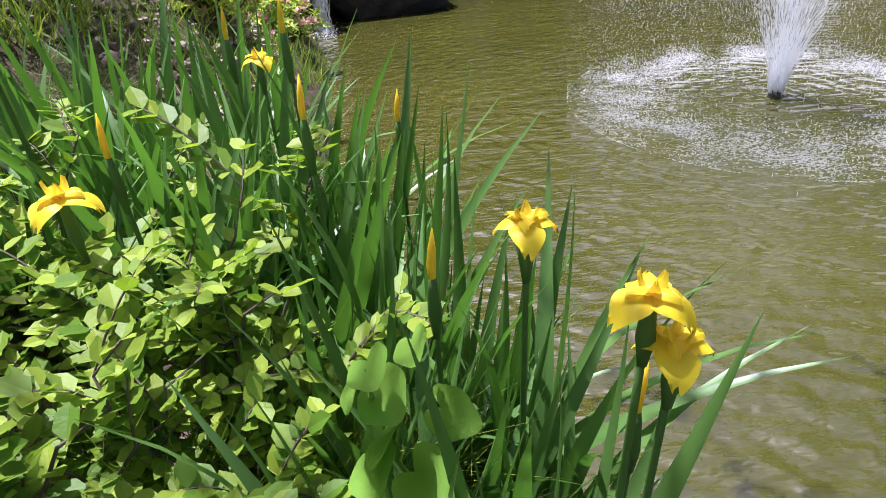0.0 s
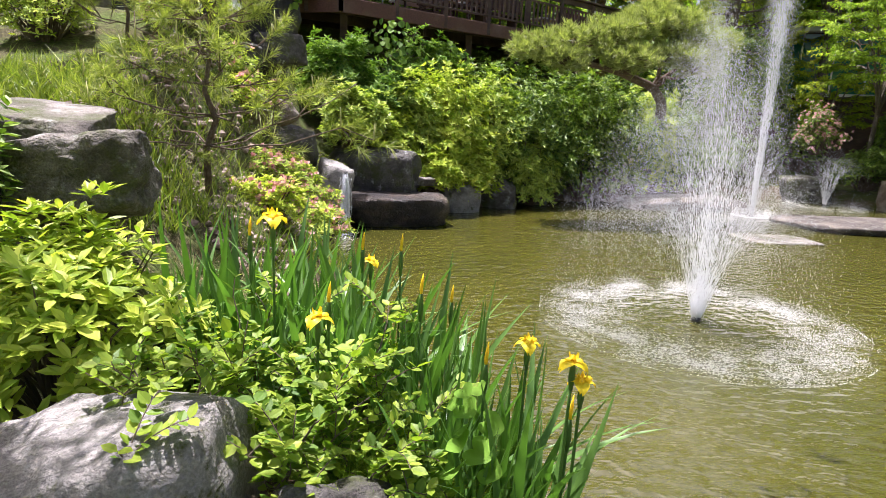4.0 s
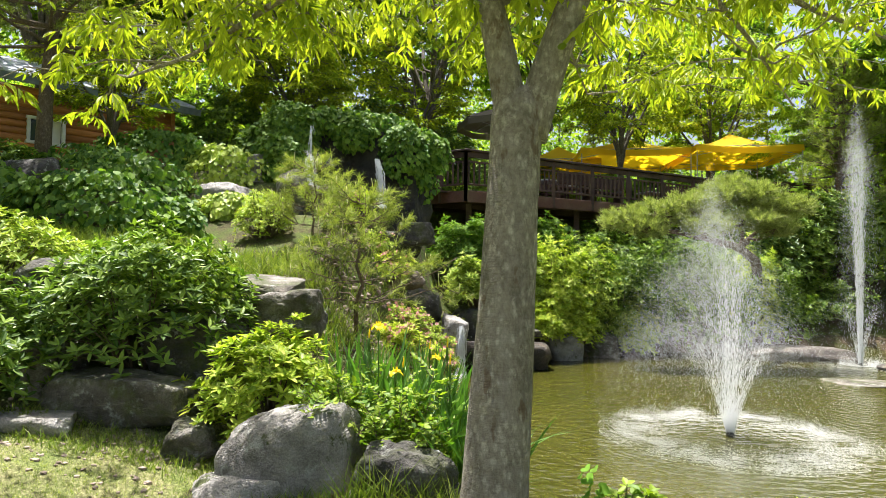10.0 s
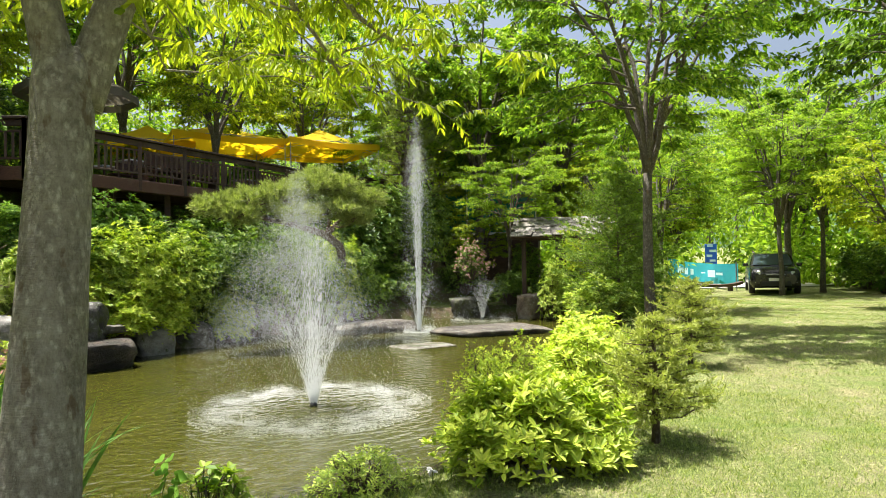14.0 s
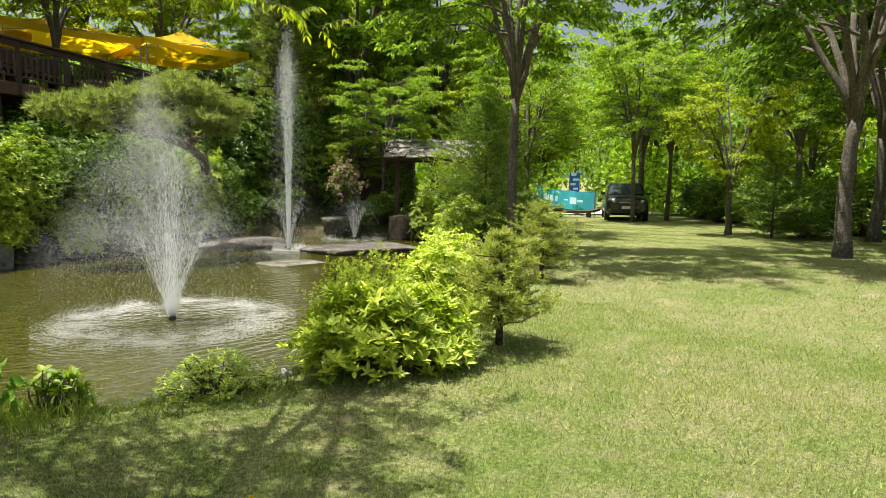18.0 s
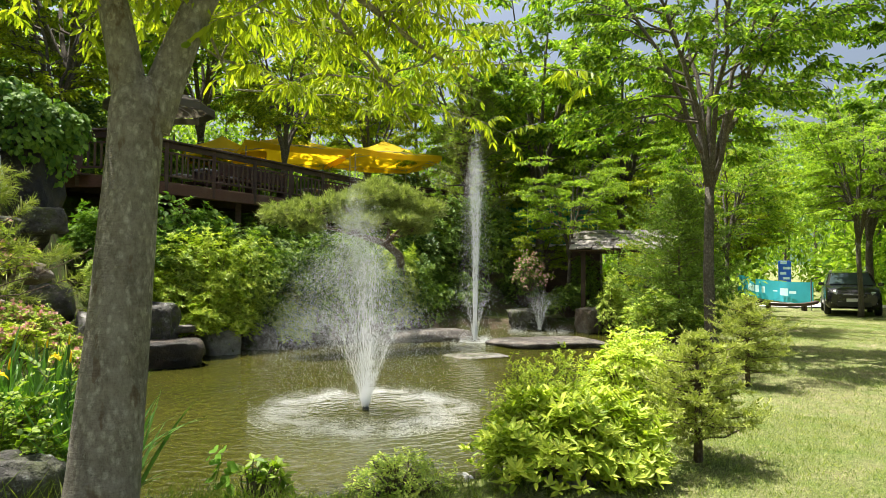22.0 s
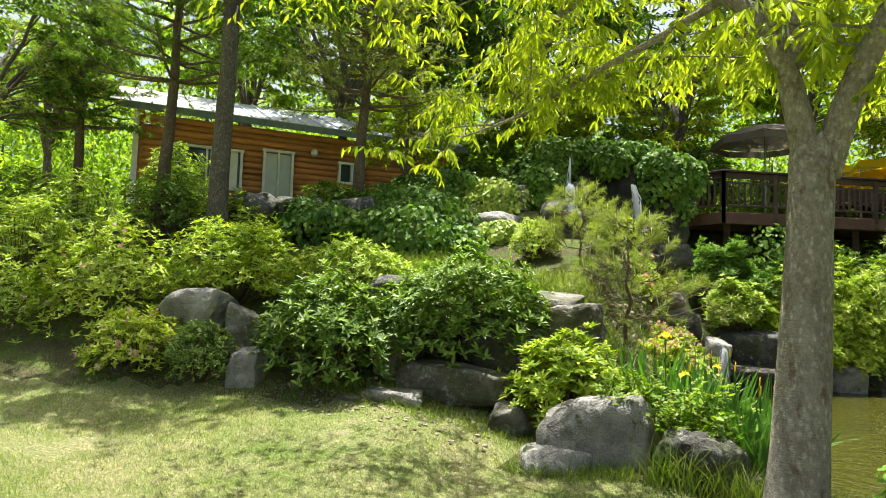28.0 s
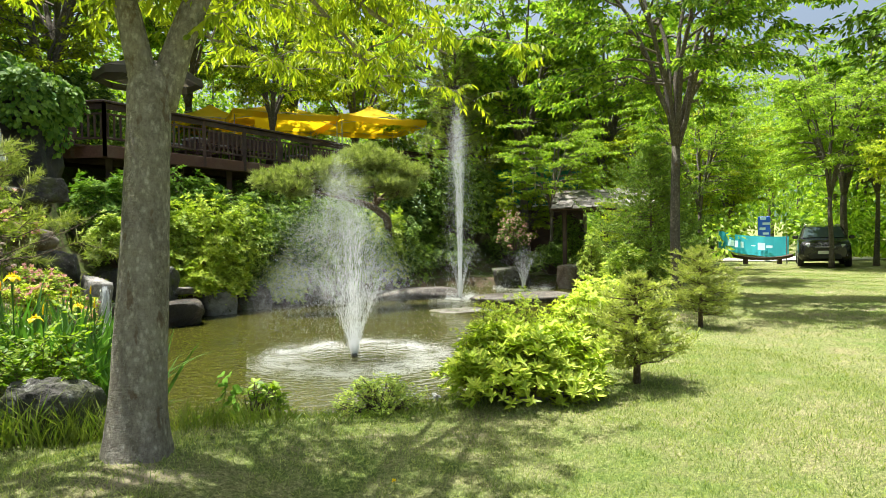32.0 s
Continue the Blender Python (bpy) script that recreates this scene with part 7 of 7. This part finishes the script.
# ---- far side: pavilion, glass house, drive ----
def pavilion(x, y, turn):
    z = gz(x, y)
    root = thing("garden_pavilion", "open timber pavilion with a grey shingle roof", "pavilion", pose(x, y, z, 0, 0, turn))
    w, d, e, pk = 3.4, 2.6, 2.35, 3.0
    for px in (-1.3, 0, 1.3):
        for py in (-1.0, 1.0):
            part("post", boxmesh("post", (0.14, 0.14, e), 0.01), M_DECK, root, m=pose(px, py, e / 2))
    part("beam", boxmesh("beam", (w, 0.14, 0.16), 0.01), M_DECK, root, m=pose(0, -1.0, e))
    part("beam", boxmesh("beam", (w, 0.14, 0.16), 0.01), M_DECK, root, m=pose(0, 1.0, e))
    part("floor", boxmesh("floor", (w - 0.4, d - 0.4, 0.3), 0.02), M_DECK, root, m=pose(0, 0, 0.15))
    r = np.random.default_rng(4)
    slope = math.degrees(math.atan2(pk - e, d / 2))
    for side in (0, 180):
        for row in range(6):
            for k in range(14):
                t = (row + 0.3) / 6
                me = SHINGLE
                part("shingle", me, M_SHING, root, m=pose(0, 0, 0, 0, 0, side) @ pose(-w / 2 + w * (k + 0.5 + 0.5 * (row % 2)) / 14.5 + r.normal(0, 0.01), -d / 2 - 0.15 + (d / 2 + 0.15) * t, e + (pk - e) * t + 0.05 + r.normal(0, 0.012), slope - 5 + r.normal(0, 3), r.normal(0, 2), r.normal(0, 3)))
    part("roof_board", boxmesh("roof_board", (w, 1.55, 0.03)), M_DECK, root, m=pose(0, -d / 4 - 0.05, (e + pk) / 2 - 0.02, slope))
    part("roof_board", boxmesh("roof_board", (w, 1.55, 0.03)), M_DECK, root, m=pose(0, d / 4 + 0.05, (e + pk) / 2 - 0.02, -slope))
    return root


SHINGLE = boxmesh("shingle", (0.23, 0.36, 0.03), 0.006)
SHINGLE.materials.append(M_SHING)
pavilion(14.0, 18.9, -40)


def glass_house(x, y, turn):
    z = gz(x, y)
    root = thing("glass_building", "building with teal glass panels behind the trees", "building", pose(x, y, z, 0, 0, turn))
    part("wall", boxmesh("wall", (4.4, 4.0, 2.2)), M_DECK, root, m=pose(0, 2.0, 1.1))
    part("roof", boxmesh("roof", (4.8, 4.6, 0.18), 0.02), M_TIN, root, m=pose(0, 2.0, 4.55))
    # box behind the panes, coloured black in place of a shaded interior
    part("wall", boxmesh("wall", (4.3, 3.8, 2.26)), M_BLACK, root, "black box that stands for the unlit interior", m=pose(0, 2.05, 3.33))
    for k in range(4):
        p = part("pane", boxmesh("pane", (1.0, 0.03, 2.1)), M_TEALG, root, m=pose(-1.6 + 1.06 * k, -0.02, 3.35))
        part("mullion", boxmesh("mullion", (0.06, 0.08, 2.2)), M_WHITE, p, m=pose(0.53, -0.02, 0))
    part("sill", boxmesh("sill", (4.5, 0.15, 0.1)), M_WHITE, root, m=pose(0, -0.05, 2.25))
    return root


glass_house(15.6, 26.2, -38)


def car(x, y, turn):
    """A dark compact SUV, seen from the front."""
    root = thing("parked_car", "dark grey SUV parked at the end of the lawn", "car", pose(x, y, gz(x, y), 0, 0, turn))
    # outline along the car (nose at -y): y, half width, bottom, shoulder
    prof = [(-2.2, 0.72, 0.42, 0.82), (-2.1, 0.86, 0.28, 0.98), (-1.7, 0.91, 0.25, 1.05), (-1.0, 0.92, 0.25, 1.12), (0.0, 0.92, 0.25, 1.14), (1.0, 0.92, 0.25, 1.15), (1.8, 0.90, 0.28, 1.15), (2.15, 0.84, 0.35, 1.1), (2.22, 0.75, 0.45, 1.0)]
    v, n = [], 12
    for py, w, b, s in prof:
        for px, pz in ((-w * 0.9, b), (-w, b + 0.15), (-w, (b + s) / 2), (-w * 0.98, s - 0.12), (-w * 0.9, s), (-w * 0.45, s + 0.03), (w * 0.45, s + 0.03), (w * 0.9, s), (w * 0.98, s - 0.12), (w, (b + s) / 2), (w, b + 0.15), (w * 0.9, b)):
            v.append((px, py, pz))
    q = [[i * n + j, i * n + (j + 1) % n, (i + 1) * n + (j + 1) % n, (i + 1) * n + j] for i in range(len(prof) - 1) for j in range(n)]
    g = Geo().put(v, q)
    g.put([v[k] for k in range(n)], [list(range(n))])
    g.put([v[-n + k] for k in range(n)], [list(range(n))[::-1]])
    body = part("body", g.mesh("body", True), M_PAINT, root)
    cab = [(-0.95, 0.82, 1.1), (-0.25, 0.68, 1.62), (0.5, 0.66, 1.68), (1.5, 0.66, 1.63), (2.1, 0.76, 1.12)]
    v = [(sx * w, py, pz) for py, w, pz in cab for sx in (-1, 1)]
    v += [(sx * 0.84, py, 1.08) for py in (-0.95, -0.25, 0.5, 1.5, 2.1) for sx in (-1, 1)]
    q = [[2 * i, 2 * i + 1, 2 * i + 3, 2 * i + 2] for i in range(4)]
    q += [[2 * i + 10, 2 * i, 2 * i + 2, 2 * i + 12] for i in range(4)] + [[2 * i + 1, 2 * i + 11, 2 * i + 13, 2 * i + 3] for i in range(4)]
    part("cabin", Geo().put(v, q), M_PAINT, root)
    part("windscreen", Geo().put([(-0.74, -0.90, 1.16), (0.74, -0.90, 1.16), (0.62, -0.30, 1.60), (-0.62, -0.30, 1.60)], [[0, 1, 2, 3]]), M_GLASS, root, m=pose(0, -0.02, 0.012))
    for sx in (-1, 1):
        part("side_window", Geo().put([(sx * 0.84, -0.7, 1.16), (sx * 0.85, 0.45, 1.16), (sx * 0.70, 0.45, 1.58), (sx * 0.72, -0.2, 1.56)], [[0, 1, 2, 3]]), M_GLASS, root, m=pose(sx * 0.012, 0, 0))
        part("side_window", Geo().put([(sx * 0.85, 0.52, 1.16), (sx * 0.84, 1.7, 1.16), (sx * 0.70, 1.4, 1.56), (sx * 0.70, 0.52, 1.58)], [[0, 1, 2, 3]]), M_GLASS, root, m=pose(sx * 0.012, 0, 0))
        part("mirror", boxmesh("mirror", (0.2, 0.1, 0.14), 0.03), M_PAINT, root, m=pose(sx * 1.0, -0.65, 1.18))
        part("headlight", boxmesh("headlight", (0.34, 0.2, 0.15), 0.03), M_LAMP, root, "clear headlight", m=pose(sx * 0.66, -2.06, 0.85, 0, 0, sx * 24))
        part("fog_light", boxmesh("fog_light", (0.18, 0.06, 0.08), 0.02), M_LAMP, root, m=pose(sx * 0.66, -2.15, 0.5))
    part("grille", boxmesh("grille", (0.8, 0.06, 0.14), 0.02), M_BLACK, root, m=pose(0, -2.2, 0.78))
    part("chrome_bar", boxmesh("chrome_bar", (0.7, 0.03, 0.03), 0.008), M_STEEL, root, m=pose(0, -2.24, 0.80))
    part("air_intake", boxmesh("air_intake", (1.1, 0.06, 0.2), 0.02), M_BLACK, root, m=pose(0, -2.18, 0.45))
    part("number_plate", boxmesh("number_plate", (0.5, 0.02, 0.12), 0.004), M_WHITE, root, "white number plate", m=pose(0, -2.235, 0.60))
    for sx in (-1, 1):
        part("roof_rail", boxmesh("roof_rail", (0.04, 1.5, 0.04), 0.01), M_STEEL, root, m=pose(sx * 0.6, 0.6, 1.70))
        for py in (-1.35, 1.3):
            g = Geo()
            tube(g, np.array([(-0.11, 0, 0), (-0.09, 0, 0), (0.09, 0, 0), (0.11, 0, 0)]), [0.30, 0.34, 0.34, 0.30], 20)
            wheel = part("wheel", g.mesh("wheel", True), M_RUBBER, root, m=pose(sx * 0.82, py, 0.34))
            g = Geo()
            tube(g, np.array([(sx * 0.10, 0, 0), (sx * 0.12, 0, 0)]), [0.22, 0.2], 16)
            part("rim", g, M_STEEL, wheel)
    return root


car(25.0, 18.7, 51 - 90 - 12)


def banner():
    a, b = np.array([27.2, 26.3]), np.array([25.3, 20.6])
    root = thing("teal_banner", "long teal cloth banner with pale lettering strung between posts", "banner")
    n = 24
    v = []
    for i in range(n):
        t = i / (n - 1)
        p = a * (1 - t) + b * t
        off = 0.06 * math.sin(t * 14)
        for j in range(4):
            v.append((p[0] + off, p[1] - off, 1.52 - 0.95 * j / 3 - 0.12 * math.sin(math.pi * t) - 0.3 * t))
    part("cloth", Geo().put(v, [[i * 4 + j, i * 4 + j + 1, i * 4 + j + 5, i * 4 + j + 4] for i in range(n - 1) for j in range(3)]).mesh("cloth", True), M_TEAL, root)
    u = (b - a) / np.linalg.norm(b - a)
    nrm = np.array([u[1], -u[0]])
    if nrm @ (np.array([0, 1]) - a) < 0:
        nrm = -nrm
    turn = math.degrees(math.atan2(u[1], u[0]))
    for t, w, h in ((0.22, 0.3, 0.34), (0.29, 0.28, 0.3), (0.36, 0.3, 0.34), (0.43, 0.26, 0.3), (0.56, 0.34, 0.06), (0.68, 0.3, 0.34), (0.75, 0.3, 0.34), (0.83, 0.5, 0.12)):
        p = a * (1 - t) + b * t + nrm * 0.10
        off = 0.06 * math.sin(t * 14)
        part("lettering", boxmesh("lettering", (w, 0.01, h)), M_INK, root, "pale printed bar", m=pose(p[0] + off, p[1] - off, 1.05 - 0.12 * math.sin(math.pi * t) - 0.3 * t, 0, 0, turn))
    for p, zt in ((a, 1.7), (b, 1.3)):
        g = Geo()
        tube(g, np.array([(*p, -0.1), (*p, 0.8), (*p, zt)]), 0.03, 8)
        part("post", g, M_STEEL, root)
    return root


banner()


def blue_sign(x, y, turn):
    root = thing("blue_sign", "upright blue sign board with white marks", "sign", pose(x, y, gz(x, y), 0, 0, turn))
    part("board", boxmesh("board", (0.62, 0.08, 1.4), 0.02), M_BLUE, root, m=pose(0, 0, 1.6))
    for k, (px, pz, w, h) in enumerate(((-0.05, 2.2, 0.3, 0.16), (0.1, 1.9, 0.36, 0.14), (-0.08, 1.62, 0.3, 0.14), (0.08, 1.35, 0.3, 0.12))):
        part("mark", boxmesh("mark", (w, 0.02, h)), M_INK, root, "white bar of print", m=pose(px, -0.05, pz))
    part("post", boxmesh("post", (0.08, 0.08, 1.1)), M_STEEL, root, m=pose(-0.25, 0, 0.5))
    part("post", boxmesh("post", (0.08, 0.08, 1.1)), M_STEEL, root, m=pose(0.25, 0, 0.5))


blue_sign(30.2, 25.9, -48)


def bench_boat(x, y, turn):
    """A low dark bench with upturned ends."""
    root = thing("low_bench", "low dark timber bench with upturned ends", "bench", pose(x, y, gz(x, y), 0, 0, turn))
    n = 14
    v = []
    for i in range(n):
        t = i / (n - 1) * 2 - 1
        z = 0.30 + 0.14 * t * t * abs(t)
        w = 0.28 * (1 - 0.3 * abs(t) ** 3)
        v += [(t * 1.2, -w, z), (t * 1.2, w, z), (t * 1.2, w * 0.8, z - 0.12), (t * 1.2, -w * 0.8, z - 0.12)]
    g = Geo().put(v, [[4 * i + j, 4 * i + (j + 1) % 4, 4 * i + 4 + (j + 1) % 4, 4 * i + 4 + j] for i in range(n - 1) for j in range(4)])
    part("seat", g, M_DECK, root)
    for px in (-0.7, 0.7):
        part("leg", boxmesh("leg", (0.12, 0.4, 0.22), 0.01), M_DECK, root, m=pose(px, 0, 0.11))


bench_boat(23.9, 20.7, -35)

# white flower by the flat stone
wf = thing("white_flower", "small white flower at the pond's near edge", "flower", pose(2.07, 5.6, -0.02))
g = Geo()
tube(g, np.array([(0, 0, -0.08), (0.005, 0, 0.03), (0, 0, 0.1)]), 0.004, 5)
part("stalk", g, L_TALL, wf)
g = Geo()
leaves(g, np.zeros((12, 3)) + [0, 0, 0.1], rand_dirs(12, rng, 0.3), rand_dirs(12, rng, 1), 0.05, 0.035, 0.2, 0.2, True)
part("blossom", g, M_WHITE, wf)
# yellow dandelion on the lawn
dl = thing("dandelion", "single yellow dandelion on the lawn", "flower", pose(1.15, 4.0, gz(1.15, 4.0)))
g = Geo()
tube(g, np.array([(0, 0, -0.02), (0, 0, 0.02), (0, 0, 0.05)]), 0.003, 5)
part("stalk", g, L_TALL, dl)
g = Geo()
leaves(g, np.zeros((20, 3)) + [0, 0, 0.05], rand_dirs(20, rng, 0.5), rand_dirs(20, rng, 1), 0.018, 0.007, 0.1, 0.1)
part("blossom", g, M_PETAL, dl)


# ---- distance ----
def mountain():
    n, m = 90, 10
    v = []
    for i in range(n):
        a = radians(-95 + 190 * i / (n - 1))
        rr = 420
        top = 60 + 42 * noise.noise(Vector((i * 0.07, 2.0, 0))) + 16 * noise.noise(Vector((i * 0.25, 5.0, 0))) + 55 * math.exp(-((math.degrees(a) - 52) / 16) ** 2)
        for j in range(m):
            t = j / (m - 1)
            q = rr + 220 * t
            wob = 10 * noise.noise(Vector((i * 0.3, j * 0.6, 1)))
            v.append((math.sin(a) * q, math.cos(a) * q, -6 + (top + wob) * t ** 0.8))
    q = [[i * m + j, (i + 1) * m + j, (i + 1) * m + j + 1, i * m + j + 1] for i in range(n - 1) for j in range(m - 1)]
    me = mesh_np("backdrop_mountain", np.array(v), [np.array(q)], True)
    me.materials.append(M_FAR)
    return tagged(new("backdrop_mountain", me), "wooded mountain ridge in the distance", "mountain", kind="structure")


mountain()


def woods():
    """Leaf masses of the woods beyond the garden, one mesh."""
    r = np.random.default_rng(77)
    g, tr = Geo(), Geo()
    for k in range(290):
        a = radians(r.uniform(-100, 75))
        bush = k >= 180
        q = r.uniform(33, 44) if bush else r.uniform(38, 72)
        x, y = -math.sin(a) * q + 2, math.cos(a) * q + 4
        if y < -6 and x < 0:
            continue
        z = gz(x, y)
        h, w = (r.uniform(2.5, 5.0), r.uniform(1.8, 3.2)) if bush else (r.uniform(9, 16), r.uniform(2.6, 4.4))
        if not bush:
            tube(tr, np.array([(x, y, z - 0.3), (x + r.normal(0, 0.2), y, z + h * 0.4), (x, y, z + h * 0.8)]), [0.18, 0.13, 0.05], 6, False)
        n = 420 if bush else 900
        d = rand_dirs(n, r)
        lump = np.array([1 + 0.35 * noise.noise(Vector(p) * 2 + Vector((k * 3.0, 0, 0))) + 0.2 * noise.noise(Vector(p) * 6 + Vector((0, k * 3.0, 0))) for p in d])
        p = np.array([x, y, z + h * (0.42 if bush else 0.58)]) + d * [w, w, h * 0.46] * (lump * r.uniform(0.6, 1.05, n))[:, None]
        ln = r.uniform(0.28, 0.55, n)
        leaves(g, p, unit(d + rand_dirs(n, r) + [0, 0, -0.3]), rand_dirs(n, r, 1.0), ln, ln * 0.5, 0.2, 0.2)
    for nm, geo, mat, lab in (("far_woods", g, L_TREE2, "green leaf masses of the woods beyond the garden"), ("far_trunks", tr, M_BARK2, "dark trunks of the woods beyond the garden")):
        me = geo.mesh(nm)
        me.materials.append(mat)
        tagged(new(nm, me), lab, "woods", kind="stuff")


woods()


# ---- lawn blades ----
def lawn_blades(name, label, x0, x1, y0, y1, n, h, seed, wide):
    r = np.random.default_rng(seed)
    x, y = r.uniform(x0, x1, n), r.uniform(y0, y1, n)
    ok = (inside_dist(x, y, POND) < -0.2) & (inside_dist(x, y, HILL) < 0.05)
    patch = np.array([noise.noise(Vector((a * 0.9, b * 0.9, 3.0))) + 0.6 * noise.noise(Vector((a * 2.7, b * 2.7, 1.0))) for a, b in zip(x, y)])
    ok &= patch > -0.45 + r.normal(0, 0.25, n)
    x, y = x[ok], y[ok]
    n = len(x)
    p = np.stack([x, y, ground_z(x, y) - 0.004], -1)
    d = unit(np.stack([r.normal(0, 0.55, n), r.normal(0, 0.55, n), np.ones(n)], -1))
    ln = h * r.uniform(0.4, 1.2, n)[:, None]
    s = unit(np.cross(d, rand_dirs(n, r))) * wide
    k = np.arange(n)[:, None] * 3
    me = Geo().put(np.stack([p - s, p + s, p + d * ln], 1), k + [[0, 1, 2]]).mesh(name)
    me.materials.append(L_GRASS)
    return tagged(new(name, me), label, "grass", kind="stuff")


lawn_blades("lawn_grass", "short patchy grass of the near lawn, green and straw-coloured", -6.5, 6.5, 2.2, 7.0, 190000, 0.04, 1, 0.0026)
lawn_blades("lawn_grass", "short sunlit grass of the wide lawn", 3.0, 24.0, 0.5, 19.0, 150000, 0.045, 2, 0.006)
lawn_blades("lawn_grass", "short grass at the foot of the bank", -14.0, -5.0, 1.5, 6.5, 40000, 0.04, 3, 0.004)
